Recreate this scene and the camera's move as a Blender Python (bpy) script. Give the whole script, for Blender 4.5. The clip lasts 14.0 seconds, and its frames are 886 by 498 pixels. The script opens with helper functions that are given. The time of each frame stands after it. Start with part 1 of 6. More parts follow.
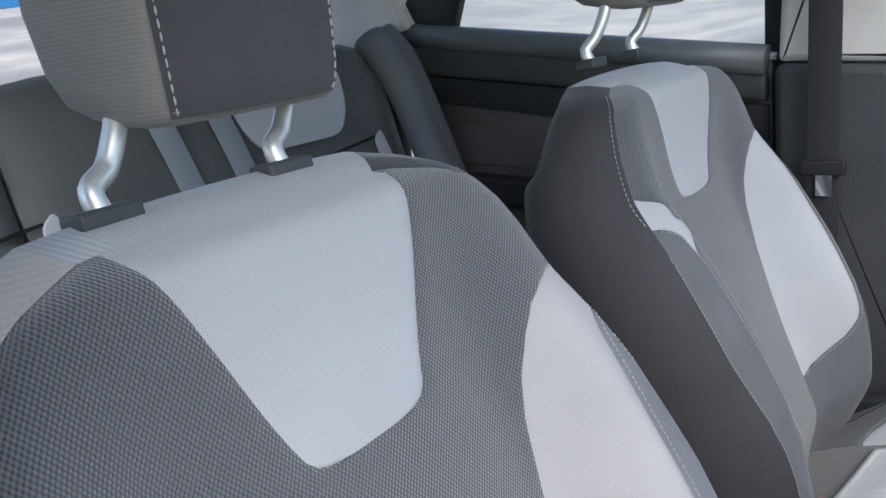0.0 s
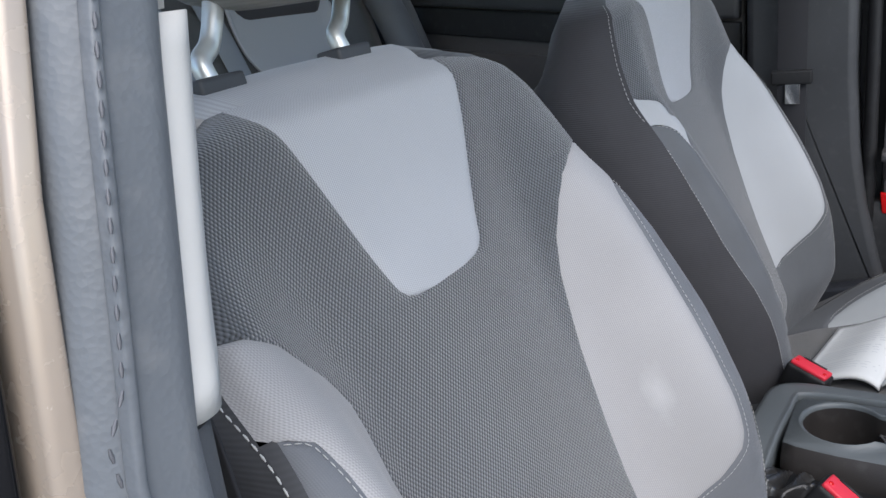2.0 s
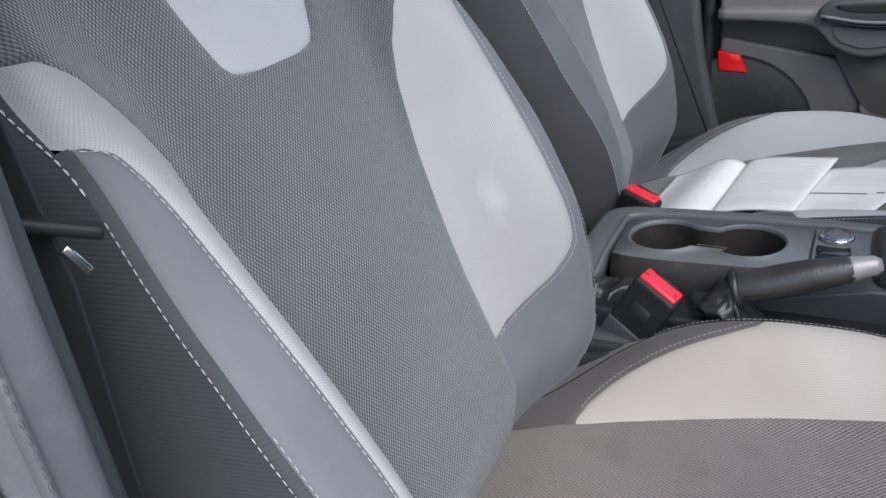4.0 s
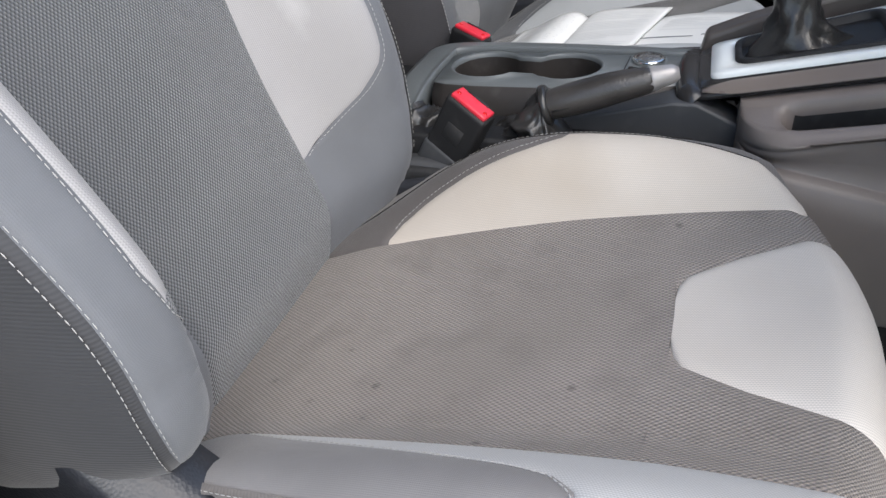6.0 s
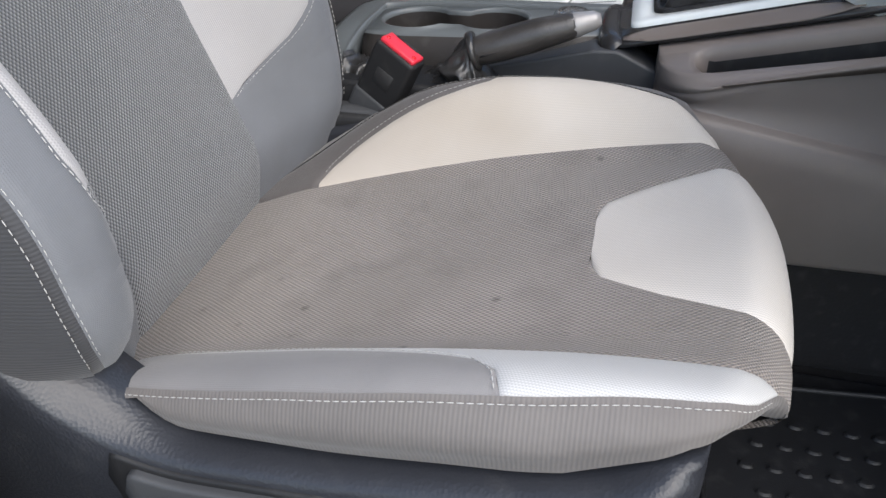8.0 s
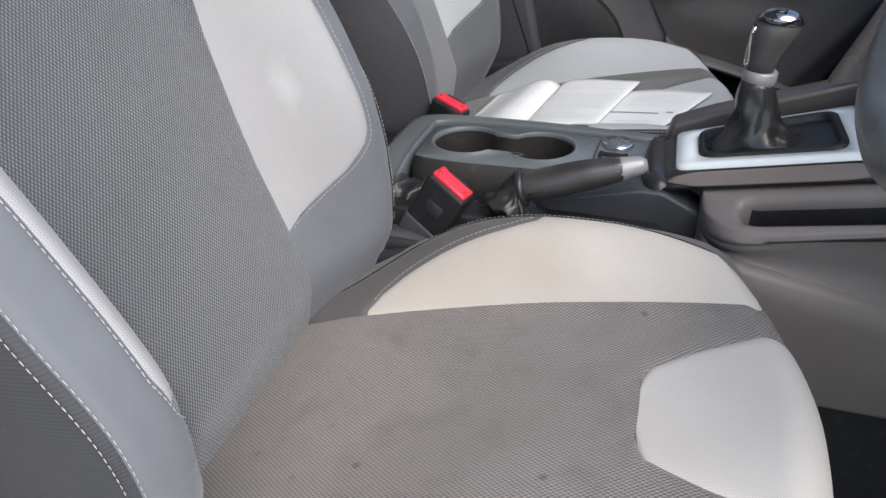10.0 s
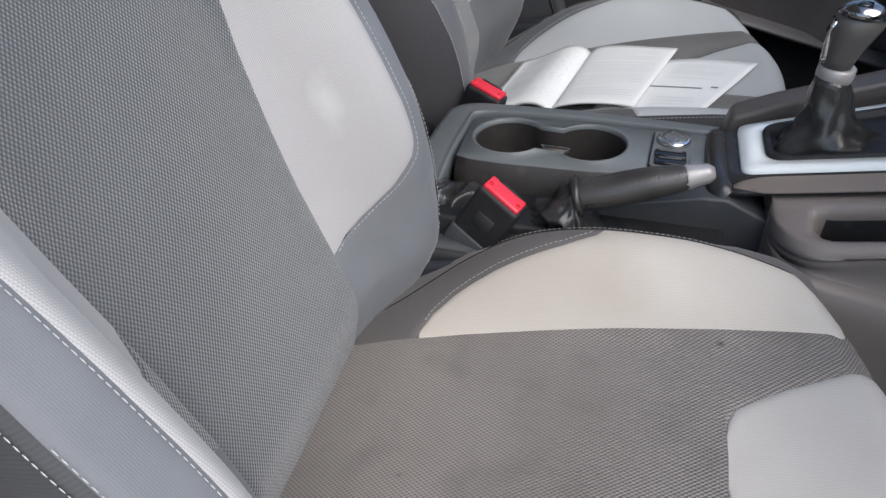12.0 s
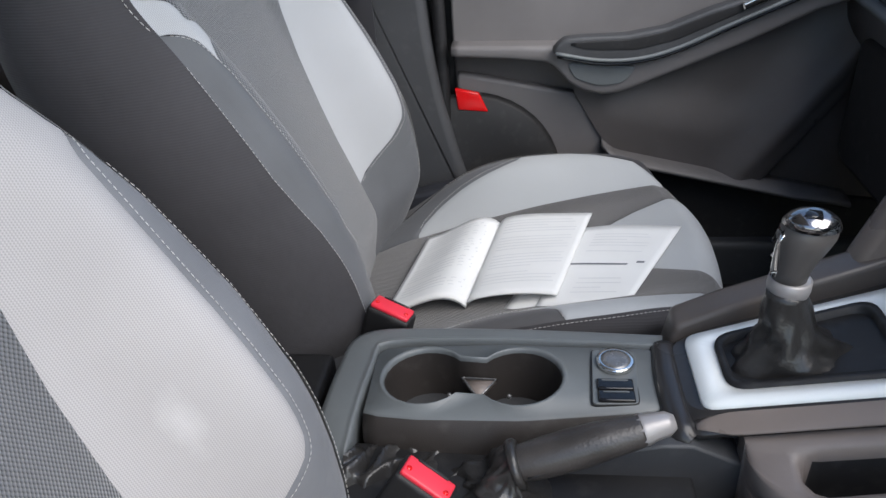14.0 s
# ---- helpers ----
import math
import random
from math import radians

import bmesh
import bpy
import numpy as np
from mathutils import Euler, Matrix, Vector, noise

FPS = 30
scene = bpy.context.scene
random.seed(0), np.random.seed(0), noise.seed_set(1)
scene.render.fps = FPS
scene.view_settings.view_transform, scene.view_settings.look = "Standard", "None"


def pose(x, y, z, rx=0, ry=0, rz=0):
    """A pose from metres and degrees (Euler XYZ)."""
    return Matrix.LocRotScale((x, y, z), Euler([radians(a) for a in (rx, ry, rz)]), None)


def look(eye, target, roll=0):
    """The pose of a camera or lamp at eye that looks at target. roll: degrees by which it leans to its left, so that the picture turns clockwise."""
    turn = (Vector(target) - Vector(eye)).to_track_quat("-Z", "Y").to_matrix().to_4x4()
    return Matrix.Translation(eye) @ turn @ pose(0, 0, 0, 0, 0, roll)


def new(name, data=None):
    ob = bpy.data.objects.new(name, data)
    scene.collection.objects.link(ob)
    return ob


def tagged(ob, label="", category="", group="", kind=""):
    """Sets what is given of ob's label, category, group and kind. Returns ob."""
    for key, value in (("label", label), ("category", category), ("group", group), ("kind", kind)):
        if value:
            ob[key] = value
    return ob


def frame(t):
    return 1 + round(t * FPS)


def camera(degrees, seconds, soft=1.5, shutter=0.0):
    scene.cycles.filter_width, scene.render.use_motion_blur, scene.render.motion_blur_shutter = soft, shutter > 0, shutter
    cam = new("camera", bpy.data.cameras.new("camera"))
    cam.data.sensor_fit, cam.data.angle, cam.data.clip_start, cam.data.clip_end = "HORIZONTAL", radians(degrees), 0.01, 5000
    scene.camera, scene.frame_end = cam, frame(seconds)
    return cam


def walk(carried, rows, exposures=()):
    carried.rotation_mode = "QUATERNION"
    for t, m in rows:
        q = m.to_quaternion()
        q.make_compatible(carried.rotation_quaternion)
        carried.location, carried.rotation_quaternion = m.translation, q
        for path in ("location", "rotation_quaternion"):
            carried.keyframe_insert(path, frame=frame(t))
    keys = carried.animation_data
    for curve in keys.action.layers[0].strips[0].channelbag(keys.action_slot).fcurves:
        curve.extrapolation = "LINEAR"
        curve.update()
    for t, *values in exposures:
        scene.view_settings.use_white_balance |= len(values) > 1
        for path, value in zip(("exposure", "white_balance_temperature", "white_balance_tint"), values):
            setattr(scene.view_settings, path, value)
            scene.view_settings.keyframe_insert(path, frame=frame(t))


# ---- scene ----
cam = camera(61.0, 14.0)
PATH = [
    (0, (0.137, -0.321, 1.167), (-1.063, 1.184, 0.624), -7.2),
    (0.5, (0.121, -0.332, 1.19), (-1.19, 1.089, 0.678), -7.3),
    (1, (0.118, -0.396, 1.185), (-1.154, 1.042, 0.625), -7.5),
    (1.1, (0.13, -0.406, 1.188), (-1.135, 1.031, 0.61), -7.6),
    (1.5, (0.131, -0.415, 1.154), (-1.058, 1.069, 0.533), -7.5),
    (2, (0.127, -0.454, 1.133), (-0.971, 1.078, 0.464), -8.2),
    (2.5, (0.141, -0.477, 1.106), (-0.885, 1.083, 0.387), -8.2),
    (3, (0.15, -0.48, 1.087), (-0.811, 1.093, 0.313), -7.8),
    (3.5, (0.171, -0.485, 1.061), (-0.721, 1.098, 0.225), -7.2),
    (4, (0.187, -0.489, 1.039), (-0.635, 1.094, 0.134), -6.6),
    (4.2, (0.195, -0.492, 1.03), (-0.598, 1.089, 0.096), -6.3),
    (6.3, (0.286, -0.489, 0.916), (-0.227, 1.085, -0.207), -3.5),
    (6.5, (0.289, -0.497, 0.905), (-0.199, 1.083, -0.22), -3.2),
    (7, (0.295, -0.51, 0.891), (-0.144, 1.079, -0.24), -2.7),
    (7.2, (0.297, -0.515, 0.887), (-0.129, 1.081, -0.241), -2.4),
    (9.3, (0.278, -0.534, 0.928), (-0.083, 1.091, -0.181), 0.4),
    (9.5, (0.274, -0.524, 0.951), (-0.116, 1.102, -0.147), 0.2),
    (10, (0.263, -0.495, 0.997), (-0.196, 1.137, -0.064), 0.1),
    (10.5, (0.256, -0.458, 1.024), (-0.288, 1.173, 0.002), 0.0),
    (11, (0.239, -0.424, 1.045), (-0.388, 1.189, 0.041), -0.1),
    (11.5, (0.224, -0.401, 1.055), (-0.365, 1.172, -0.031), -0.6),
    (11.7, (0.211, -0.4, 1.047), (-0.317, 1.141, -0.113), -0.4),
    (12, (0.177, -0.42, 1.051), (-0.231, 1.107, -0.175), -1.0),
    (12.3, (0.138, -0.416, 1.095), (-0.152, 1.126, -0.146), -2.1),
    (12.5, (0.133, -0.425, 1.097), (-0.106, 1.166, -0.091), -3.6),
    (12.7, (0.133, -0.42, 1.121), (-0.04, 1.187, -0.056), -5.5),
    (13, (0.126, -0.401, 1.125), (0.128, 1.235, -0.024), -4.0),
    (13.3, (0.162, -0.339, 1.133), (0.149, 1.314, 0.006), -4.3),
    (13.5, (0.149, -0.299, 1.12), (0.138, 1.373, 0.024), -1.9),
    (13.7, (0.144, -0.268, 1.122), (0.083, 1.404, 0.027), -2.0),
    (14, (0.155, -0.208, 1.101), (-0.068, 1.493, 0.073), -4.0),
]
EXPOSURE = 1.12
walk(cam, [(t, look(eye, target, roll)) for t, eye, target, roll in PATH],
     [(t, EXPOSURE + e, k, 10) for t, e, k in ((0.0, -0.14, 6450), (1.0, -0.22, 6450), (2.0, -0.26, 6450), (4.0, -0.20, 6500), (6.5, -0.02, 6850), (9.5, 0.03, 6850), (11.0, -0.14, 6750), (12.5, -0.12, 6750), (14.0, -0.04, 6700))])

# ---- light ----
world = bpy.data.worlds.new("sky")
scene.world = world
world.use_nodes = True
wn = world.node_tree
sky = wn.nodes.new("ShaderNodeTexSky")
sky.sky_type = "NISHITA"
sky.sun_disc = False
sky.sun_elevation, sky.sun_rotation = radians(46), radians(131)
sky.air_density, sky.dust_density = 1.0, 1.0
wn.links.new(sky.outputs[0], wn.nodes["Background"].inputs[0])
wn.nodes["Background"].inputs[1].default_value = 0.15
sun = new("sun", bpy.data.lights.new("sun", "SUN"))
sun.data.energy, sun.data.angle, sun.data.color = 1.9, radians(64), (1.0, 0.985, 0.965)
sun.matrix_world = look((2.7, -2.3, 4.4), (0.0, 0.1, 0.7))

# ---- materials ----
def lerp_table(x, xs, ys):
    return float(np.interp(x, xs, ys))


def soft_table(x, xs, ys, half):
    """A table with its corners rounded over a window."""
    return sum(k * lerp_table(x + half * d, xs, ys) for d, k in ((-1, 0.1), (-0.5, 0.2), (0, 0.4), (0.5, 0.2), (1, 0.1)))


def smooth(t):
    t = min(1.0, max(0.0, t))
    return t * t * (3 - 2 * t)


class Mat:
    """A small helper round one node material."""

    def __init__(self, name, rough=0.6, metal=0.0, spec=0.5):
        self.m = bpy.data.materials.new(name)
        self.m.use_nodes = True
        self.t = self.m.node_tree
        self.b = self.t.nodes["Principled BSDF"]
        self.b.inputs["Roughness"].default_value = rough
        self.b.inputs["Metallic"].default_value = metal
        self.b.inputs["Specular IOR Level"].default_value = spec

    def node(self, kind, **sets):
        n = self.t.nodes.new(kind)
        for k, v in sets.items():
            if k in n.inputs:
                n.inputs[k].default_value = v
        return n

    def link(self, a, b):
        self.t.links.new(a, b)

    def coords(self, kind="UV"):
        return self.t.nodes.new("ShaderNodeTexCoord").outputs[kind]

    def noise(self, vec, scale, detail=4.0):
        n = self.node("ShaderNodeTexNoise", Scale=scale, Detail=detail)
        self.link(vec, n.inputs["Vector"])
        return n.outputs["Fac"]

    def ramp(self, fac, stops):
        r = self.t.nodes.new("ShaderNodeValToRGB")
        els = r.color_ramp.elements
        while len(els) < len(stops):
            els.new(0.5)
        for e, (p, c) in zip(els, stops):
            e.position, e.color = p, (*c, 1)
        self.link(fac, r.inputs["Fac"])
        return r.outputs["Color"]

    def mix(self, fac, a, b, mode="MIX"):
        x = self.t.nodes.new("ShaderNodeMix")
        x.data_type, x.blend_type = "RGBA", mode
        for key, val in ((0, fac), (6, a), (7, b)):
            if isinstance(val, bpy.types.NodeSocket):
                self.link(val, x.inputs[key])
            elif key == 0:
                x.inputs[0].default_value = val
            else:
                x.inputs[key].default_value = (*val, 1)
        return x.outputs[2]

    def math(self, op, a, b=0.0):
        x = self.t.nodes.new("ShaderNodeMath")
        x.operation = op
        for i, v in enumerate((a, b)):
            if isinstance(v, bpy.types.NodeSocket):
                self.link(v, x.inputs[i])
            else:
                x.inputs[i].default_value = v
        return x.outputs[0]

    def bump(self, height, strength=0.5, dist=0.001):
        n = self.node("ShaderNodeBump", Strength=strength, Distance=dist)
        self.link(height, n.inputs["Height"])
        if self.b.inputs["Normal"].links:
            self.link(self.b.inputs["Normal"].links[0].from_socket, n.inputs["Normal"])
        self.link(n.outputs[0], self.b.inputs["Normal"])

    def color(self, c):
        if isinstance(c, bpy.types.NodeSocket):
            self.link(c, self.b.inputs["Base Color"])
        else:
            self.b.inputs["Base Color"].default_value = (*c, 1)

    def sheen(self, w, r=0.4):
        self.b.inputs["Sheen Weight"].default_value = w
        self.b.inputs["Sheen Roughness"].default_value = r


def waves(m, vec, period, axis):
    """0..1 ridges of that period along one axis of the cloth's own metres."""
    s = m.t.nodes.new("ShaderNodeSeparateXYZ")
    m.link(vec, s.inputs[0])
    a = m.math("MULTIPLY", s.outputs[axis], 2 * math.pi / period)
    return m.math("ADD", m.math("MULTIPLY", m.math("SINE", a), 0.5), 0.5)


def weave(m, uv, along, across):
    """Staggered knots of a knit, 0 in the pits and 1 on the crowns; the two pitches are in metres."""
    c = m.t.nodes.new("ShaderNodeSeparateXYZ")
    m.link(uv, c.inputs[0])
    a = m.math("COSINE", m.math("MULTIPLY", c.outputs[0], 2 * math.pi / along))
    b = m.math("COSINE", m.math("MULTIPLY", c.outputs[1], 2 * math.pi / across))
    return m.math("ADD", m.math("MULTIPLY", m.math("MULTIPLY", a, b), 0.5), 0.5)


def knit_dark(name, tone, stain, low=0.18, along=0.0048, across=0.0035, sheen=0.4):
    """Coarse mesh cloth: staggered raised knots with dark pits between."""
    m = Mat(name, 0.85, spec=0.25)
    uv = m.coords()
    knots = weave(m, uv, along, across)
    big = m.noise(uv, 9.0, 5.0)
    fine = m.noise(uv, 900.0, 2.0)
    base = m.ramp(big, [(0.3, tuple(c * 0.92 for c in tone)), (0.7, tuple(c * 1.08 for c in tone))])
    base = m.mix(m.math("MULTIPLY", fine, 0.3), base, tuple(c * 1.3 for c in tone))
    col = m.mix(m.math("POWER", knots, 0.75), tuple(c * low for c in tone), base)
    if stain:
        spot = m.noise(uv, 6.0, 6.0)
        mask = m.ramp(spot, [(0.44, (0, 0, 0)), (0.66, (0.42, 0.42, 0.42))])
        col = m.mix(mask, col, (0.21, 0.185, 0.162))
        mask = m.ramp(m.noise(uv, 16.0, 8.0), [(0.52, (0, 0, 0)), (0.75, (0.3, 0.3, 0.3))])
        col = m.mix(mask, col, (0.075, 0.066, 0.060))
        vor = m.node("ShaderNodeTexVoronoi", Scale=26.0)
        m.link(uv, vor.inputs["Vector"])
        keep = m.ramp(m.noise(uv, 9.0, 2.0), [(0.48, (0, 0, 0)), (0.56, (1, 1, 1))])
        dot = m.ramp(vor.outputs["Distance"], [(0.05, (0.55, 0.55, 0.55)), (0.12, (0, 0, 0))])
        col = m.mix(m.math("MULTIPLY", dot, keep), col, (0.035, 0.03, 0.028))
    m.color(col)
    m.bump(knots, 1.0, 0.0012)
    m.sheen(sheen, 0.5)
    return m.m


def knit_light(name, tone, axis, soil=0.0, worn_sheen=None):
    """Fine ribbed pale cloth; the last argument gives middle and half lengths of a worn patch, its sheen painted pale.
    """
    m = Mat(name, 0.8, spec=0.3)
    uv = m.coords()
    rib = waves(m, uv, 0.0019, 1 - axis)
    knots = weave(m, uv, 0.0019, 0.0030)
    big = m.noise(uv, 7.0, 5.0)
    col = m.ramp(big, [(0.3, tuple(c * 0.94 for c in tone)), (0.7, tuple(c * 1.05 for c in tone))])
    if soil:
        col = m.mix(m.ramp(m.noise(uv, 4.0, 4.0), [(0.35, (0, 0, 0)), (0.7, (soil, soil, soil))]), col, (0.50, 0.41, 0.31))
    grain = m.math("ADD", m.math("MULTIPLY", rib, 0.45), m.math("MULTIPLY", knots, 0.55))
    col = m.mix(m.math("MULTIPLY", m.math("SUBTRACT", 1.0, grain), 0.7), col, tuple(c * 0.45 for c in tone))
    # The sheen of the worn patch is mixed in as paler colour.
    if worn_sheen:
        (cx, cy), (rx, ry) = worn_sheen
        place = m.node("ShaderNodeMapping")
        place.inputs["Location"].default_value = (-cx / rx, -cy / ry, 0)
        place.inputs["Scale"].default_value = (1 / rx, 1 / ry, 0)
        m.link(uv, place.inputs["Vector"])
        far = m.node("ShaderNodeVectorMath")
        far.operation = "LENGTH"
        m.link(place.outputs[0], far.inputs[0])
        ragged = m.math("ADD", far.outputs["Value"], m.math("MULTIPLY", m.noise(uv, 40.0, 4.0), 0.8))
        col = m.mix(m.ramp(ragged, [(0.25, (0.24, 0.24, 0.24)), (2.2, (0, 0, 0))]), col, (0.80, 0.80, 0.81))
    m.color(col)
    m.bump(grain, 0.25, 0.0004)
    m.sheen(0.2)
    return m.m


def cloth_plain(name, tone, grain=0.0011, ribbed=False, across=2):
    """Woven bolster cloth with soft creases; ribbed: fine level ribs all round the thing."""
    m = Mat(name, 0.75, spec=0.35)
    uv = m.coords("Object" if ribbed else "UV")
    if ribbed:
        slow = m.math("MULTIPLY", m.noise(uv, 160.0, 2.0), 0.6)
        wv = m.math("ADD", m.math("MULTIPLY", waves(m, uv, grain, across), 0.8), m.math("SUBTRACT", slow, 0.2))
    else:
        wv = m.math("MULTIPLY", waves(m, uv, grain, 0), waves(m, uv, grain * 1.3, 1))
    big = m.noise(uv, 8.0, 6.0)
    col = m.ramp(big, [(0.3, tuple(c * 0.86 for c in tone)), (0.7, tuple(c * 1.12 for c in tone))])
    m.color(m.mix(m.math("MULTIPLY", wv, 0.4 if ribbed else 0.3), col, tuple(c * (0.68 if ribbed else 1.3) for c in tone)))
    m.bump(wv, 0.35, 0.0005)
    m.bump(m.noise(uv, 18.0, 2.5), 0.35, 0.006)
    m.sheen(0.2)
    return m.m


def moulded(name, tone, rough=0.5, grain=900.0, strength=0.25, scuff=0.05, kind="Object"):
    """Grained interior plastic with dust and scuffs."""
    m = Mat(name, rough, spec=0.45)
    at = m.coords(kind)
    vor = m.node("ShaderNodeTexVoronoi", Scale=grain)
    m.link(at, vor.inputs["Vector"])
    big = m.noise(at, 6.0, 6.0)
    col = m.ramp(big, [(0.3, tuple(c * 0.85 for c in tone)), (0.72, tuple(c * 1.15 for c in tone))])
    dust = m.ramp(m.noise(at, 55.0, 8.0), [(0.55, (0, 0, 0)), (0.8, (scuff, scuff, scuff))])
    m.color(m.mix(dust, col, (0.4, 0.38, 0.36)))
    m.link(m.ramp(big, [(0.2, (rough - 0.08,) * 3), (0.8, (rough + 0.1,) * 3)]), m.b.inputs["Roughness"])
    m.bump(vor.outputs["Distance"], strength, 0.0004)
    return m.m


def painted(name, tone, rough=0.35, metal=0.0):
    m = Mat(name, rough, metal)
    at = m.coords("Object")
    big = m.noise(at, 14.0, 6.0)
    m.color(m.ramp(big, [(0.25, tuple(c * 0.92 for c in tone)), (0.75, tuple(min(1, c * 1.06) for c in tone))]))
    m.link(m.ramp(m.noise(at, 120.0, 6.0), [(0.3, (max(0.02, rough - 0.06),) * 3), (0.8, (rough + 0.1,) * 3)]), m.b.inputs["Roughness"])
    return m.m


def leather(name, tone, rough=0.36):
    m = Mat(name, rough, spec=0.6)
    at = m.coords("Object")
    vor = m.node("ShaderNodeTexVoronoi", Scale=420.0)
    m.link(at, vor.inputs["Vector"])
    m.color(m.ramp(m.noise(at, 30.0, 5.0), [(0.3, tuple(c * 0.7 for c in tone)), (0.75, tuple(c * 1.4 for c in tone))]))
    m.bump(vor.outputs["Distance"], 0.3, 0.0006)
    return m.m


def paper(name, tone=(0.76, 0.77, 0.76)):
    m = Mat(name, 0.65, spec=0.3)
    at = m.coords("Object")
    m.color(m.ramp(m.noise(at, 18.0, 5.0), [(0.3, tuple(c * 0.95 for c in tone)), (0.75, tone)]))
    m.bump(m.noise(at, 30.0, 3.0), 0.2, 0.002)
    return m.m


def street(name, tone):
    """Worn pale asphalt: broad patches, dusty strips and fine grit."""
    m = Mat(name, 0.9, spec=0.3)
    at = m.coords("Object")
    wide = m.noise(at, 0.16, 6.0)
    col = m.ramp(wide, [(0.32, tuple(c * 0.72 for c in tone)), (0.5, tone), (0.68, tuple(c * k for c, k in zip(tone, (1.5, 1.39, 1.3))))])
    patch = m.ramp(m.noise(at, 0.7, 5.0), [(0.45, (0, 0, 0)), (0.62, (0.45, 0.45, 0.45))])
    m.color(m.mix(patch, col, tuple(c * 0.7 for c in tone)))
    m.bump(m.noise(at, 90.0, 3.0), 0.5, 0.004)
    return m.m


def glassy(name, tone=(0.9, 0.95, 0.95)):
    m = Mat(name, 0.02)
    m.color(tone)
    m.b.inputs["Transmission Weight"].default_value = 1.0
    m.b.inputs["IOR"].default_value = 1.02
    return m.m


M_DARK = knit_dark("charcoal_mesh_cloth", (0.150, 0.159, 0.172), False)
M_PDARK = knit_dark("dark_mesh_cushion_cloth", (0.105, 0.103, 0.102), False)
M_SEATDARK = knit_dark("charcoal_mesh_cloth_worn", (0.37, 0.328, 0.298), True, 0.22, 0.0052, 0.0036, 0.2)
M_LIGHT = knit_light("pale_grey_ribbed_cloth", (0.50, 0.51, 0.53), 0)
M_WING = knit_light("pale_grey_wing_cloth", (0.45, 0.44, 0.442), 0, 0.0, ((0.255, 0.180), (0.060, 0.026)))
M_PWING = knit_light("pale_grey_clean_wing_cloth", (0.47, 0.485, 0.50), 0)
M_SEATCLEAN = knit_light("pale_grey_seat_cloth", (0.65, 0.648, 0.64), 0, 0.05)
M_SEATPATCH = knit_light("pale_grey_front_patch_cloth", (0.80, 0.75, 0.69), 0, 0.2)
# Cream from soil, with warm light reflected in the cabin kept in the tone.
M_SEATLIGHT = knit_light("pale_grey_seat_cloth_soiled_warm_lit", (0.72, 0.66, 0.59), 0, 0.7)
M_GREY = cloth_plain("slate_grey_bolster_cloth", (0.150, 0.157, 0.170))
# One side cloth in two tones: shade in the first, light in the second.
M_SIDE = cloth_plain("shaded_side_cloth", (0.058, 0.059, 0.064), 0.0026, True)
M_SIDELIT = cloth_plain("lit_side_cloth", (0.52, 0.49, 0.45), 0.0026, True)
M_HEAD = cloth_plain("taupe_headrest_cloth", (0.26, 0.246, 0.224), 0.0028, True)
M_HEADF = cloth_plain("charcoal_headrest_cloth", (0.070, 0.066, 0.072))
M_THREAD = painted("white_thread", (0.54, 0.53, 0.51), 0.7)
M_PLASTIC = moulded("charcoal_grained_plastic", (0.052, 0.054, 0.058))
M_PLASTIC2 = moulded("warm_grey_grained_plastic", (0.100, 0.088, 0.084), 0.5)
M_TAUPE = moulded("taupe_satin_plastic", (0.200, 0.168, 0.150), 0.30, 1000.0, 0.12, 0.02)
M_NOSE = moulded("dark_gloss_plastic", (0.030, 0.029, 0.030), 0.24, 1200.0, 0.05, 0.02)
M_FLANK = moulded("dark_warm_grey_plastic", (0.085, 0.074, 0.068), 0.35, 1000.0, 0.12, 0.02)
M_WALL = moulded("pinkish_rendered_wall", (0.42, 0.33, 0.29), 0.9, 12.0, 0.3, 0.2)
M_BLUE = moulded("blue_painted_boards", (0.02, 0.16, 0.36), 0.5, 20.0, 0.2, 0.1)
M_WINGP = moulded("warm_charcoal_satin_plastic", (0.215, 0.185, 0.170), 0.36, 900.0, 0.2, 0.02)
M_DOOR = moulded("grey_soft_door_trim", (0.145, 0.138, 0.138), 0.5, 800.0, 0.2, 0.02)
M_DOORLOW = moulded("dark_taupe_door_panel", (0.085, 0.077, 0.075), 0.5, 800.0, 0.2, 0.02)
M_SHIELD = moulded("dark_slate_grained_shield", (0.026, 0.028, 0.034), 0.36, 420.0, 0.55, 0.03)
M_POD = moulded("grey_satin_pod_plastic", (0.24, 0.25, 0.255), 0.35, 1200.0, 0.1)
M_DASH = moulded("grey_soft_dashboard", (0.13, 0.13, 0.135), 0.5)
M_BOLSTPLAIN = cloth_plain("grey_bolster_cloth", (0.105, 0.110, 0.117))
M_BOLSTDARK = cloth_plain("charcoal_bolster_cloth", (0.075, 0.074, 0.076))
M_SOFT = moulded("soft_black_trim", (0.022, 0.022, 0.023), 0.6)
M_DECK = moulded("satin_slate_plastic", (0.125, 0.138, 0.143), 0.38, 1200.0, 0.1)
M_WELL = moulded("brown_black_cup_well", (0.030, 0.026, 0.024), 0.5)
M_CAP = painted("grey_socket_cap", (0.20, 0.20, 0.20), 0.25, 0.5)
M_BLACK = moulded("matt_black_plastic", (0.012, 0.012, 0.013), 0.55)
M_CREAM = moulded("cream_pillar_trim", (0.62, 0.60, 0.57), 0.6, 700.0, 0.15, 0.05)
M_SEAL = moulded("dark_rubber_seal", (0.140, 0.150, 0.163), 0.5, 500.0, 0.35, 0.2)
M_PAINT = painted("pale_bronze_body_paint", (0.40, 0.33, 0.27), 0.25, 0.2)
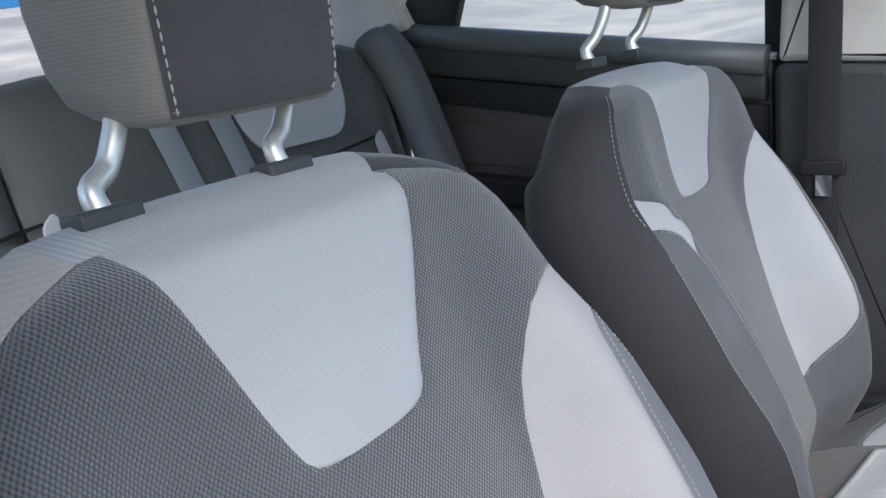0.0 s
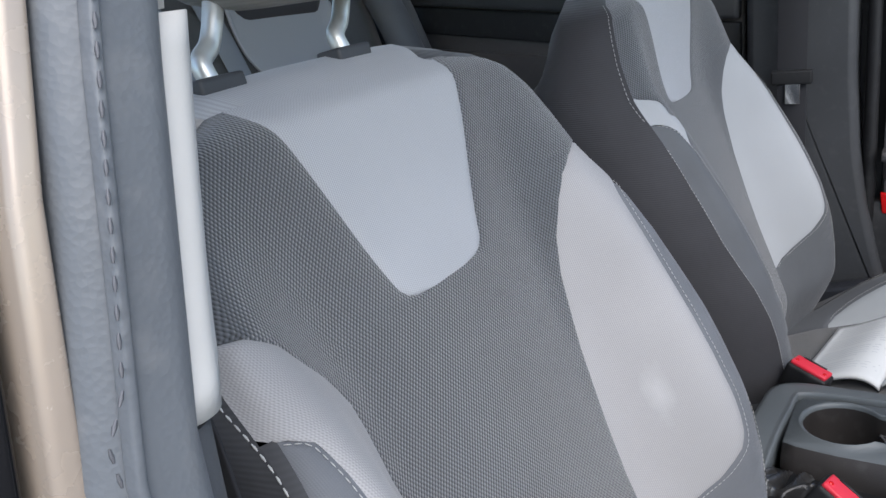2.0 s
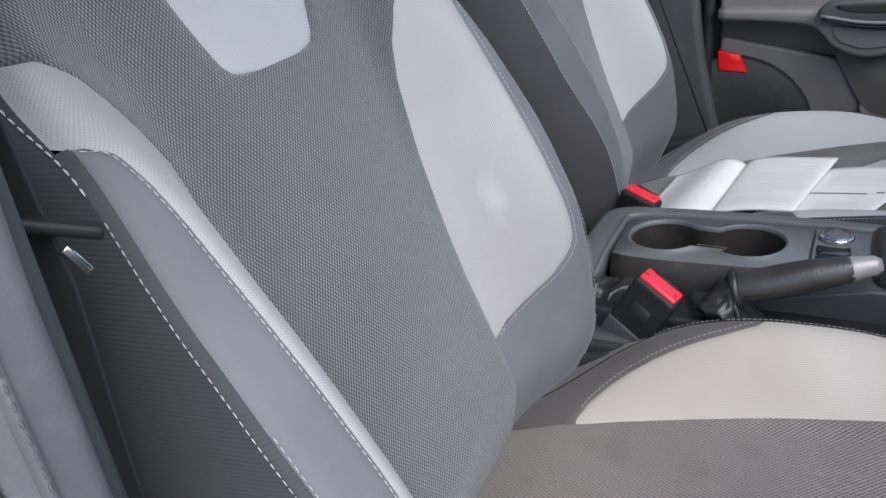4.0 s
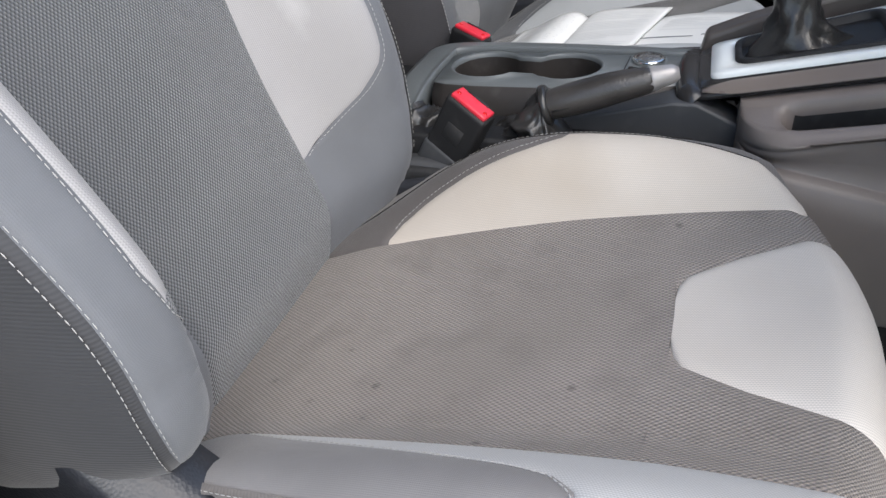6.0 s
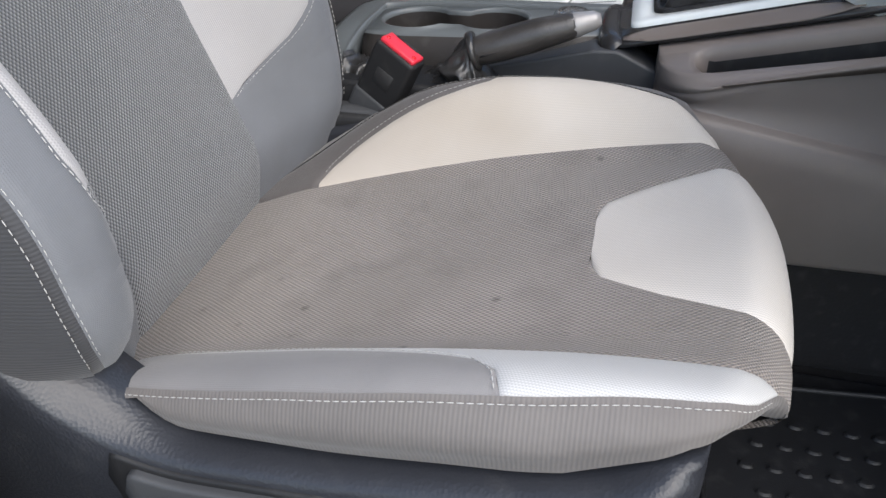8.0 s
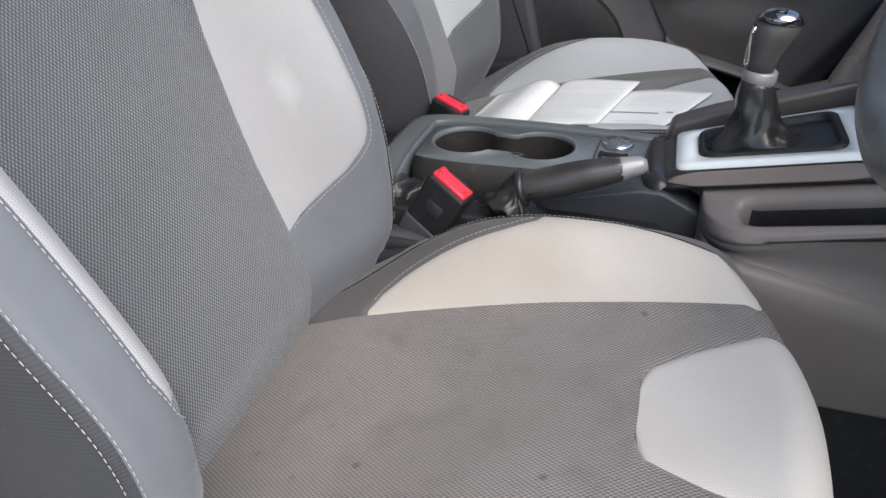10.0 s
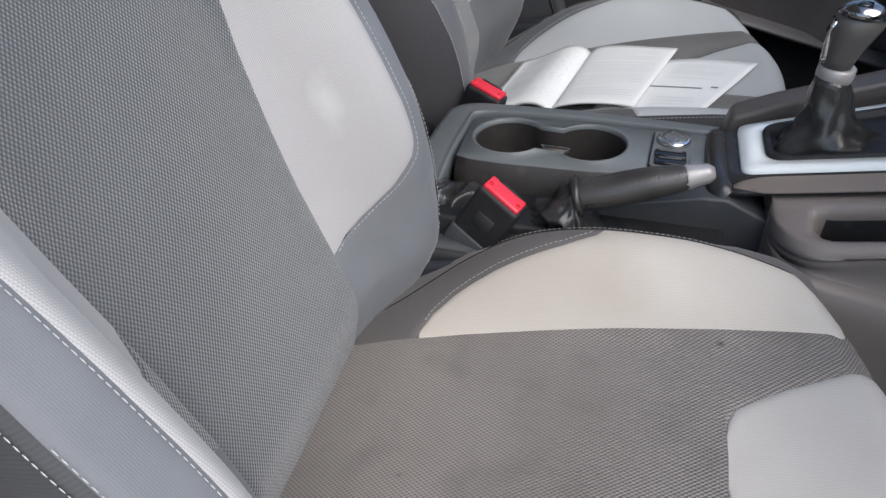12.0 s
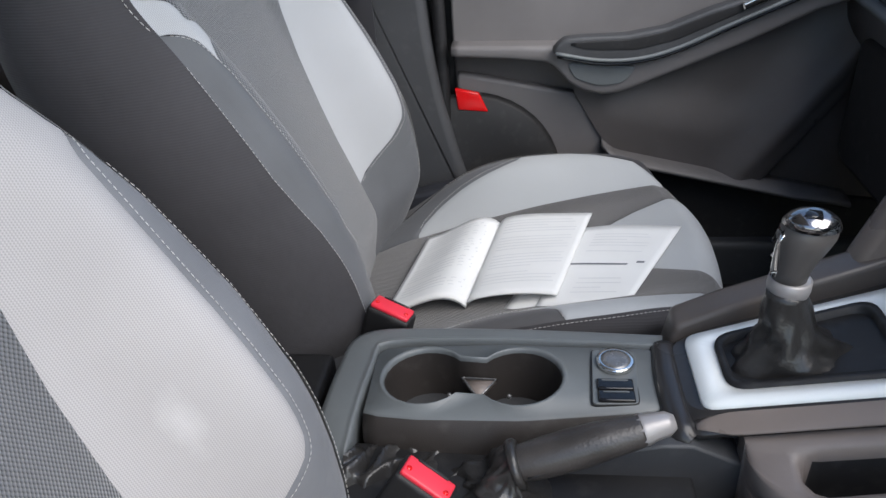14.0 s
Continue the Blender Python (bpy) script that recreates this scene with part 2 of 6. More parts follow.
M_CHROME = painted("brushed_chrome", (0.82, 0.82, 0.80), 0.12, 1.0)
M_POST = painted("satin_steel_post", (0.80, 0.81, 0.77), 0.42, 0.7)
M_RIB = painted("grey_rubber_rib", (0.13, 0.13, 0.14), 0.6)
M_SILVER = painted("satin_silver_plastic", (0.86, 0.90, 0.895), 0.36, 0.06)
M_RING = painted("satin_grey_ring", (0.36, 0.345, 0.34), 0.4, 0.3)
M_GLOSS = painted("piano_black", (0.008, 0.008, 0.009), 0.06)
M_RED = painted("red_buckle_button", (0.75, 0.035, 0.06), 0.35)
M_REFL = painted("red_reflector", (0.72, 0.01, 0.012), 0.15)
M_KNOB = painted("grey_satin_knob", (0.085, 0.080, 0.077), 0.35)
# Bolster cloth in two tones: shaded far from the door, lit beside it.
M_CUSHSHADE = cloth_plain("shaded_cushion_cloth", (0.120, 0.110, 0.106))
M_CUSHLIT = cloth_plain("lit_cushion_cloth", (0.225, 0.217, 0.215))
M_SKIRT = cloth_plain("taupe_skirt_cloth", (0.165, 0.152, 0.145), 0.0026, True, 0)
M_BRAKE = leather("brown_black_leather_grip", (0.042, 0.038, 0.036))
M_DARKCHROME = painted("smoked_chrome", (0.30, 0.29, 0.29), 0.14, 1.0)
M_LEATHER = leather("black_leather", (0.027, 0.026, 0.0255), 0.30)
M_RIM = leather("charcoal_leather_rim", (0.105, 0.100, 0.096))
M_PAPER = paper("white_paper")
M_INK = painted("grey_print", (0.64, 0.655, 0.66), 0.7)
M_INKDARK = painted("dark_print", (0.16, 0.17, 0.19), 0.7)
M_CARPET = moulded("black_carpet", (0.014, 0.013, 0.013), 0.95, 260.0, 0.9, 0.04)
M_MAT = moulded("black_rubber_mat", (0.014, 0.014, 0.015), 0.5, 600.0, 0.3, 0.06)
M_BELT = cloth_plain("charcoal_belt_webbing", (0.020, 0.020, 0.023), 0.003)
M_PLIGHT = knit_light("cool_grey_ribbed_cloth", (0.47, 0.49, 0.50), 0)
M_BELTG = cloth_plain("slate_belt_webbing", (0.27, 0.29, 0.32), 0.003)
M_BENCH = cloth_plain("grey_bench_cloth", (0.112, 0.114, 0.116), 0.0026, True)
M_ROOF = moulded("cream_headlining", (0.60, 0.57, 0.52), 0.9, 300.0, 0.3, 0.02)
M_GLASS = glassy("car_glass")
M_ASPHALT = street("pale_asphalt", (0.33, 0.31, 0.285))
M_TARMAC = street("low_bounce_tarmac", (0.05, 0.05, 0.052))
# The seat side cloth again, darkened for the shade inside the cabin.
M_SIDESHADE = cloth_plain("cabin_shaded_side_cloth", (0.044, 0.043, 0.047), 0.0026, True)


# ---- mesh helpers ----
def mesh_of(name, verts, faces, mat, uvs=None, flat=False):
    me = bpy.data.meshes.new(name)
    me.from_pydata([tuple(v) for v in verts], [], faces)
    if uvs is not None:
        layer = me.uv_layers.new(name="UVMap")
        for lo in me.loops:
            layer.data[lo.index].uv = uvs[lo.vertex_index]
    me.materials.append(mat)
    if not flat:
        me.polygons.foreach_set("use_smooth", [len(f.vertices) < 5 for f in me.polygons])
    me.update()
    return me


def put(name, me, parent=None, label=""):
    """Links a mesh as one object; its coordinates are the place's own, whatever it hangs under."""
    ob = new(name, me)
    if parent is not None:
        ob.parent = parent
        if parent.parent is None:
            ob.matrix_parent_inverse = parent.matrix_basis.inverted()
    if label:
        tagged(ob, label)
    return ob


def part(name, bm, mat, parent=None, label="", flat=False):
    me = bpy.data.meshes.new(name)
    bmesh.ops.recalc_face_normals(bm, faces=bm.faces)
    bm.to_mesh(me)
    bm.free()
    me.materials.append(mat)
    if not flat:
        me.polygons.foreach_set("use_smooth", [len(f.vertices) < 5 for f in me.polygons])
    return put(name, me, parent, label)


def thing(name, at, label, category, group="", kind=""):
    e = new(name)
    e.empty_display_size = 0.05
    e.matrix_basis = Matrix.Translation(at)
    return tagged(e, label, category, group, kind)


def bm_box(size, at, bevel=0.0, seg=3, turn=None, taper=1.0):
    bm = bmesh.new()
    bmesh.ops.create_cube(bm, size=1.0)
    for v in bm.verts:
        k = taper if v.co.z > 0 else 1.0
        v.co = Vector((v.co.x * size[0] * k, v.co.y * size[1] * k, v.co.z * size[2]))
    if bevel:
        bmesh.ops.bevel(bm, geom=bm.edges[:], offset=bevel, segments=seg, affect="EDGES", profile=0.6)
    bmesh.ops.transform(bm, matrix=Matrix.Translation(at) @ (turn or Matrix()), verts=bm.verts)
    return bm


def bm_lathe(profile, at, turn=None, n=32, squash=(1, 1)):
    """Spins (radius, height) pairs round the z axis of turn."""
    bm = bmesh.new()
    rings = []
    for r, h in profile:
        rings.append([bm.verts.new((r * math.cos(2 * math.pi * i / n) * squash[0], r * math.sin(2 * math.pi * i / n) * squash[1], h)) for i in range(n)])
    for a, b in zip(rings, rings[1:]):
        for i in range(n):
            bm.faces.new((a[i], a[(i + 1) % n], b[(i + 1) % n], b[i]))
    for r, flip in ((rings[0], True), (rings[-1], False)):
        if profile[0 if flip else -1][0] > 1e-5:
            bm.faces.new(r[::-1] if flip else r)
    bmesh.ops.remove_doubles(bm, verts=bm.verts, dist=1e-6)
    bmesh.ops.transform(bm, matrix=Matrix.Translation(at) @ (turn or Matrix()), verts=bm.verts)
    return bm


def spline(pts, n):
    """Catmull-Rom through the points, n steps a span."""
    pts = [Vector(p) for p in pts]
    ext = [pts[0] * 2 - pts[1], *pts, pts[-1] * 2 - pts[-2]]
    out = []
    for i in range(1, len(ext) - 2):
        a, b, c, d = ext[i - 1:i + 3]
        for k in range(n):
            t = k / n
            out.append(0.5 * ((2 * b) + (c - a) * t + (2 * a - 5 * b + 4 * c - d) * t * t + (3 * b - a - 3 * c + d) * t ** 3))
    out.append(pts[-1])
    return out


def bm_loft(sections, closed=True, caps=True):
    bm = bmesh.new()
    rows = [[bm.verts.new(p) for p in s] for s in sections]
    n = len(rows[0])
    for a, b in zip(rows, rows[1:]):
        for i in range(n if closed else n - 1):
            bm.faces.new((a[i], a[(i + 1) % n], b[(i + 1) % n], b[i]))
    if caps and closed:
        bm.faces.new(rows[0][::-1])
        bm.faces.new(rows[-1])
    return bm


def bm_tube(pts, radius, sides=10, flat=1.0, up=(0, 0, 1), caps=True):
    """A rod along points; radius may be a list; flat squeezes it along its own up."""
    pts = [Vector(p) for p in pts]
    secs = []
    for i, p in enumerate(pts):
        d = (pts[min(i + 1, len(pts) - 1)] - pts[max(i - 1, 0)]).normalized()
        side = d.cross(Vector(up))
        side = side.normalized() if side.length > 1e-4 else d.orthogonal().normalized()
        nrm = side.cross(d)
        r = radius[i] if isinstance(radius, (list, tuple)) else radius
        secs.append([p + side * (r * math.cos(2 * math.pi * k / sides)) + nrm * (r * flat * math.sin(2 * math.pi * k / sides)) for k in range(sides)])
    return bm_loft(secs, True, caps)


def bm_ribbon(pts, sides, width, thick):
    """A flat band along points; sides gives the direction across it."""
    secs = []
    pts = [Vector(p) for p in pts]
    for i, p in enumerate(pts):
        d = (pts[min(i + 1, len(pts) - 1)] - pts[max(i - 1, 0)]).normalized()
        s = Vector(sides).normalized()
        nrm = d.cross(s).normalized()
        s = nrm.cross(d).normalized()
        secs.append([p + s * (width / 2 * a) + nrm * (thick / 2 * b) for a, b in ((-1, -.6), (-.96, -1), (0.96, -1), (1, -.6), (1, .6), (.96, 1), (-.96, 1), (-1, .6))])
    return bm_loft(secs)


def bm_prism(outline, depth, at=(0, 0, 0), axis="y", bevel=0.0, seg=2):
    """Extrudes an outline of pairs along an axis ('y': the pairs are x, z; 'z': x, y; 'x': y, z)."""
    bm = bmesh.new()

    def where(a, b, d):
        return {"y": (a, d, b), "z": (a, b, d), "x": (d, a, b)}[axis]
    lo = [bm.verts.new(where(a, b, 0.0)) for a, b in outline]
    hi = [bm.verts.new(where(a, b, depth)) for a, b in outline]
    n = len(outline)
    for i in range(n):
        bm.faces.new((lo[i], lo[(i + 1) % n], hi[(i + 1) % n], hi[i]))
    bm.faces.new(lo[::-1])
    bm.faces.new(hi)
    bmesh.ops.recalc_face_normals(bm, faces=bm.faces)
    if bevel:
        sharp = [e for e in bm.edges if len(e.link_faces) == 2 and e.calc_face_angle(0) > 0.6]
        bmesh.ops.bevel(bm, geom=sharp, offset=bevel, segments=seg, affect="EDGES", profile=0.6)
    bmesh.ops.translate(bm, vec=at, verts=bm.verts)
    return bm


def round_outline(pts, radius, n=6):
    """Rounds the corners of a closed outline of pairs."""
    out = []
    k = len(pts)
    for i in range(k):
        p, a, b = Vector(pts[i]), Vector(pts[i - 1]), Vector(pts[(i + 1) % k])
        r = min(radius, (a - p).length * 0.48, (b - p).length * 0.48)
        s, e = p + (a - p).normalized() * r, p + (b - p).normalized() * r
        for j in range(n + 1):
            t = j / n
            q = s * (1 - t) ** 2 + p * 2 * t * (1 - t) + e * t * t
            out.append((q.x, q.y))
    return out


# ---- the front seats ----
RECLINE = radians(20)
BACK_UP = Vector((-math.sin(RECLINE), 0, math.cos(RECLINE)))
BACK_OUT = Vector((math.cos(RECLINE), 0, math.sin(RECLINE)))
BACK_FOOT = Vector((-0.037, 0.0, 0.48))

RIDGE_V = (0.0, 0.06, 0.10, 0.14, 0.18, 0.22, 0.27, 0.31, 0.34, 0.40, 0.44, 0.46, 0.50, 0.55, 0.60, 0.64)
RIDGE_W = (0.045, 0.066, 0.077, 0.085, 0.090, 0.092, 0.088, 0.083, 0.078, 0.067, 0.057, 0.050, 0.033, 0.018, 0.006, 0.0)
EDGE_V = (0.0, 0.05, 0.1, 0.15, 0.2, 0.3, 0.4, 0.46, 0.5, 0.546, 0.576, 0.602, 0.619, 0.631, 0.638)
EDGE_U = (0.212, 0.226, 0.237, 0.244, 0.250, 0.256, 0.250, 0.242, 0.237, 0.231, 0.222, 0.206, 0.182, 0.152, 0.124)
PATCH_V = (0.461, 0.4625, 0.466, 0.473, 0.485, 0.52, 0.57, 0.622, 0.638)
PATCH_U = (0.030, 0.043, 0.052, 0.059, 0.064, 0.078, 0.098, 0.117, 0.123)
WING_V = (0.118, 0.20, 0.25, 0.33, 0.40, 0.435, 0.465, 0.485, 0.497, 0.504, 0.508)
WING_U = (0.119, 0.118, 0.121, 0.129, 0.140, 0.150, 0.165, 0.180, 0.197, 0.215, 0.234)
STITCH_V = (0.118, 0.13, 0.15, 0.17, 0.185, 0.20, 0.25, 0.34, 0.40, 0.44, 0.452, 0.458, 0.461)
STITCH_U = (0.119, 0.146, 0.176, 0.195, 0.203, 0.207, 0.209, 0.211, 0.214, 0.219, 0.225, 0.233, 0.242)


TOP_FORWARD = [0.0]
# the fuller bolster beside the driver's door: crown, outer seam, wing seam, stitched seam
DOOR_SIDE = [True]
EDGE_ROUND = [0.007, 0.022]
CROWN_V = (0.0, 0.03, 0.05, 0.07, 0.09, 0.11, 0.135, 0.165, 0.19, 0.22, 0.25, 0.28, 0.31, 0.33, 0.35, 0.375, 0.40, 0.42, 0.44, 0.455, 0.50, 0.55, 0.60, 0.64)
CROWN_W = (-0.02, 0.0, 0.045, 0.085, 0.106, 0.116, 0.125, 0.134, 0.138, 0.135, 0.130, 0.124, 0.118, 0.113, 0.108, 0.101, 0.095, 0.089, 0.081, 0.072, 0.046, 0.022, 0.006, 0.0)
FLANK_V = (0.0, 0.03, 0.05, 0.07, 0.085, 0.1, 0.13, 0.18, 0.25, 0.30, 0.36, 0.40, 0.43, 0.46, 0.50, 0.546, 0.576, 0.602, 0.619, 0.631, 0.638)
FLANK_U = (0.150, 0.190, 0.226, 0.252, 0.264, 0.271, 0.276, 0.279, 0.281, 0.280, 0.276, 0.271, 0.265, 0.257, 0.249, 0.238, 0.225, 0.206, 0.182, 0.152, 0.124)
DWING_V = (0.118, 0.135, 0.15, 0.17, 0.178, 0.185, 0.192, 0.20, 0.215, 0.25, 0.33, 0.372, 0.41, 0.43, 0.445, 0.46, 0.475, 0.494, 0.50, 0.508, 0.513)
DWING_U = (0.119, 0.1752, 0.2072, 0.2282, 0.2300, 0.200, 0.165, 0.144, 0.134, 0.130, 0.141, 0.147, 0.148, 0.151, 0.159, 0.171, 0.188, 0.204, 0.213, 0.226, 0.250)
DSEAM_V = (0.118, 0.135, 0.15, 0.17, 0.20, 0.25, 0.43, 0.449, 0.455, 0.461)
DSEAM_U = (0.119, 0.175, 0.207, 0.228, 0.235, 0.2345, 0.2345, 0.236, 0.240, 0.254)


def back_edge(v, s=1):
    if s < 0 and DOOR_SIDE[0]:
        return soft_table(v, FLANK_V, FLANK_U, 0.012)
    return lerp_table(v, EDGE_V, EDGE_U)


def back_depth(u, v):
    a = abs(u)
    if u < 0 and DOOR_SIDE[0]:
        w = soft_table(v, CROWN_V, CROWN_W, 0.02) * smooth((a - 0.115) / 0.12) ** 1.6
        edge = back_edge(v, -1)
        w -= 0.12 * max(0.0, a - 0.245) + (0.006 + 0.006 * smooth((v - 0.44) / 0.06)) * smooth((a - edge + 0.016) / 0.016) ** 2
        w += 0.006 * math.exp(-((v - 0.24) / 0.14) ** 2) * (1 - smooth(a / 0.13))
        w -= 0.030 * smooth((v - 0.595) / 0.05) ** 2
        return w - 0.04 * (1 - smooth((v + 0.03) / 0.10)) * (1 - smooth((a - 0.12) / 0.05))
    r = lerp_table(v, RIDGE_V, RIDGE_W)
    w = r * smooth((a - 0.105) / 0.10) ** 1.6
    edge = back_edge(v)
    drop, reach = EDGE_ROUND
    w -= (0.005 + drop * smooth((v - 0.15) / 0.15)) * smooth((a - edge + reach) / reach) ** 2
    w += 0.006 * math.exp(-((v - 0.24) / 0.14) ** 2) * (1 - smooth(a / 0.13))
    w -= 0.030 * smooth((v - 0.595) / 0.05) ** 2
    w -= 0.04 * (1 - smooth((v + 0.03) / 0.10))
    return w + TOP_FORWARD[0] * smooth((v - 0.44) / 0.2)


TOP_LEAN = [0.011]


def back_shift(v):
    """The upper back leans a little towards the console."""
    return TOP_LEAN[0] * smooth((v - 0.48) / 0.12)


def back_point(u, v, lift=0.0):
    return BACK_FOOT + Vector((0, u + back_shift(v), 0)) + BACK_UP * v + BACK_OUT * (back_depth(u, v) + lift)


def strip(name, rows, left, right, cols, where, mat, parent, label="", sink=0.0022, move=Vector(), along=1.0):
    """A cloth panel between two seams over the rows; its edges are drawn in at the seams."""
    verts, uvs, faces = [], [], []
    for v in rows:
        a, b = left(v), right(v)
        row, run = [], [0.0]
        for j in range(cols + 1):
            t = j / cols
            t = 0.5 - 0.5 * math.cos(math.pi * t) if cols > 5 else t
            u = a + (b - a) * t
            d = min(u - a, b - u)
            row.append(where(u, v, -sink * math.exp(-d / 0.004)) + move)
            if j:
                run.append(run[-1] + (row[-1] - row[-2]).length)
        start = a if abs(a) <= abs(b) else b - run[-1]
        if a < 0 < b:
            start = (a + b) / 2 - run[-1] / 2
        verts += row
        uvs += [(v * along, start + r) for r in run]
    n = cols + 1
    for i in range(len(rows) - 1):
        for j in range(cols):
            faces.append((i * n + j, i * n + j + 1, (i + 1) * n + j + 1, (i + 1) * n + j))
    return put(name, mesh_of(name, verts, faces, mat, uvs), parent, label)


def span(a, b, n, *extra):
    return sorted({round(a + (b - a) * i / n, 5) for i in range(n + 1)} | {e for e in extra if a <= e <= b})


def stitches(name, curve, parent, length=0.0037, gap=0.0015, r=0.00036, move=Vector(), label="white thread stitching", mat=None):
    """Raised dashes of thread along a curve on the cloth."""
    pts = [Vector(p) for p in curve]
    run = [0.0]
    for a, b in zip(pts, pts[1:]):
        run.append(run[-1] + (b - a).length)
    xs = [[p[i] for p in pts] for i in range(3)]

    def at(s):
        return Vector([float(np.interp(s, run, x)) for x in xs])
    verts, faces = [], []
    s = gap
    while s + length < run[-1]:
        a, m, b = at(s), at(s + length / 2), at(s + length)
        d = (b - a).normalized()
        side = d.orthogonal().normalized()
        up = d.cross(side)
        k = len(verts)
        for p, q in ((a, 0.5), (m, 1.0), (b, 0.5)):
            for c in range(4):
                an = math.pi / 2 * c
                verts.append(p + move + side * (r * q * math.cos(an)) + up * (r * q * math.sin(an)))
        for ring in (0, 4):
            for c in range(4):
                faces.append((k + ring + c, k + ring + (c + 1) % 4, k + ring + 4 + (c + 1) % 4, k + ring + 4 + c))
        s += length + gap
    return tagged(put(name, mesh_of(name, verts, faces, mat or M_THREAD), parent, label), kind="stuff")


def backrest(seat, move, dark, light, wing, grey, side, stitched=True, fat=1.0, deep=0.0, shoulder=None):
    body = []
    vs = span(-0.05, 0.638, 68, 0.118, 0.461, 0.508)
    # foam body: sides, top and rear, lofted round the outline of the front panel
    outline = [(-back_edge(v, -1), v) for v in vs] + [(-0.124 + 0.248 * i / 16, 0.638) for i in range(1, 16)] + [(back_edge(v), v) for v in reversed(vs)]
    secs = []
    for k, (drop, swell, shrink) in enumerate(((0.0, 0.0, 1.0), (0.005, 0.008, 1.0), (0.02, 0.024, 1.0), (0.045, 0.038, 1.0), (0.07, 0.040, 0.99), (0.095, 0.026, 0.97), (0.108, 0.0, 0.94), (0.116, -0.02, 0.88))):
        row = []
        for u, v in outline:
            front = back_depth(u, v)
            rear = TOP_FORWARD[0] * smooth((v - 0.44) / 0.2) - 0.100 - deep - 0.02 * (1 - abs(u) / 0.26) - 0.03 * (1 - smooth(v / 0.5))
            f = drop / 0.116
            w = front + (rear - front) * f
            top = smooth((v - 0.55) / 0.08)
            su = math.copysign(min(1.0, abs(u) / 0.2), u)
            du = fat * swell * su * (1 - top * 0.3) * ((0.3 + 0.7 * smooth((v - 0.42) / 0.1)) if u < 0 and DOOR_SIDE[0] else 1.0)
            dv = (0.030 * math.sin(math.pi * min(1.0, f * 1.05)) * (1 - 0.45 * (u / 0.2) ** 2) if f < 0.95 else -0.012) * top
            dv -= deep * 1.1 * top * smooth((f - 0.35) / 0.6)
            uu = u * (1 - (1 - shrink) * 0.9) + du
            row.append(BACK_FOOT + move + Vector((0, uu + back_shift(v), 0)) + BACK_UP * (v + dv) + BACK_OUT * w)
        secs.append(row)
    n = len(outline)
    k0, k1 = len(vs) - 1, len(vs) + 15

    def shell(name, i0, i1, mat, label):
        verts, uvs, faces = [], [], []
        for r, s in enumerate(secs):
            for i in range(i0, i1 + 1):
                verts.append(s[i])
                uvs.append((r * 0.02, i * 0.01))
        m = i1 - i0 + 1
        for r in range(len(secs) - 1):
            for i in range(m - 1):
                faces.append((r * m + i, r * m + i + 1, (r + 1) * m + i + 1, (r + 1) * m + i))
        return put(name, mesh_of(name, verts, faces, mat, uvs), seat, label)
    # Above the cut the side cloth is coloured as lit, below as shaded.
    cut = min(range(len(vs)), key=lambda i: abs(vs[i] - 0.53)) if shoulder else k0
    shell("side_panel", 0, cut, side, "ribbed side cloth darkened for shade")
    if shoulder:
        shell("shoulder_panel", cut, k0, shoulder, "ribbed shoulder cloth lightened for the light on it")
    shell("side_panel", k1, n - 1, side, "dark taupe woven side cloth")
    shell("top_panel", k0, k1, light, "pale grey ribbed cloth")
    bm = bmesh.new()
    bm.faces.new([bm.verts.new(p) for p in secs[-1]])
    bmesh.ops.triangulate(bm, faces=bm.faces)
    part("rear_panel", bm, side, seat)
    where = back_point
    # front panels
    rows = span(0.461, 0.638, 26, 0.4625, 0.466, 0.473, 0.485)
    patch = lambda v: lerp_table(v, PATCH_V, PATCH_U)
    wing_in = lambda v: lerp_table(v, WING_V, WING_U)
    stitch = lambda v: lerp_table(v, STITCH_V, STITCH_U)
    TAB_V = (0.41, 0.418, 0.426, 0.434, 0.442, 0.45, 0.458)
    TOP_V = (0.468, 0.475, 0.482, 0.489, 0.496, 0.503)
    door = DOOR_SIDE[0]
    wing_side = lambda v, k: lerp_table(v, DWING_V, DWING_U) if k < 0 and door else max(wing_in(v), (stitch(v) if v < 0.461 else back_edge(v, -1)) + 0.001 - 0.034 * smooth((v - 0.41) / 0.048) * (1 - smooth((v - 0.475) / 0.033))) if k < 0 else wing_in(v)
    seam_at = lambda v, k: lerp_table(v, DSEAM_V, DSEAM_U) if k < 0 and door else stitch(v)
    strip("centre_patch", rows, lambda v: -patch(v), patch, 22, where, light, seat, "pale grey ribbed cloth patch", move=move)
    panel_in = lambda v: min(wing_side(v, -1), lerp_table(v, (0.118, 0.20, 0.25), (0.119, 0.125, 0.130))) if door and v < 0.25 else wing_side(v, -1)
    strip("centre_panel", span(-0.05, 0.461, 44, *[v for v in DWING_V if v < 0.461], *TAB_V), lambda v: -panel_in(v) if v > 0.118 else -0.119, lambda v: wing_in(v) if v > 0.118 else 0.119, 22, where, dark, seat, "charcoal mesh cloth centre panel", move=move)
    if door:    # the mesh runs out beside the pointed lower end of the wing
        strip("lower_panel", span(0.118, 0.25, 30, *DWING_V), lambda v: -wing_side(v, -1), lambda v: -panel_in(v), 14, where, dark, seat, "charcoal mesh cloth", move=move)
    for s, word in ((-1, "outer"), (1, "inner")):
        def two(a, b):
            return (a, b) if s > 0 else ((lambda v: -b(v)), (lambda v: -a(v)))
        edge = lambda v: back_edge(v, s)
        welt = 0.007 if s < 0 and door else 0.0
        top = 0.513 if s < 0 and door else 0.508
        lo, hi = two(patch, lambda v: min(wing_side(v, s), edge(v)) if v < top else edge(v))
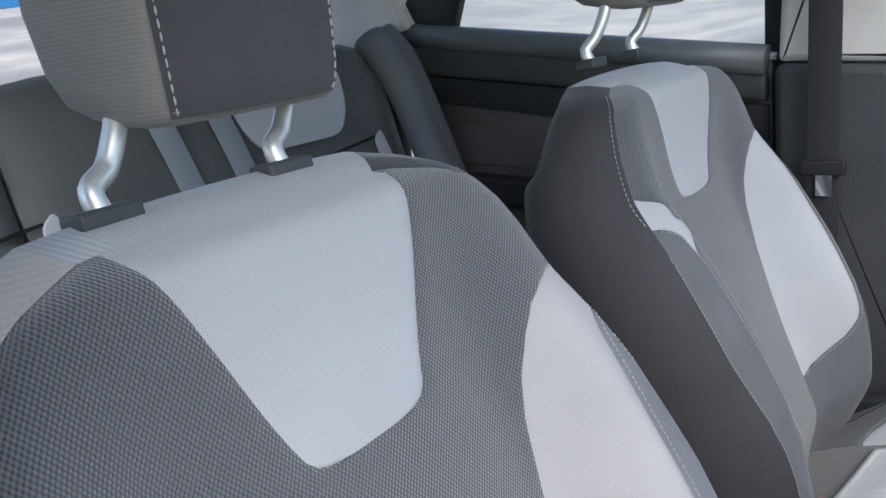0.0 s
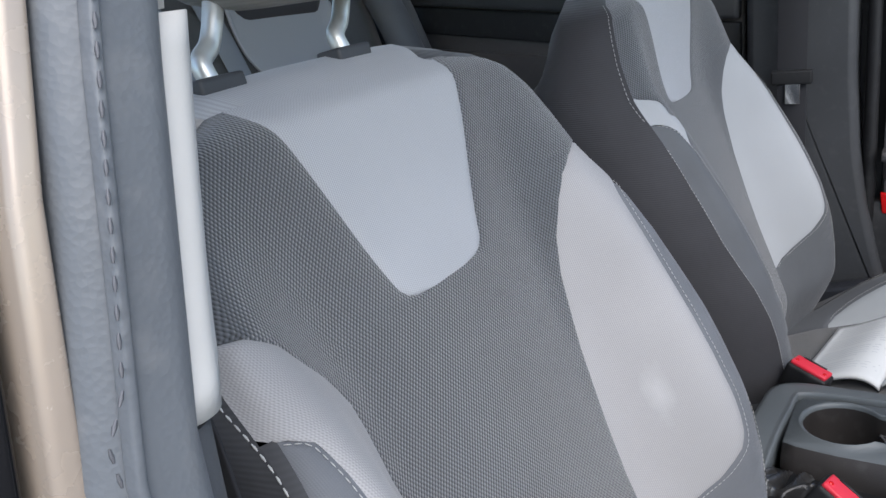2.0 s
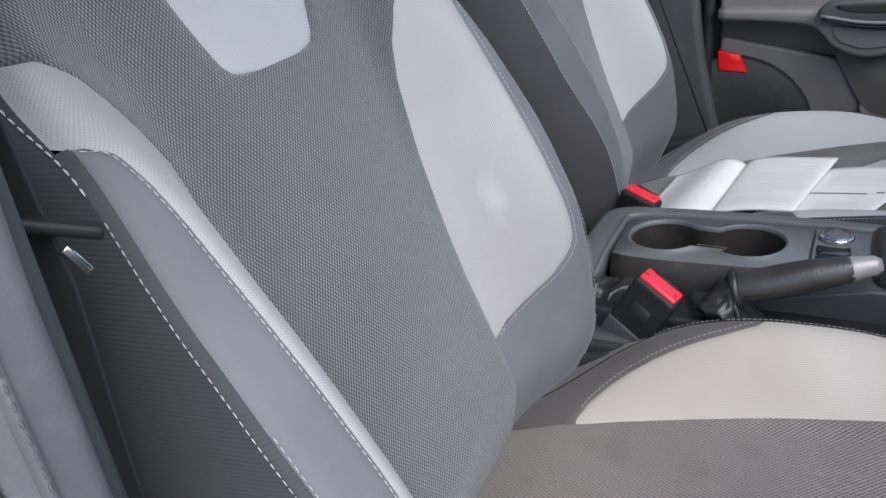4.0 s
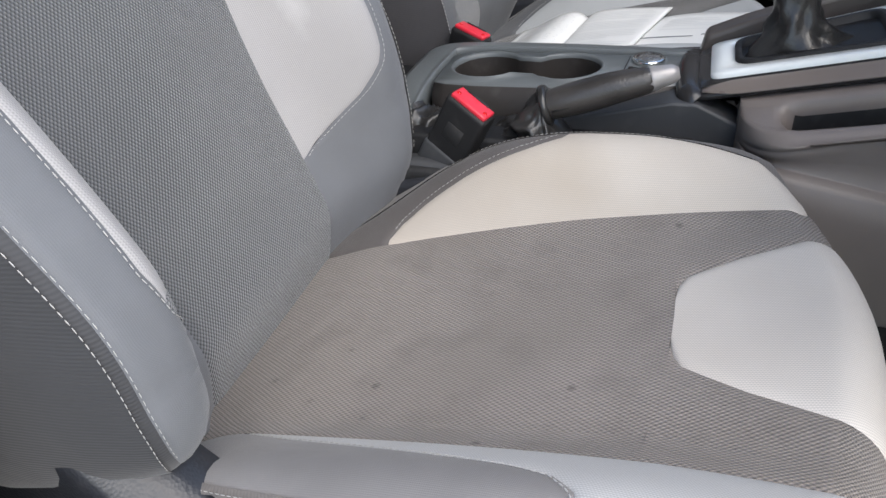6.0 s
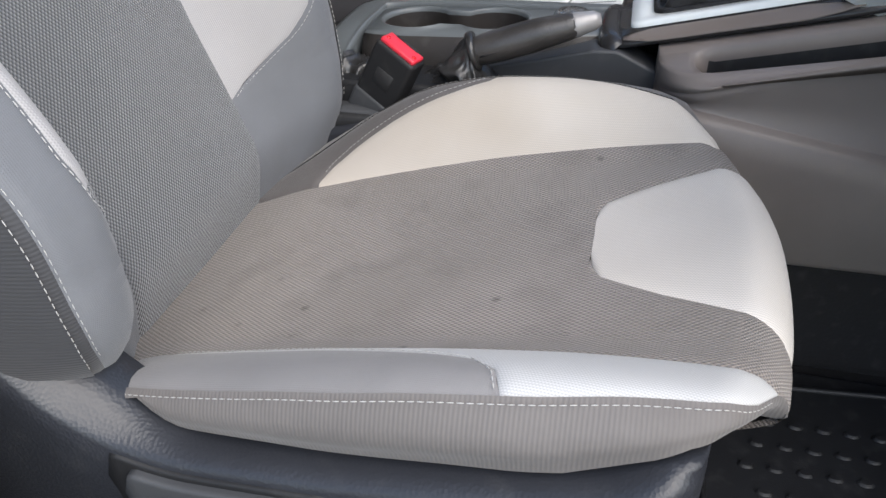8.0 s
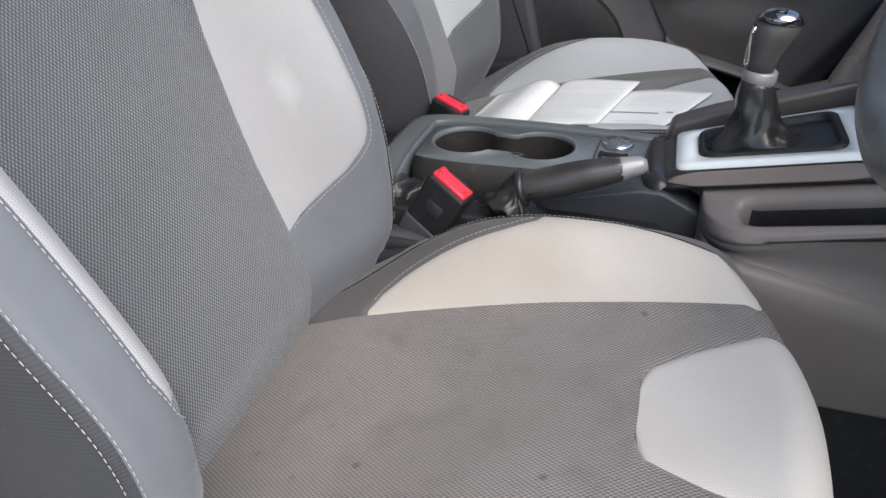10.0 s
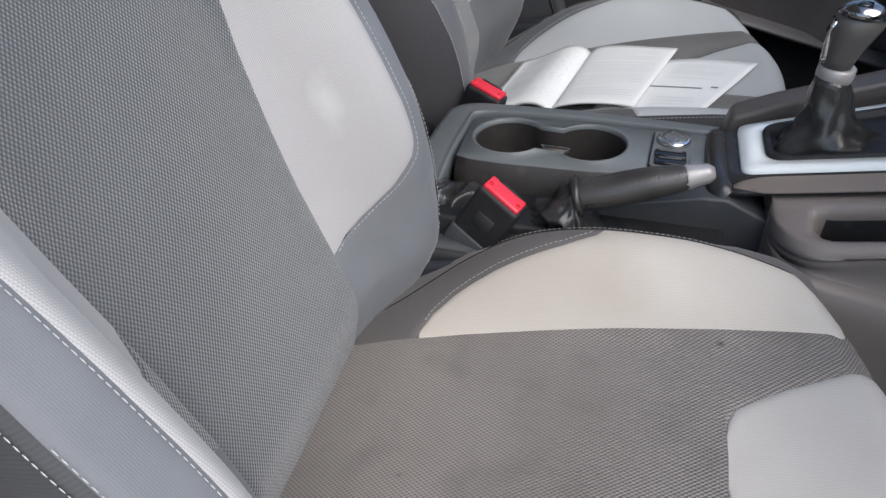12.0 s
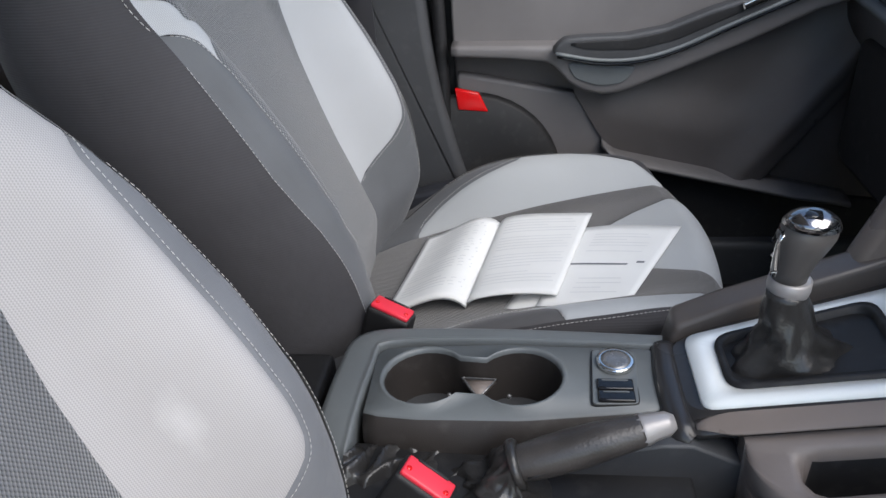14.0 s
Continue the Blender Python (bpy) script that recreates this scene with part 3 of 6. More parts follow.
        strip("shoulder_panel", span(0.461, 0.638, 30, 0.4625, 0.466, 0.473, 0.485, *WING_V, *DWING_V, *TOP_V), lo, hi, 10, where, dark, seat, "charcoal mesh cloth", move=move)
        lo, hi = two(lambda v: min(wing_side(v, s), seam_at(v, s) if v < 0.461 else edge(v)), lambda v: seam_at(v, s) if v < 0.461 else edge(v))
        strip("wing_panel", span(0.118, top, 44, *WING_V, *DWING_V, *TAB_V, *TOP_V, 0.466, 0.473, 0.485), lo, hi, 14, where, wing, seat, "pale grey ribbed cloth wing", move=move)
        lo, hi = two(lambda v: max(0.119, min(seam_at(v, s), edge(v) - welt)) if v > 0.118 or welt else 0.119, lambda v: edge(v) - welt)
        strip("bolster_panel", span(-0.05, 0.461, 48, 0.118, 0.13, 0.44), lo, hi, 14 if welt else 8, where, grey, seat, "slate grey plain bolster cloth", move=move)
        if welt:
            lo, hi = two(lambda v: edge(v) - welt, edge)
            strip("welt", span(-0.05, 0.461, 48), lo, hi, 6, where, side, seat, "dark slate sewn welt", move=move)
        if stitched:
            vv = span(0.15 if welt else 0.118, 0.458, 70)
            stitches("stitching", [back_point(s * (seam_at(v, s) + 0.004), v, 0.0004) for v in vv], seat, move=move)
            vv = span(0.085 if welt else 0.06, 0.634, 90)
            stitches("stitching", [back_point(s * (edge(v) - 0.001), v, 0.0006) + Vector((0, s * 0.0015, 0)) for v in vv if v < 0.43], seat, move=move)
            if s < 0:
                line = []
                for i in [i for i in range(1, k0) if vs[i] > (0.43 if welt else 0.461)]:
                    p, q = secs[0][i], secs[1][i]
                    out = (secs[0][i + 1] - secs[0][i - 1]).cross(q - p).normalized()
                    out = out if out.dot(BACK_OUT + Vector((0, -1, 0))) > 0 else -out
                    line.append(p.lerp(q, 0.55 * smooth((vs[i] - 0.43) / 0.07)) + out * 0.0009)
                stitches("stitching", line, seat, 0.0048, 0.0020, 0.0008 if welt else 0.0005)
            if welt:
                stitches("stitching", [back_point(s * (edge(v) - 0.0065), v, 0.0012) for v in span(0.09, 0.30, 50)], seat, 0.004, 0.002, 0.0003, move=move)


def cushion_front(u):
    return 0.437 - (1.30 if u > 0 else 0.62) * u * u


SEAM_S = (0.0, 0.12, 0.2, 0.28, 0.36, 0.45, 0.6, 0.81, 0.905, 0.995, 1.06, 1.11, 1.15, 1.4)
SEAM_U = (0.160, 0.180, 0.200, 0.218, 0.229, 0.235, 0.237, 0.228, 0.217, 0.206, 0.190, 0.158, 0.152, 0.150)
BOLST_S = (0.0, 0.15, 0.3, 0.4, 0.5, 0.65, 0.8, 0.9, 1.0, 1.06, 1.4)
BOLST_H = (0.004, 0.016, 0.038, 0.052, 0.058, 0.057, 0.050, 0.042, 0.028, 0.018, 0.0)
DOOR_SEAM_S = (0.0, 0.10, 0.16, 0.20, 0.28, 0.36, 0.45, 0.6, 0.81, 0.905, 0.995, 1.06, 1.11, 1.15, 1.4)
DOOR_SEAM_U = (0.150, 0.190, 0.212, 0.221, 0.229, 0.233, 0.236, 0.237, 0.228, 0.217, 0.206, 0.190, 0.158, 0.152, 0.150)
DOOR_BOLST_S = (0.0, 0.10, 0.16, 0.20, 0.28, 0.36, 0.5, 0.65, 0.8, 0.9, 1.0, 1.06, 1.4)
DOOR_BOLST_H = (-0.01, 0.024, 0.045, 0.050, 0.053, 0.055, 0.058, 0.057, 0.050, 0.042, 0.028, 0.018, 0.0)
ROLL = 0.036


def cushion_point(u, s, lift=0.0):
    """u across, s from the rear (0) to the front edge (1) and round over the front (1.4)."""
    a = abs(u)
    x1 = cushion_front(u) - ROLL
    h = (soft_table(s, DOOR_BOLST_S, DOOR_BOLST_H, 0.05) if u < 0 and DOOR_SIDE[0] else soft_table(s, BOLST_S, BOLST_H, 0.07)) * smooth((a - 0.115) / 0.105)
    h += -0.005 * (1 - smooth(a / 0.14)) * math.sin(math.pi * min(1, s))
    h -= 0.012 * (1 - smooth((s - 0.0) / 0.20)) * (1 - 0.6 * smooth((a - 0.15) / 0.05))
    if s <= 1.0:
        x = -0.09 + s * (x1 + 0.09)
        z = 0.488 + 0.222 * (x + 0.06) + 0.004 * math.sin(math.pi * s)
        return Vector((x - lift * 0.24, u, z + h + lift))
    z1 = 0.488 + 0.222 * (x1 + 0.06)
    t = (s - 1.0) / 0.4
    if t < 0.5:
        an = math.pi * t * 0.95
        return Vector((x1 + (ROLL + lift) * math.sin(an), u, z1 + h - ROLL + (ROLL + lift) * math.cos(an)))
    q = (t - 0.5) / 0.5
    under = 0.02 * q + (0.02 + 0.03 * smooth((a - 0.10) / 0.08)) * q * q
    return Vector((x1 + ROLL + lift - under, u, z1 - ROLL - 0.070 * q * (1 - 0.65 * smooth((a - 0.09) / 0.05)) + h))


SKIRT_X = (-0.09, 0.0, 0.028, 0.036, 0.045, 0.060, 0.085, 0.157, 0.19, 0.223, 0.27, 0.31, 0.337)
SKIRT_Z = (0.585, 0.582, 0.576, 0.563, 0.551, 0.543, 0.544, 0.548, 0.552, 0.557, 0.563, 0.573, 0.586)
HEM_S = (0.86, 0.93, 1.0, 1.06, 1.11, 1.2)
HEM_X = (0.337, 0.354, 0.370, 0.382, 0.390, 0.395)
HEM_U = (0.2300, 0.2260, 0.2130, 0.1880, 0.1600, 0.1400)
HEM_Z = (0.586, 0.594, 0.592, 0.580, 0.564, 0.545)


def cushion(seat, move, dark, light, grey, side, turn, stitched=True, near_grey=None, far_grey=None, clean=None, patch_cloth=None, tip=0.0):
    spin = Matrix.Rotation(turn, 4, "Z")

    def where(u, s, lift=0.0):
        return spin @ cushion_point(u, s, lift)

    door = DOOR_SIDE[0]

    def seam(q, k=1):
        half = 0.05 if q < 0.95 else 0.03
        return soft_table(q, DOOR_SEAM_S, DOOR_SEAM_U, half) if k < 0 and door else soft_table(q, SEAM_S, SEAM_U, half)
    NS, NU = (0.783, 0.789, 0.803, 0.83, 0.89, 1.0, 1.15, 1.4), (0.030, 0.043, 0.054, 0.062, 0.078, 0.100, 0.112, 0.115)
    notch = lambda s: lerp_table(s, NS, NU)
    wing_in = lambda s: lerp_table(s, (0.2, 0.24, 0.3, 0.5, 0.8, 0.9, 1.0, 1.06, 1.11), (0.146, 0.147, 0.148, 0.151, 0.153, 0.158, 0.161, 0.157, 0.158))
    wing_far = lambda s: lerp_table(s, (0.2, 0.3, 0.6, 1.0, 1.06, 1.11), (0.130, 0.134, 0.141, 0.146, 0.147, 0.158))
    wing_out = lambda s: lerp_table(s, (0.195, 0.20, 0.22, 0.26, 0.30, 0.36, 0.42, 0.52, 0.62), (0.130, 0.140, 0.158, 0.174, 0.184, 0.194, 0.201, 0.212, 0.231))
    rows = span(-0.09, 1.0, 48) + [1.0 + 0.4 * i / 16 for i in range(1, 17)]
    strip("front_patch", [r for r in span(0.783, 1.0, 14, 0.789, 0.803, 0.83)] + rows[-16:], lambda s: -notch(s) + 0.004, lambda s: notch(s) + 0.004, 20, where, patch_cloth or light, seat, "pale grey ribbed cloth patch", move=move, along=0.47)
    strip("centre_panel", span(-0.09, 0.783, 40, 0.2), lambda s: -wing_in(s), wing_far, 24, where, dark, seat, "worn charcoal mesh cloth with faint stains", move=move, along=0.47)
    for s in (-1, 1):
        def two(a, b):
            return (a, b) if s > 0 else ((lambda v: -b(v)), (lambda v: -a(v)))
        inner = wing_far if s > 0 else wing_in
        lo, hi = two(lambda q: notch(q) + 0.004 * s, lambda q: min(inner(q), seam(q)) if q < 1.11 else seam(q))
        strip("front_panel", span(0.783, 1.0, 14, 0.789, 0.803, 0.83) + [1.05, 1.08, 1.11] + rows[-11:], lo, hi, 8, where, dark, seat, "charcoal mesh cloth", move=move, along=0.47)
        if s > 0:   # console side: the pale wing runs the whole length
            lo, hi = two(lambda q: wing_far(q), lambda q: min(wing_out(q), seam(q)) if q < 0.62 else max(seam(q), wing_in(q)))
            strip("wing_panel", span(0.20, 1.0, 36, 0.22, 0.24, 0.36, 0.42, 0.62) + [1.02, 1.04, 1.06, 1.085, 1.11], lo, hi, 12, where, light, seat, "pale grey ribbed cloth wing", move=move, along=0.47)
            lo, hi = two(lambda q: 0.130 if q < 0.2 else min(wing_out(q), seam(q)), seam)
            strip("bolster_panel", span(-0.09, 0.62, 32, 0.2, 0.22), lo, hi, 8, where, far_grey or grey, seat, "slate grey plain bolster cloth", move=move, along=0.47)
            if stitched:
                stitches("stitching", [where(s * (min(wing_out(q), seam(q)) + 0.004), q, 0.0004) for q in span(0.205, 0.60, 60)], seat, move=move)
        else:       # door side: a long plain panel covers the rear of the wing
            end = 0.77 - tip
            cut = lambda q: lerp_table(q + tip * smooth((q - 0.2) / 0.2), (0.2, 0.3, 0.5, 0.66, 0.71, 0.745, 0.77), (0.148, 0.160, 0.178, 0.189, 0.195, 0.208, 0.231))
            lo, hi = two(wing_in, lambda q: min(cut(q), seam(q, -1)) if q < end else max(seam(q, -1), wing_in(q)))
            strip("wing_panel", span(0.20, 1.0, 36, 0.66 - tip, 0.71 - tip, 0.745 - tip, end) + [1.02, 1.04, 1.06, 1.085, 1.11], lo, hi, 12, where, clean or light, seat, "pale grey ribbed cloth wing", move=move, along=0.47)
            lo, hi = two(lambda q: 0.146 if q < 0.2 else min(cut(q), seam(q, -1)), lambda q: seam(q, -1))
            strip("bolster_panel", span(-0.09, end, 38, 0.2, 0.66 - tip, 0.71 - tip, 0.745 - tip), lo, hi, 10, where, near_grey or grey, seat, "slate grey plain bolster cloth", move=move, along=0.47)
            if stitched:
                stitches("stitching", [where(s * (min(cut(q), seam(q, -1)) + 0.004), q, 0.0009) for q in span(0.22, end - 0.005, 60)], seat, r=0.0005, move=move)
        # skirt below the seam
        ss = span(0.235 if s < 0 and door else 0.0, 1.0, 44) + [1.02, 1.04, 1.06, 1.08, 1.095, 1.11, 1.13, 1.15, 1.17, 1.2]
        verts, uvs, faces = [], [], []
        for i, q in enumerate(ss):
            top = where(s * seam(q, s), q, -0.001)
            if q < 0.86:
                low = Vector((top.x, spin.to_euler().z * top.x + s * 0.234, min(top.z - 0.003, soft_table(top.x, SKIRT_X, SKIRT_Z, 0.01))))
            else:
                x0 = lerp_table(q, HEM_S, HEM_X)
                low = Vector((x0, spin.to_euler().z * x0 + s * soft_table(q, HEM_S, HEM_U, 0.04), min(top.z - 0.003, lerp_table(q, HEM_S, HEM_Z))))
            out = (low - top).length * 0.22
            for k in range(7):
                t = k / 6
                p = top.lerp(low, t) + Vector((out * math.sin(math.pi * t) * smooth((q - 0.85) / 0.2), s * out * math.sin(math.pi * min(1, t * 1.1)) * (1 - 0.7 * smooth((q - 0.95) / 0.2)), 0))
                verts.append(p + move)
                uvs.append((q * 0.5, t * 0.06))
        for i in range(len(ss) - 1):
            for k in range(6):
                faces.append((i * 7 + k, i * 7 + k + 1, (i + 1) * 7 + k + 1, (i + 1) * 7 + k))
        put("skirt", mesh_of("skirt", verts, faces, side, uvs), seat, "dark taupe woven side cloth")
        if stitched:
            stitches("stitching", [where(s * (seam(q, s) + 0.0045), q, -0.0025) for q in span(0.08, 1.10, 110)], seat, move=move)
    # foam below, so that nothing shows through the seams
    verts, faces = [], []
    cols = [i / 10 * 2 - 1 for i in range(11)]
    for q in rows:
        for c in cols:
            verts.append(where(c * (min(seam(q), seam(q, -1)) - 0.004), q, -0.006) + move)
    for i in range(len(rows) - 1):
        for j in range(10):
            faces.append((i * 11 + j, i * 11 + j + 1, (i + 1) * 11 + j + 1, (i + 1) * 11 + j))
    put("foam", mesh_of("foam", verts, faces, M_SOFT), seat)


def headrest(seat, move):
    foot = BACK_FOOT + move + BACK_OUT * TOP_FORWARD[0] * 0.7 + BACK_UP * TOP_FORWARD[0] * 0.5
    lean = Matrix.Rotation(RECLINE * 0.1, 4, "Y")
    centre = foot + BACK_UP * 0.812 + BACK_OUT * (-0.032 + 1.4 * TOP_FORWARD[0]) + Vector((0, 0.034 - 0.4 * TOP_FORWARD[0], 0))

    def sec(z, front, side, d0, d1):
        pts = [(d1, -front), (d1, front), (d1 - 0.012, front + 0.012), (0.5 * (d0 + d1), side), (d0 + 0.02, side), (d0, side * 0.8), (d0, -side * 0.8), (d0 + 0.02, -side), (0.5 * (d0 + d1), -side), (d1 - 0.012, -front - 0.012)]
        return [centre + lean @ Vector((a, b, z - 0.16 * max(0.0, 0.02 - a) * (1 if z > 0 else -1) * 0.9)) for a, b in round_outline(pts, 0.012, 4)]
    levels = ((-0.100, 0.062, 0.070, -0.03, 0.040), (-0.098, 0.069, 0.084, -0.045, 0.052), (-0.090, 0.073, 0.094, -0.056, 0.058), (-0.070, 0.075, 0.101, -0.062, 0.060), (-0.03, 0.076, 0.106, -0.064, 0.060), (0.02, 0.076, 0.106, -0.062, 0.059), (0.07, 0.075, 0.101, -0.055, 0.055), (0.098, 0.070, 0.090, -0.042, 0.045), (0.108, 0.056, 0.07, -0.02, 0.028))
    part("headrest_cover", bm_loft([sec(*l) for l in levels]), M_HEAD, seat, "taupe ribbed cloth headrest")
    verts, uvs, faces = [], [], []
    zs = span(-0.094, 0.1, 24)
    for z in zs:
        d1 = lerp_table(z, [l[0] for l in levels], [l[4] for l in levels])
        half = lerp_table(z, [l[0] for l in levels], [l[1] for l in levels]) + 0.002
        for j in range(13):
            t = j / 6 - 1
            verts.append(centre + lean @ Vector((d1 + 0.0035 + 0.003 * (1 - t * t) - 0.0045 * abs(t) ** 6, t * half, z)))
            uvs.append((t * half, z))
    for i in range(len(zs) - 1):
        for j in range(12):
            faces.append((i * 13 + j, i * 13 + j + 1, (i + 1) * 13 + j + 1, (i + 1) * 13 + j))
    put("headrest_front", mesh_of("headrest_front", verts, faces, M_HEADF, uvs), seat, "charcoal cloth headrest front")
    for s in (-1, 1):
        stitches("stitching", [verts[i * 13 + (0 if s < 0 else 12)].lerp(verts[i * 13 + (1 if s < 0 else 11)], 0.30) + Vector((0.0010, 0, 0)) for i in range(len(zs))], seat, 0.0056, 0.0022, 0.0009)
        base = foot + Vector((0, s * 0.075 - 0.010, 0)) + BACK_UP * 0.664 + BACK_OUT * -0.060
        top = centre + lean @ Vector((0.0, s * 0.075, -0.08))
        rod = spline([base, base + BACK_UP * 0.018, base.lerp(top, 0.40) + Vector((-0.003, 0, 0)), base.lerp(top, 0.70) + Vector((0.001, 0, 0)), top], 8)
        part("post", bm_tube(rod, 0.0080, 14), M_POST, seat, "bent chrome headrest post")
        turn = Matrix.Rotation(-RECLINE * 0.4, 4, "Y")
        part("collar", bm_box((0.028, 0.044, 0.014), base + BACK_UP * -0.001, 0.0040, 3, turn), M_PLASTIC, seat, "black plastic post collar")


LEDGE_X = (-0.17, -0.10, -0.05, -0.035, -0.022, -0.008, 0.01, 0.03, 0.05, 0.07, 0.10, 0.157, 0.19, 0.223, 0.27, 0.31, 0.337, 0.357, 0.366)
LEDGE_Z = (0.72, 0.69, 0.640, 0.623, 0.606, 0.592, 0.575, 0.558, 0.546, 0.540, 0.541, 0.544, 0.548, 0.553, 0.559, 0.569, 0.582, 0.590, 0.586)
BROW_Z = (0.715, 0.678, 0.627, 0.610, 0.590, 0.571, 0.556, 0.545, 0.540, 0.5375, 0.5385, 0.5410, 0.545, 0.550, 0.556, 0.566, 0.578, 0.584, 0.574)


def seat_shield(seat):
    """The driver's outer base shield: a recliner cover that runs down into a rounded ledge under the cushion."""
    secs = []
    for x in span(-0.17, 0.366, 70, 0.361, 0.364):
        end = math.sqrt(max(0.0, 1 - (max(0.0, x - 0.330) / 0.0365) ** 2))
        out = 0.278 + 0.004 * smooth((0.05 - x) / 0.1)
        out = 0.235 + (out - 0.235) * end
        zi, zr = soft_table(x, LEDGE_X, LEDGE_Z, 0.012), soft_table(x, LEDGE_X, BROW_Z, 0.012)
        inn = min(0.254, out - 0.004)
        prof = [(0.215, zi - 0.03), (0.225, zi - 0.004), (inn - 0.004, zi), (inn, zi), (0.5 * (inn + out), 0.5 * (zi + zr) + 0.0025), (out - 0.005, zr + 0.0015), (out - 0.0015, zr - 0.001), (out, zr - 0.005), (out + 0.001, zr - 0.02), (out - 0.004, zr - 0.06), (out - 0.012, 0.42), (out - 0.03, 0.36), (0.215, 0.36)]
        secs.append([Vector((x, -y, z)) for y, z in prof])
    part("side_shield", bm_loft(secs), M_SHIELD, seat, "grained dark slate plastic seat base shield")
    face = lambda x: soft_table(x, LEDGE_X, BROW_Z, 0.012)
    # No pocket is cut: a black plate behind the lever stands for its shade.
    for name, xs, top, low, y0, y1, mat, label in (
            ("lever_recess_shade", span(0.022, 0.172, 30), 0.008, 0.052, 0.2745, 0.2805, M_BLACK, "black plate standing for the shaded lever recess"),
            ("height_lever", span(0.036, 0.166, 30), 0.0125, 0.046, 0.276, 0.2865, M_PLASTIC, "dark grey plastic seat height lever")):
        rows = []
        for x in xs:
            e = min(1.0, (x - xs[0]) / 0.008, (xs[-1] - x) / 0.014)
            k = 0.002 + (low - top) / 2 * math.sqrt(max(0.0, 1 - (1 - max(0.0, e)) ** 2))
            c = face(x) - (top + low) / 2
            rows.append([Vector((x, -y, z)) for y, z in round_outline([(y0, c - k), (y1, c - k), (y1, c + k), (y0, c + k)], 0.003, 3)])
        part(name, bm_loft(rows), mat, seat, label)


def seat_base(seat, move, lever):
    """Plastic side shields and slide rails."""
    if lever:
        seat_shield(seat)
    for s in ((1,) if lever else (-1, 1)):
        y = s * 0.245
        prof = [(-0.16, 0.36), (-0.15, 0.50), (-0.08, 0.515), (0.0, 0.53), (0.06, 0.545), (0.10, 0.546), (0.16, 0.552), (0.22, 0.558), (0.264, 0.562), (0.303, 0.565), (0.328, 0.569), (0.350, 0.570), (0.362, 0.556), (0.362, 0.48), (0.34, 0.40), (0.1, 0.36)]
        bm = bm_prism(round_outline(prof, 0.012, 4), 0.036 * s, (0, y - s * 0.026, 0), "y", 0.008)
        bmesh.ops.translate(bm, vec=move, verts=bm.verts)
        part("side_shield", bm, M_SHIELD, seat, "grained dark slate plastic seat base shield")
    bm = bm_box((0.40, 0.42, 0.10), Vector((0.14, 0, 0.415)) + move, 0.02)
    part("seat_pan", bm, M_SOFT, seat)
    for s in (-1, 1):
        bm = bm_box((0.52, 0.035, 0.05), Vector((0.10, s * 0.17, 0.30)) + move, 0.006)
        part("slide_rail", bm, M_BLACK, seat)
        for x in (-0.08, 0.28):
            part("riser", bm_box((0.03, 0.03, 0.14), Vector((x, s * 0.17, 0.37)) + move, 0.004), M_BLACK, seat)


driver_seat = thing("driver_seat", (0.13, -0.02, 0.275), "grey two-tone cloth driver seat with pale wings and white stitching", "car seat", "front seats")
backrest(driver_seat, Vector((0, 0.0, 0)), M_DARK, M_LIGHT, M_WING, M_GREY, M_SIDE, shoulder=M_SIDELIT)
# Doorway light is put into the paler bolster colour on the near side.
cushion(driver_seat, Vector((0, -0.019, 0)), M_SEATDARK, M_SEATLIGHT, M_GREY, M_SKIRT, radians(-1.5), near_grey=M_CUSHLIT, far_grey=M_CUSHSHADE, clean=M_SEATCLEAN, patch_cloth=M_SEATPATCH)
headrest(driver_seat, Vector((0, 0, 0)))
seat_base(driver_seat, Vector((0, -0.02, 0)), True)

SLIDE = Vector((-0.026, 0.718, 0.0))
passenger_seat = thing("passenger_seat", Vector((0.13, -0.02, 0.275)) + SLIDE, "grey two-tone cloth passenger seat with open booklet on it", "car seat", "front seats")
TOP_LEAN[0] = 0.015
EDGE_ROUND[:] = [0.014, 0.040]
DOOR_SIDE[0] = False
TOP_FORWARD[0] = 0.033
backrest(passenger_seat, SLIDE, M_DARK, M_LIGHT, M_PWING, M_BOLSTPLAIN, M_SIDESHADE, fat=1.25, deep=0.055)
cushion(passenger_seat, SLIDE + Vector((0, 0, -0.02)), M_PDARK, M_PLIGHT, M_BOLSTPLAIN, M_SIDESHADE, 0.0, near_grey=M_BOLSTDARK, tip=0.085)
headrest(passenger_seat, SLIDE)
seat_base(passenger_seat, SLIDE + Vector((0, 0, -0.01)), False)
# ---- the place: ground, car floor, sides, roof ----
def sheet(name, outline, z, mat, label, category, thick=0.02):
    return tagged(part(name, bm_prism(outline, thick, (0, 0, z - thick), "z"), mat, flat=True), label, category, kind="structure")


def ground_z(x, y):
    """The street rises gently behind and beyond the far side of the car."""
    return 0.085 * min(60.0, max(0.0, y - 4.0)) + 0.11 * min(60.0, max(0.0, -x - 6.0))


gx = [-400, -66, -40, -25, -15, -10, -6, -2, 2, 8, 20, 60, 400]
gy = [-400, -60, -20, -8, -2, 2, 4, 8, 14, 22, 32, 44, 64, 400]
verts = [(x, y, ground_z(x, y)) for x in gx for y in gy]
n = len(gy)
faces = [(i * n + j, (i + 1) * n + j, (i + 1) * n + j + 1, i * n + j + 1) for i in range(len(gx) - 1) for j in range(n - 1)]
tagged(put("ground", mesh_of("ground", verts, faces, M_ASPHALT), None, "pale worn asphalt street rising away"), "pale worn asphalt street rising away", "ground", kind="structure")
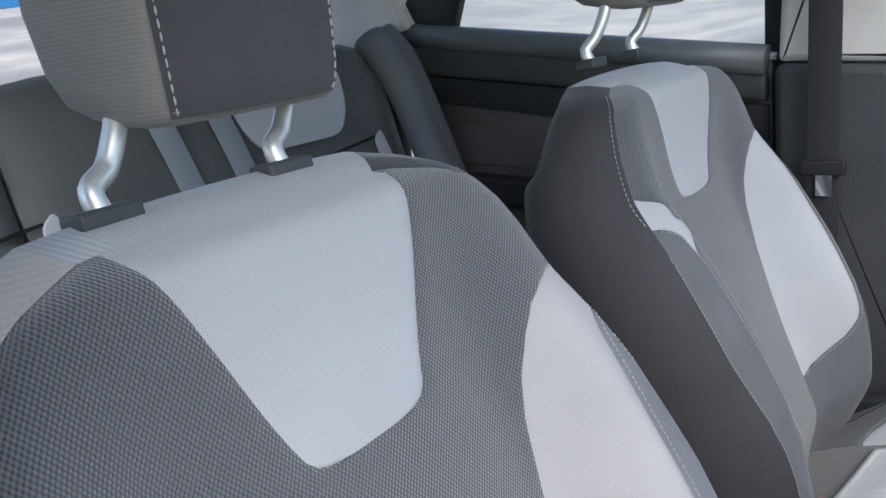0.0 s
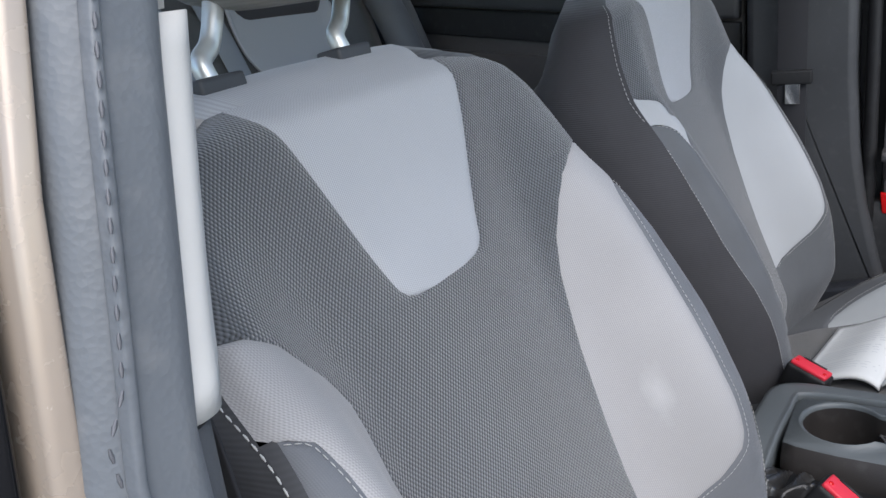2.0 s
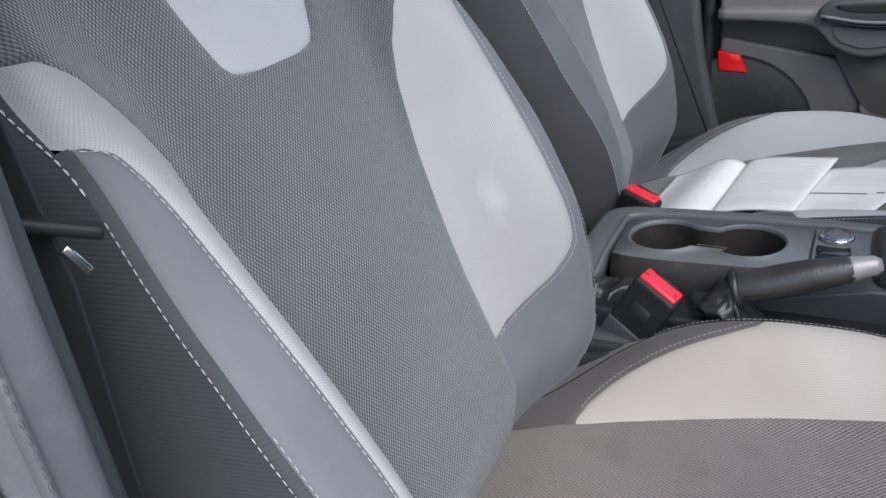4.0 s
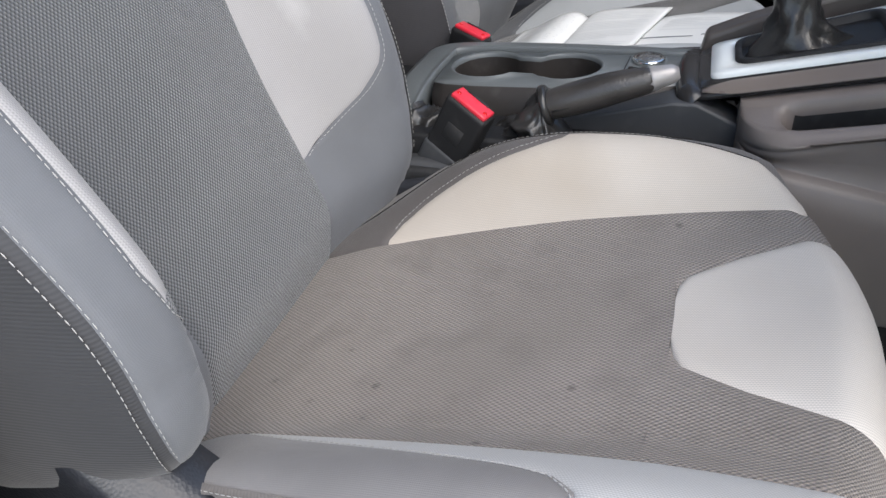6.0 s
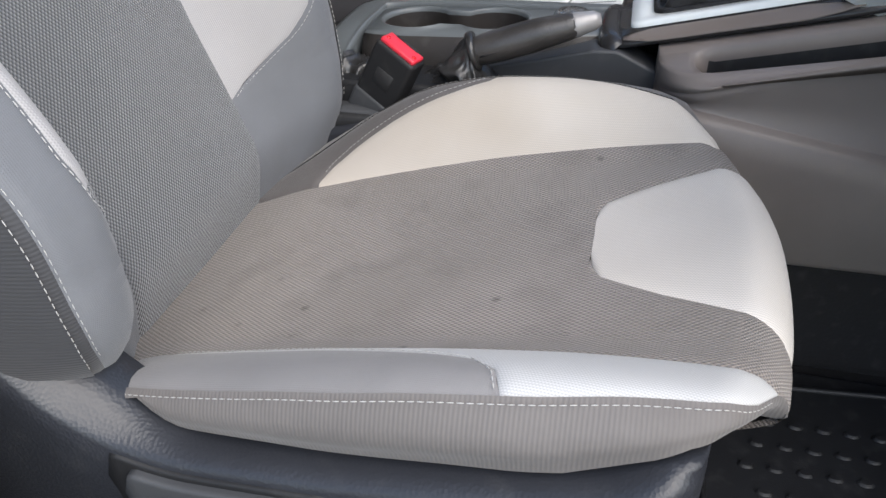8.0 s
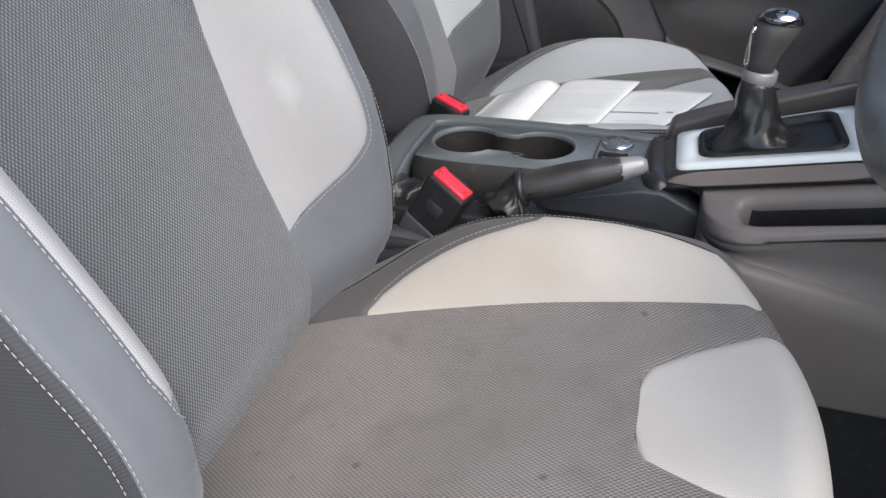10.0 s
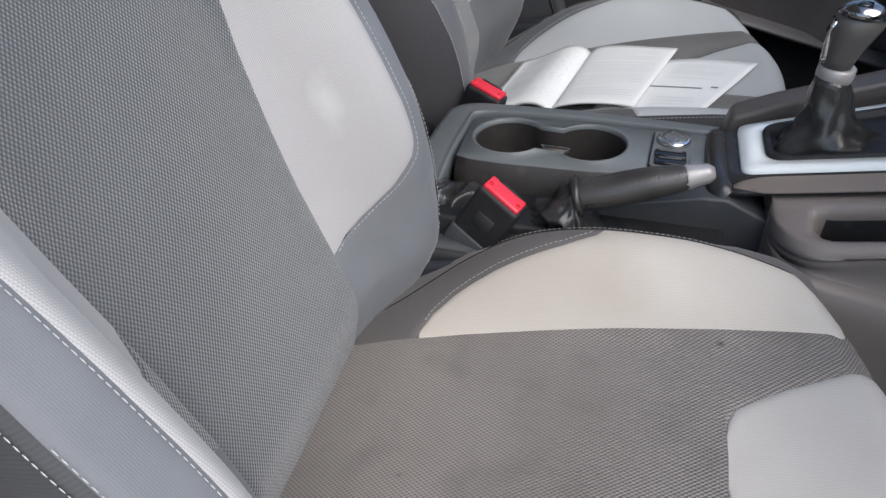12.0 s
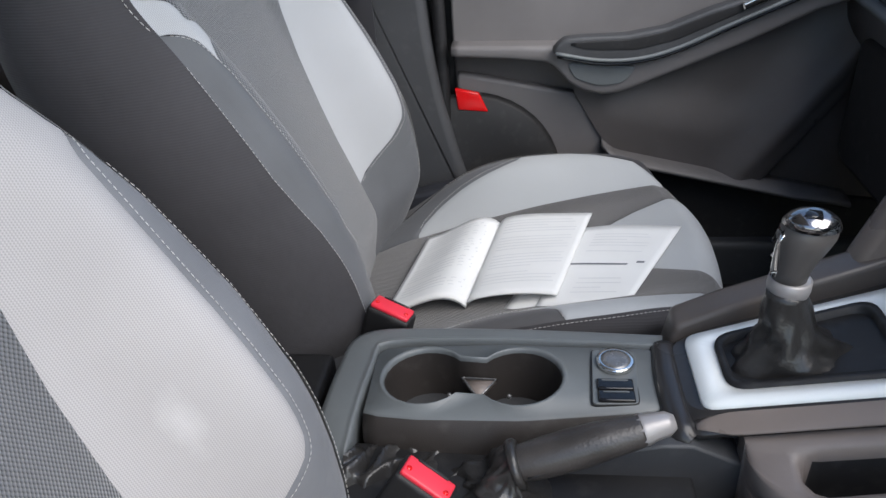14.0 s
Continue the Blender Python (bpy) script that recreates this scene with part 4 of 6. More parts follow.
# Dark ground patch, added to lessen the light bounced up through the doorway.
tagged(part("road", bm_prism([(-9, -7.0), (9, -7.0), (9, -0.48), (-9, -0.48)], 0.03, (0, 0, -0.022), "z"), M_TARMAC), "dark tarmac added beside the doorway to cut bounced light", "road", kind="structure")
floor = sheet("floor", [(-1.3, -0.34), (1.25, -0.34), (1.25, 1.06), (-1.3, 1.06)], 0.27, M_CARPET, "black car floor carpet", "floor", 0.05)
tagged(part("sill", bm_prism(round_outline([(-0.34, 0.22), (-0.34, 0.36), (-0.37, 0.385), (-0.44, 0.36), (-0.46, 0.22)], 0.02), 2.3, (-1.1, 0, 0), "x", 0), M_PLASTIC), "dark plastic door sill trim", "sill", kind="structure")
roof_out = [(-1.35, -0.22), (-1.2, -0.30), (0.15, -0.30), (0.25, -0.25), (0.25, 0.97), (0.15, 1.02), (-1.2, 1.02), (-1.35, 0.94)]
tagged(part("ceiling", bm_prism(roof_out, 0.04, (0, 0, 1.52), "z"), M_ROOF), "cream cloth headlining", "ceiling", kind="structure")

tagged(part("sill", bm_box((2.3, 0.08, 0.12), (0.05, 1.075, 0.30), 0.015)  , M_PLASTIC), "dark plastic door sill trim", "sill", kind="structure")

# far side: rear door, centre pillar, front door
rear_door = thing("rear_door", (-0.55, 1.08, 0.30), "closed rear passenger door with dark grey trim panel", "car door", kind="structure")
belt = lambda x: 1.062 - 0.150 * (x + 0.19)
prof = [(-0.98, 0.32), (-0.205, 0.32), (-0.205, belt(-0.2)), (-0.98, belt(-0.98))]
part("trim_panel", bm_prism(prof, 0.05, (0, 1.065, 0), "y", 0.006), M_PLASTIC2, rear_door)
top = [Vector((x, 1.045, belt(x) - 0.004)) for x in (-1.02, -0.8, -0.6, -0.4, -0.21)]
part("window_ledge", bm_tube(top, 0.026, 12, 1.0), M_DECK, rear_door, "soft grey window ledge")
part("upper_pad", bm_prism([(-1.0, belt(-1.0) - 0.09), (-0.21, belt(-0.21) - 0.075), (-0.21, belt(-0.21) - 0.02), (-1.0, belt(-1.0) - 0.02)], 0.03, (0, 1.04, 0), "y", 0.01), M_PLASTIC, rear_door)
part("dark_band", bm_prism([(-0.98, belt(-1.0) - 0.155), (-0.21, belt(-0.21) - 0.145), (-0.21, belt(-0.21) - 0.08), (-0.98, belt(-1.0) - 0.095)], 0.012, (0, 1.056, 0), "y", 0.004), M_SOFT, rear_door)
part("armrest", bm_prism(round_outline([(-0.9, 0.80), (-0.21, 0.76), (-0.21, 0.82), (-0.9, 0.865)], 0.02), 0.05, (0, 1.02, 0), "y", 0.012), M_SOFT, rear_door)
part("lower_pad", bm_prism(round_outline([(-0.92, 0.885), (-0.22, 0.835), (-0.22, 0.90), (-0.92, 0.985)], 0.01), 0.012, (0, 1.058, 0), "y", 0.004), M_PLASTIC2, rear_door)
part("glass", bm_prism([(-0.86, belt(-0.86)), (-0.2, belt(-0.2)), (-0.2, 1.5), (-0.70, 1.5)], 0.004, (0, 1.075, 0), "y"), M_GLASS, rear_door).visible_shadow = False
part("window_channel", bm_prism([(-0.88, belt(-0.86) - 0.004), (-0.2, belt(-0.2) - 0.004), (-0.2, belt(-0.2) + 0.008), (-0.88, belt(-0.86) + 0.008)], 0.012, (0, 1.062, 0), "y"), M_SILVER, rear_door, "bright window channel strip")
part("quarter_post", bm_prism([(-1.02, belt(-1.0)), (-0.86, belt(-0.86)), (-0.72, 1.5), (-0.80, 1.5)], 0.03, (0, 1.05, 0), "y", 0.006), M_BLACK, rear_door)

pillar = thing("far_pillar", (-0.12, 1.08, 0.30), "far centre pillar, cream above and dark grey below", "pillar", kind="structure")
part("upper_trim", bm_prism(round_outline([(-0.19, 1.058), (0.0, 1.044), (-0.02, 1.52), (-0.17, 1.52)], 0.01), 0.07, (0, 1.03, 0), "y", 0.012), M_CREAM, pillar, "cream upper pillar trim")
part("lower_trim", bm_prism(round_outline([(-0.19, 0.32), (0.11, 0.32), (0.065, 0.45), (0.035, 0.55), (0.012, 0.65), (-0.004, 0.75), (-0.014, 0.88), (-0.018, 1.042), (-0.195, 1.056)], 0.02), 0.075, (0, 1.02, 0), "y", 0.014), M_PLASTIC, pillar, "dark grey lower pillar trim")
part("seal", bm_tube([(0.012, 1.045, 0.33), (0.012, 1.045, 0.7), (0.006, 1.045, 1.1), (-0.01, 1.03, 1.5)], 0.011, 10), M_BLACK, pillar, "black rubber door seal")

part("door_gap", bm_box((0.07, 0.02, 1.25), (0.01, 1.098, 0.92), 0.002), M_BLACK, pillar)
part("door_gap", bm_box((0.05, 0.02, 1.25), (-0.20, 1.098, 0.92), 0.002), M_BLACK, pillar)
front_door = thing("front_door", (0.5, 1.08, 0.30), "closed passenger door, grey trim with dark pull pod", "car door", kind="structure")
part("trim_panel", bm_prism([(0.03, 0.32), (1.05, 0.30), (1.05, 1.0), (0.03, 1.045)], 0.05, (0, 1.075, 0), "y", 0.006), M_DOORLOW, front_door)
part("ledge", bm_tube([(0.03, 1.06, 1.035), (0.3, 1.055, 1.01), (0.7, 1.05, 0.97), (1.05, 1.05, 0.93)], 0.03, 12), M_DOOR, front_door)
part("glass", bm_prism([(0.03, 1.05), (1.0, 0.95), (0.55, 1.5), (0.0, 1.5)], 0.004, (0, 1.09, 0), "y"), M_GLASS, front_door).visible_shadow = False
up = round_outline([(0.032, 0.722), (0.40, 0.735), (0.85, 0.855), (0.85, 0.965), (0.032, 1.03)], 0.008, 3)
part("upper_pad", bm_prism(up, 0.035, (0, 1.040, 0), "y", 0.004), M_DOOR, front_door, "grey soft upper pad")
def door_bar(name, xs, low, high, y0, y1, r, mat, label):
    """A bar along the door whose lower and upper lines are tables of (x, z)."""
    secs = []
    for x in xs:
        zl, zh = lerp_table(x, *low), lerp_table(x, *high)
        secs.append([Vector((x, y, z)) for y, z in round_outline([(y0, zl), (y0, zh), (y1, zh), (y1, zl)], min(r, (zh - zl) * 0.4), 5)])
    return part(name, bm_loft(secs), mat, front_door, label)


arm_low = ((0.032, 0.125, 0.190, 0.205, 0.222, 0.245, 0.279, 0.31, 0.337, 0.415, 0.506, 0.60, 0.85), (0.735, 0.728, 0.720, 0.708, 0.686, 0.671, 0.662, 0.666, 0.677, 0.708, 0.746, 0.79, 0.85))
arm_high = ((0.032, 0.20, 0.37, 0.49, 0.60, 0.85), (0.752, 0.748, 0.765, 0.80, 0.84, 0.89))
door_bar("armrest", span(0.032, 0.85, 60), arm_low, arm_high, 1.005, 1.060, 0.012, M_DOOR, "grey armrest")
pod_low = ((0.197, 0.205, 0.235, 0.269, 0.30, 0.331, 0.36, 0.39, 0.462, 0.535, 0.625), (0.742, 0.737, 0.730, 0.727, 0.726, 0.728, 0.734, 0.744, 0.776, 0.807, 0.842))
pod_high = ((0.197, 0.205, 0.215, 0.24, 0.311, 0.37, 0.434, 0.55, 0.625), (0.746, 0.757, 0.764, 0.766, 0.767, 0.777, 0.802, 0.838, 0.862))
door_bar("pull_pod", span(0.197, 0.625, 50), pod_low, pod_high, 0.985, 1.012, 0.006, M_PLASTIC, "charcoal pull pod")
rec_low = ((0.222, 0.24, 0.269, 0.328, 0.385, 0.455, 0.53, 0.56), (0.755, 0.748, 0.745, 0.744, 0.757, 0.787, 0.817, 0.832))
rec_high = ((0.222, 0.24, 0.311, 0.365, 0.43, 0.56), (0.757, 0.760, 0.761, 0.770, 0.795, 0.836))
# Black bar on the pod face paints the dark inside of the recess.
door_bar("pull_recess_shade", span(0.224, 0.558, 30), rec_low, rec_high, 0.9835, 0.99, 0.002, M_BLACK, "black strip standing for shade in the pull recess")
part("pull_strip", bm_tube(spline([(0.200, 0.984, 0.742), (0.269, 0.981, 0.7305), (0.331, 0.981, 0.7315), (0.39, 0.981, 0.747), (0.462, 0.981, 0.779), (0.535, 0.982, 0.810), (0.61, 0.985, 0.840)], 6), 0.0032, 8), M_DECK, front_door, "thin satin grey strip")
# Black tube draws the shadow line under the grey strip.
part("pull_shadow", bm_tube(spline([(0.203, 0.988, 0.736), (0.269, 0.986, 0.7235), (0.331, 0.986, 0.7245), (0.39, 0.986, 0.740), (0.462, 0.986, 0.772), (0.535, 0.987, 0.803), (0.61, 0.990, 0.833)], 6), 0.0030, 8), M_GLOSS, front_door, "gloss black strip standing for shadow below the pull strip")
part("door_release", bm_box((0.05, 0.012, 0.012), (0.50, 0.982, 0.815), 0.003, 2, Matrix.Rotation(radians(-22), 4, "Y")), M_CHROME, front_door, "chrome door release")
part("grip_cup", bm_prism(round_outline([(0.219, 0.722), (0.231, 0.695), (0.273, 0.680), (0.313, 0.685), (0.332, 0.713), (0.27, 0.716)], 0.012, 5), 0.006, (0, 1.001, 0), "y", 0.002), M_DECK, front_door, "smooth slate grip cup")

verts, faces = [], []
NX, NZ = 44, 26
for i in range(NX + 1):
    x = 0.235 + 0.475 * i / NX
    z0 = lerp_table(x, (0.235, 0.27, 0.297, 0.423, 0.567, 0.71), (0.655, 0.595, 0.551, 0.520, 0.486, 0.452))
    z1 = lerp_table(x, (0.235, 0.32, 0.41, 0.50, 0.60, 0.71), (0.70, 0.69, 0.725, 0.76, 0.80, 0.84))
    for j in range(NZ + 1):
        z = z0 + (z1 - z0) * j / NZ
        # distance from the slanting edge that runs up towards the dashboard
        d = ((x - 0.566) * 0.814 - (z - 0.4915) * 0.580)
        bulge = 0.026 * math.exp(-((d + 0.040) / 0.026) ** 2) + 0.010 * math.exp(-(d / 0.007) ** 2)
        drop = 0.030 * smooth(d / 0.02)
        hollow = 0.018 * smooth((z - z0 - 0.05) / 0.10) * smooth(-(d + 0.06) / 0.08)
        verts.append((x, 1.048 - bulge + drop + hollow, z))
faces = [(i * (NZ + 1) + j, (i + 1) * (NZ + 1) + j, (i + 1) * (NZ + 1) + j + 1, i * (NZ + 1) + j + 1) for i in range(NX) for j in range(NZ)]
put("map_pocket", mesh_of("map_pocket", verts, faces, M_DOORLOW), front_door, "dark taupe moulded lower door panel")
secs = []
for x in span(0.285, 0.72, 40):
    z = soft_table(x, (0.285, 0.297, 0.315, 0.423, 0.567, 0.73), (0.572, 0.553, 0.5455, 0.5195, 0.486, 0.447), 0.012)
    out = 0.022 * smooth((x - 0.285) / 0.03) * (1 - 0.6 * smooth((x - 0.60) / 0.12))
    secs.append([Vector((x, y, z + dz)) for y, dz in ((1.07, 0.002), (1.048, 0.002), (1.036 - out * 0.3, 0.001), (1.032 - out, -0.002), (1.030 - out, -0.006), (1.034 - out, -0.011), (1.06, -0.016), (1.07, -0.016))])
# The ledge takes the lighter door grey, for the light on its top.
part("pocket_edge", bm_loft(secs), M_DOOR, front_door, "ledge below the moulded panel, paler for light from above")
# Door foot coloured black to carry the shade cast by the ledge.
part("shaded_kick_panel", bm_prism([(0.29, 0.545), (0.72, 0.44), (0.90, 0.42), (0.90, 0.33), (0.29, 0.33)], 0.03, (0, 1.060, 0), "y", 0.004), M_SOFT, front_door, "lower door panel blackened for shade under the ledge")
part("lower_pad", bm_prism(round_outline([(0.034, 0.692), (0.124, 0.674), (0.240, 0.650), (0.300, 0.556), (0.325, 0.540), (0.325, 0.42), (0.034, 0.42)], 0.012, 4), 0.026, (0, 1.055, 0), "y", 0.006), M_DOOR, front_door, "warm grey lower door pad")
part("speaker_swell", bm_lathe([(0.16, 0.0), (0.15, 0.006), (0.10, 0.012), (0, 0.014)], (0.055, 1.050, 0.50), Matrix.Rotation(radians(90), 4, "X"), 40), M_SOFT, front_door, "dark round speaker swell")
part("reflector", bm_prism([(0.031, 0.670), (0.072, 0.661), (0.088, 0.626), (0.035, 0.631)], 0.01, (0, 1.039, 0), "y", 0.003), M_REFL, front_door, "red edge reflector")

# near side pillar with its seal, and the open doorway
near = thing("near_pillar", (-0.1, -0.36, 0.30), "near centre pillar with cream trim and rubber seal", "pillar", kind="structure")


def column(name, sect, z0, z1, mat, label="", bulge=0.0):
    secs = []
    for i in range(13):
        z = z0 + (z1 - z0) * i / 12
        lift = 0.5 * (z - 1.02 + math.sqrt((z - 1.02) ** 2 + 0.0016))
        secs.append([Vector((x - 0.10 * lift, y + 0.30 * lift, z)) for x, y in sect])
    return part(name, bm_loft(secs), mat, near, label)


column("upper_trim", round_outline([(-0.045, -0.341), (-0.045, -0.352), (-0.10, -0.356), (-0.2, -0.356), (-0.2, -0.318), (-0.075, -0.316)], 0.005), 1.022, 1.135, M_CREAM, "cream upper pillar trim")
column("upper_trim", round_outline([(-0.048, -0.345), (-0.047, -0.352), (-0.10, -0.356), (-0.2, -0.356), (-0.2, -0.328), (-0.085, -0.328)], 0.005), 1.136, 1.52, M_CREAM, "cream upper pillar trim")
column("lower_trim", round_outline([(-0.048, -0.343), (-0.046, -0.352), (-0.10, -0.356), (-0.2, -0.356), (-0.2, -0.325), (-0.085, -0.322)], 0.004), 0.33, 1.020, M_PLASTIC, "charcoal lower pillar trim")
column("seal", round_outline([(-0.060, -0.352), (-0.043, -0.351), (-0.036, -0.358), (-0.036, -0.376), (-0.043, -0.386), (-0.060, -0.386)], 0.008), 0.33, 1.52, M_SEAL, "dark rubber door seal")
column("seal_bead", round_outline([(-0.037, -0.3745), (-0.033, -0.3755), (-0.033, -0.3785), (-0.038, -0.3795)], 0.0015), 0.33, 1.52, M_SEAL)
column("body_flange", round_outline([(-0.07, -0.387), (-0.044, -0.387), (-0.046, -0.395), (-0.07, -0.397)], 0.003), 0.25, 1.52, M_PAINT, "pale bronze painted door frame")
column("outer_skin", round_outline([(-0.06, -0.399), (-0.05, -0.40), (-0.07, -0.425), (-0.30, -0.44), (-0.30, -0.41)], 0.006), 0.25, 1.52, M_GLOSS, "dark glossy outer body panel")
zz = [0.34 + 0.7 * i / 40 for i in range(41)]
stitches("bead_ribs", [(-0.0325, -0.377, z) for z in zz] + [(-0.0325 - 0.10 * q, -0.377 + 0.30 * q, 1.02 + q) for q in (0.03, 0.1, 0.2, 0.35, 0.48)], near, 0.004, 0.003, 0.0007, label="ribbed seal bead", mat=M_RIB)
part("belt_guide", bm_box((0.05, 0.03, 0.075), (-0.165, -0.282, 1.24), 0.012, 3), M_CREAM, near, "cream belt guide cover")
db = thing("seat_belt", (-0.12, -0.30, 0.9), "charcoal driver seat belt hanging beside the pillar", "seat belt", "front belts")
part("webbing", bm_ribbon([(-0.165, -0.285, 1.24), (-0.140, -0.303, 1.06), (-0.110, -0.309, 0.98), (-0.100, -0.310, 0.9), (-0.105, -0.311, 0.82), (-0.11, -0.315, 0.6), (-0.115, -0.318, 0.42)], (-1, 0.1, 0), 0.047, 0.002), M_BELT, db)
part("tongue_cover", bm_box((0.010, 0.034, 0.006), (-0.076, -0.311, 0.927), 0.0025, 3, Matrix.Rotation(radians(-35), 4, "Z") @ Matrix.Rotation(radians(-24), 4, "X")), M_BLACK, db)
part("tongue", bm_box((0.002, 0.0045, 0.015), (-0.075, -0.309, 0.911), 0.001, 2, Matrix.Rotation(radians(-30), 4, "Z") @ Matrix.Rotation(radians(25), 4, "X")), M_CHROME, db, "steel belt tongue")

# Unseen rear door, added to keep light off the seat's outer side.
near_door = thing("near_rear_door", (-0.6, -0.38, 0.30), "unseen closed rear door added to darken the driver seat side", "car door", kind="structure")
part("trim_panel", bm_box((0.80, 0.05, 0.72), (-0.615, -0.365, 0.66), 0.012), M_PLASTIC, near_door)
part("glass", bm_prism([(-0.98, 1.03), (-0.22, 1.02), (-0.24, 1.50), (-0.80, 1.50)], 0.004, (0, -0.36, 0), "y"), M_GLASS, near_door).visible_shadow = False

# ---- rear seat ----
rear = thing("rear_bench", (-0.85, 0.36, 0.28), "grey cloth rear bench with pale panels", "bench seat")
def bench_back(y0, y1, name):
    sec = []
    for i in range(17):
        y = y0 + (y1 - y0) * i / 16
        e = abs(i - 8) / 8
        k = 0.012 * e ** 6
        sec.append([Vector((-0.84 - k, y, 0.55)), Vector((-0.86 - k, y, 0.72)), Vector((-0.90 - k, y, 0.88)), Vector((-0.935 - k, y, 1.03)), Vector((-0.955 - k, y, 1.12 - k)), Vector((-0.98, y, 1.165 - 2 * k)), Vector((-1.02, y, 1.185 - 2 * k)), Vector((-1.07, y, 1.16 - k)), Vector((-1.10, y, 1.08)), Vector((-1.12, y, 0.5))])
    return part(name, bm_loft(sec), M_BENCH, rear)


def bench_x(z):
    return lerp_table(z, (0.55, 0.72, 0.88, 1.03, 1.12, 1.165), (-0.84, -0.86, -0.90, -0.935, -0.955, -0.98))


bench_back(-0.30, 0.116, "backrest")
bench_back(0.122, 0.92, "backrest")
part("bench", bm_box((0.50, 1.30, 0.20), (-0.66, 0.36, 0.50), 0.05, 4), M_BENCH, rear)
for y in (-0.05, 0.64):
    lev = []
    for z, hw, d in ((1.085, 0.08, 0.02), (1.10, 0.11, 0.035), (1.15, 0.125, 0.045), (1.22, 0.125, 0.05), (1.27, 0.115, 0.045), (1.30, 0.08, 0.02)):
        lev.append([Vector((-0.985 + a, y + b, z)) for a, b in round_outline([(d, -hw), (d, hw), (-d, hw), (-d, -hw)], 0.025, 4)])
    part("headrest", bm_loft(lev), M_HEADF, rear, "charcoal cloth rear headrest")
    pts = round_outline([(y - 0.14, 1.15), (y + 0.14, 1.15), (y + 0.135, 1.06), (y + 0.10, 1.005), (y - 0.10, 1.005), (y - 0.135, 1.06)], 0.06, 6)
    bm = bm_prism(pts, 0.008, (0, 0, 0), "x", 0.003)
    for v in bm.verts:
        v.co.x += bench_x(v.co.z) + 0.001
    part("pale_panel", bm, M_LIGHT, rear, "pale grey cloth panel")
    pts = round_outline([(y + 0.20, 0.72), (y + 0.27, 0.72), (y + 0.21, 1.0), (y + 0.185, 0.98)], 0.012, 4)
    bm = bm_prism(pts, 0.006, (0, 0, 0), "x", 0.002)
    for v in bm.verts:
        v.co.x += bench_x(v.co.z) + 0.001
    part("pale_strip", bm, M_LIGHT, rear, "pale grey cloth strip")
    part("seam", bm_tube([(bench_x(0.955) + 0.001, y - 0.17, 0.955), (bench_x(0.965) + 0.002, y, 0.965), (bench_x(0.985) + 0.001, y + 0.19, 0.985)], 0.003, 6), M_SOFT, rear)
part("side_bolster", bm_tube(spline([(-0.80, 0.955, 0.60), (-0.83, 0.955, 0.78), (-0.885, 0.95, 0.96), (-0.935, 0.94, 1.10), (-0.99, 0.93, 1.18)], 5), 0.045, 14, 0.8), M_GREY, rear, "slate grey side bolster")
part("side_bolster", bm_tube(spline([(-0.82, 1.02, 0.60), (-0.85, 1.02, 0.78), (-0.90, 1.015, 0.96), (-0.95, 1.0, 1.12), (-1.0, 0.99, 1.19)], 5), 0.032, 14, 0.8), M_GREY, rear, "slate grey side bolster")
shelf = tagged(part("parcel_shelf", bm_box((0.42, 1.25, 0.02), (-1.33, 0.36, 1.08), 0.006), M_PLASTIC), "dark parcel shelf behind rear seat", "shelf", kind="structure")
for y in (0.36, 0.47):
    bl = thing("rear_seat_belt", (-0.93, y, 0.75), "slate grey rear seat belt webbing", "seat belt", "rear belts")
    part("webbing", bm_ribbon(spline([(-0.83, y + 0.06, 0.70), (-0.905, y + 0.03, 0.93), (-0.945, y, 1.10), (-0.99, y - 0.01, 1.19), (-1.06, y - 0.01, 1.185)], 6), (0, 1, 0.1), 0.045, 0.002), M_BELTG, bl)

# rear end and tail window
tail = thing("tail", (-1.6, 0.36, 0.3), "rear of the cabin with tail window frame", "car body", kind="structure")
part("tail_panel", bm_box((0.04, 1.40, 0.80), (-1.60, 0.36, 0.68), 0.01), M_PLASTIC, tail)
for y, s in ((-0.30, -1), (1.02, 1)):
    part("quarter_trim", bm_prism([(-1.62, 0.3), (-1.02, 0.3), (-1.02, 1.16), (-1.62, 1.10)], 0.04, (0, y, 0), "y", 0.006), M_PLASTIC, tail)
    part("tail_pillar", bm_prism([(-1.45, 1.10), (-1.02, 1.16), (-0.95, 1.19), (-1.12, 1.54), (-1.38, 1.54)], 0.05, (0, y, 0), "y", 0.01), M_CREAM, tail)

# ---- centre console ----
console = thing("centre_console", (0.2, 0.35, 0.28), "dark grey centre console with twin cup holder", "console", kind="")
deckz = lambda x: 0.6035 + 0.05 * x
lower = round_outline([(-0.20, 0.235), (-0.06, 0.212), (0.33, 0.205), (0.33, 0.475), (-0.20, 0.475)], 0.03, 5)
part("tunnel", bm_prism(lower, 0.27, (0, 0, 0.28), "z", 0.01), M_PLASTIC, console)
# cup deck with a figure-of-eight hole
def near_edge(x):
    return lerp_table(x, (-0.01, 0.0, 0.05, 0.15, 0.26, 0.30), (0.318, 0.313, 0.306, 0.302, 0.310, 0.316))


def far_edge(x):
    return lerp_table(x, (-0.01, 0.01, 0.12, 0.28, 0.30), (0.405, 0.413, 0.414, 0.398, 0.395))


bm = bmesh.new()
hole = []
n = 20
for cx, cy, a0, a1 in ((0.146, 0.3605, -2.45, 2.45), (0.054, 0.3645, 0.69, 5.59)):
    for i in range(n + 1):
        an = a0 + (a1 - a0) * i / n
        hole.append((cx + 0.0425 * math.cos(an), cy + 0.0405 * math.sin(an)))
cen = Vector((0.10, 0.3625))
outer = []
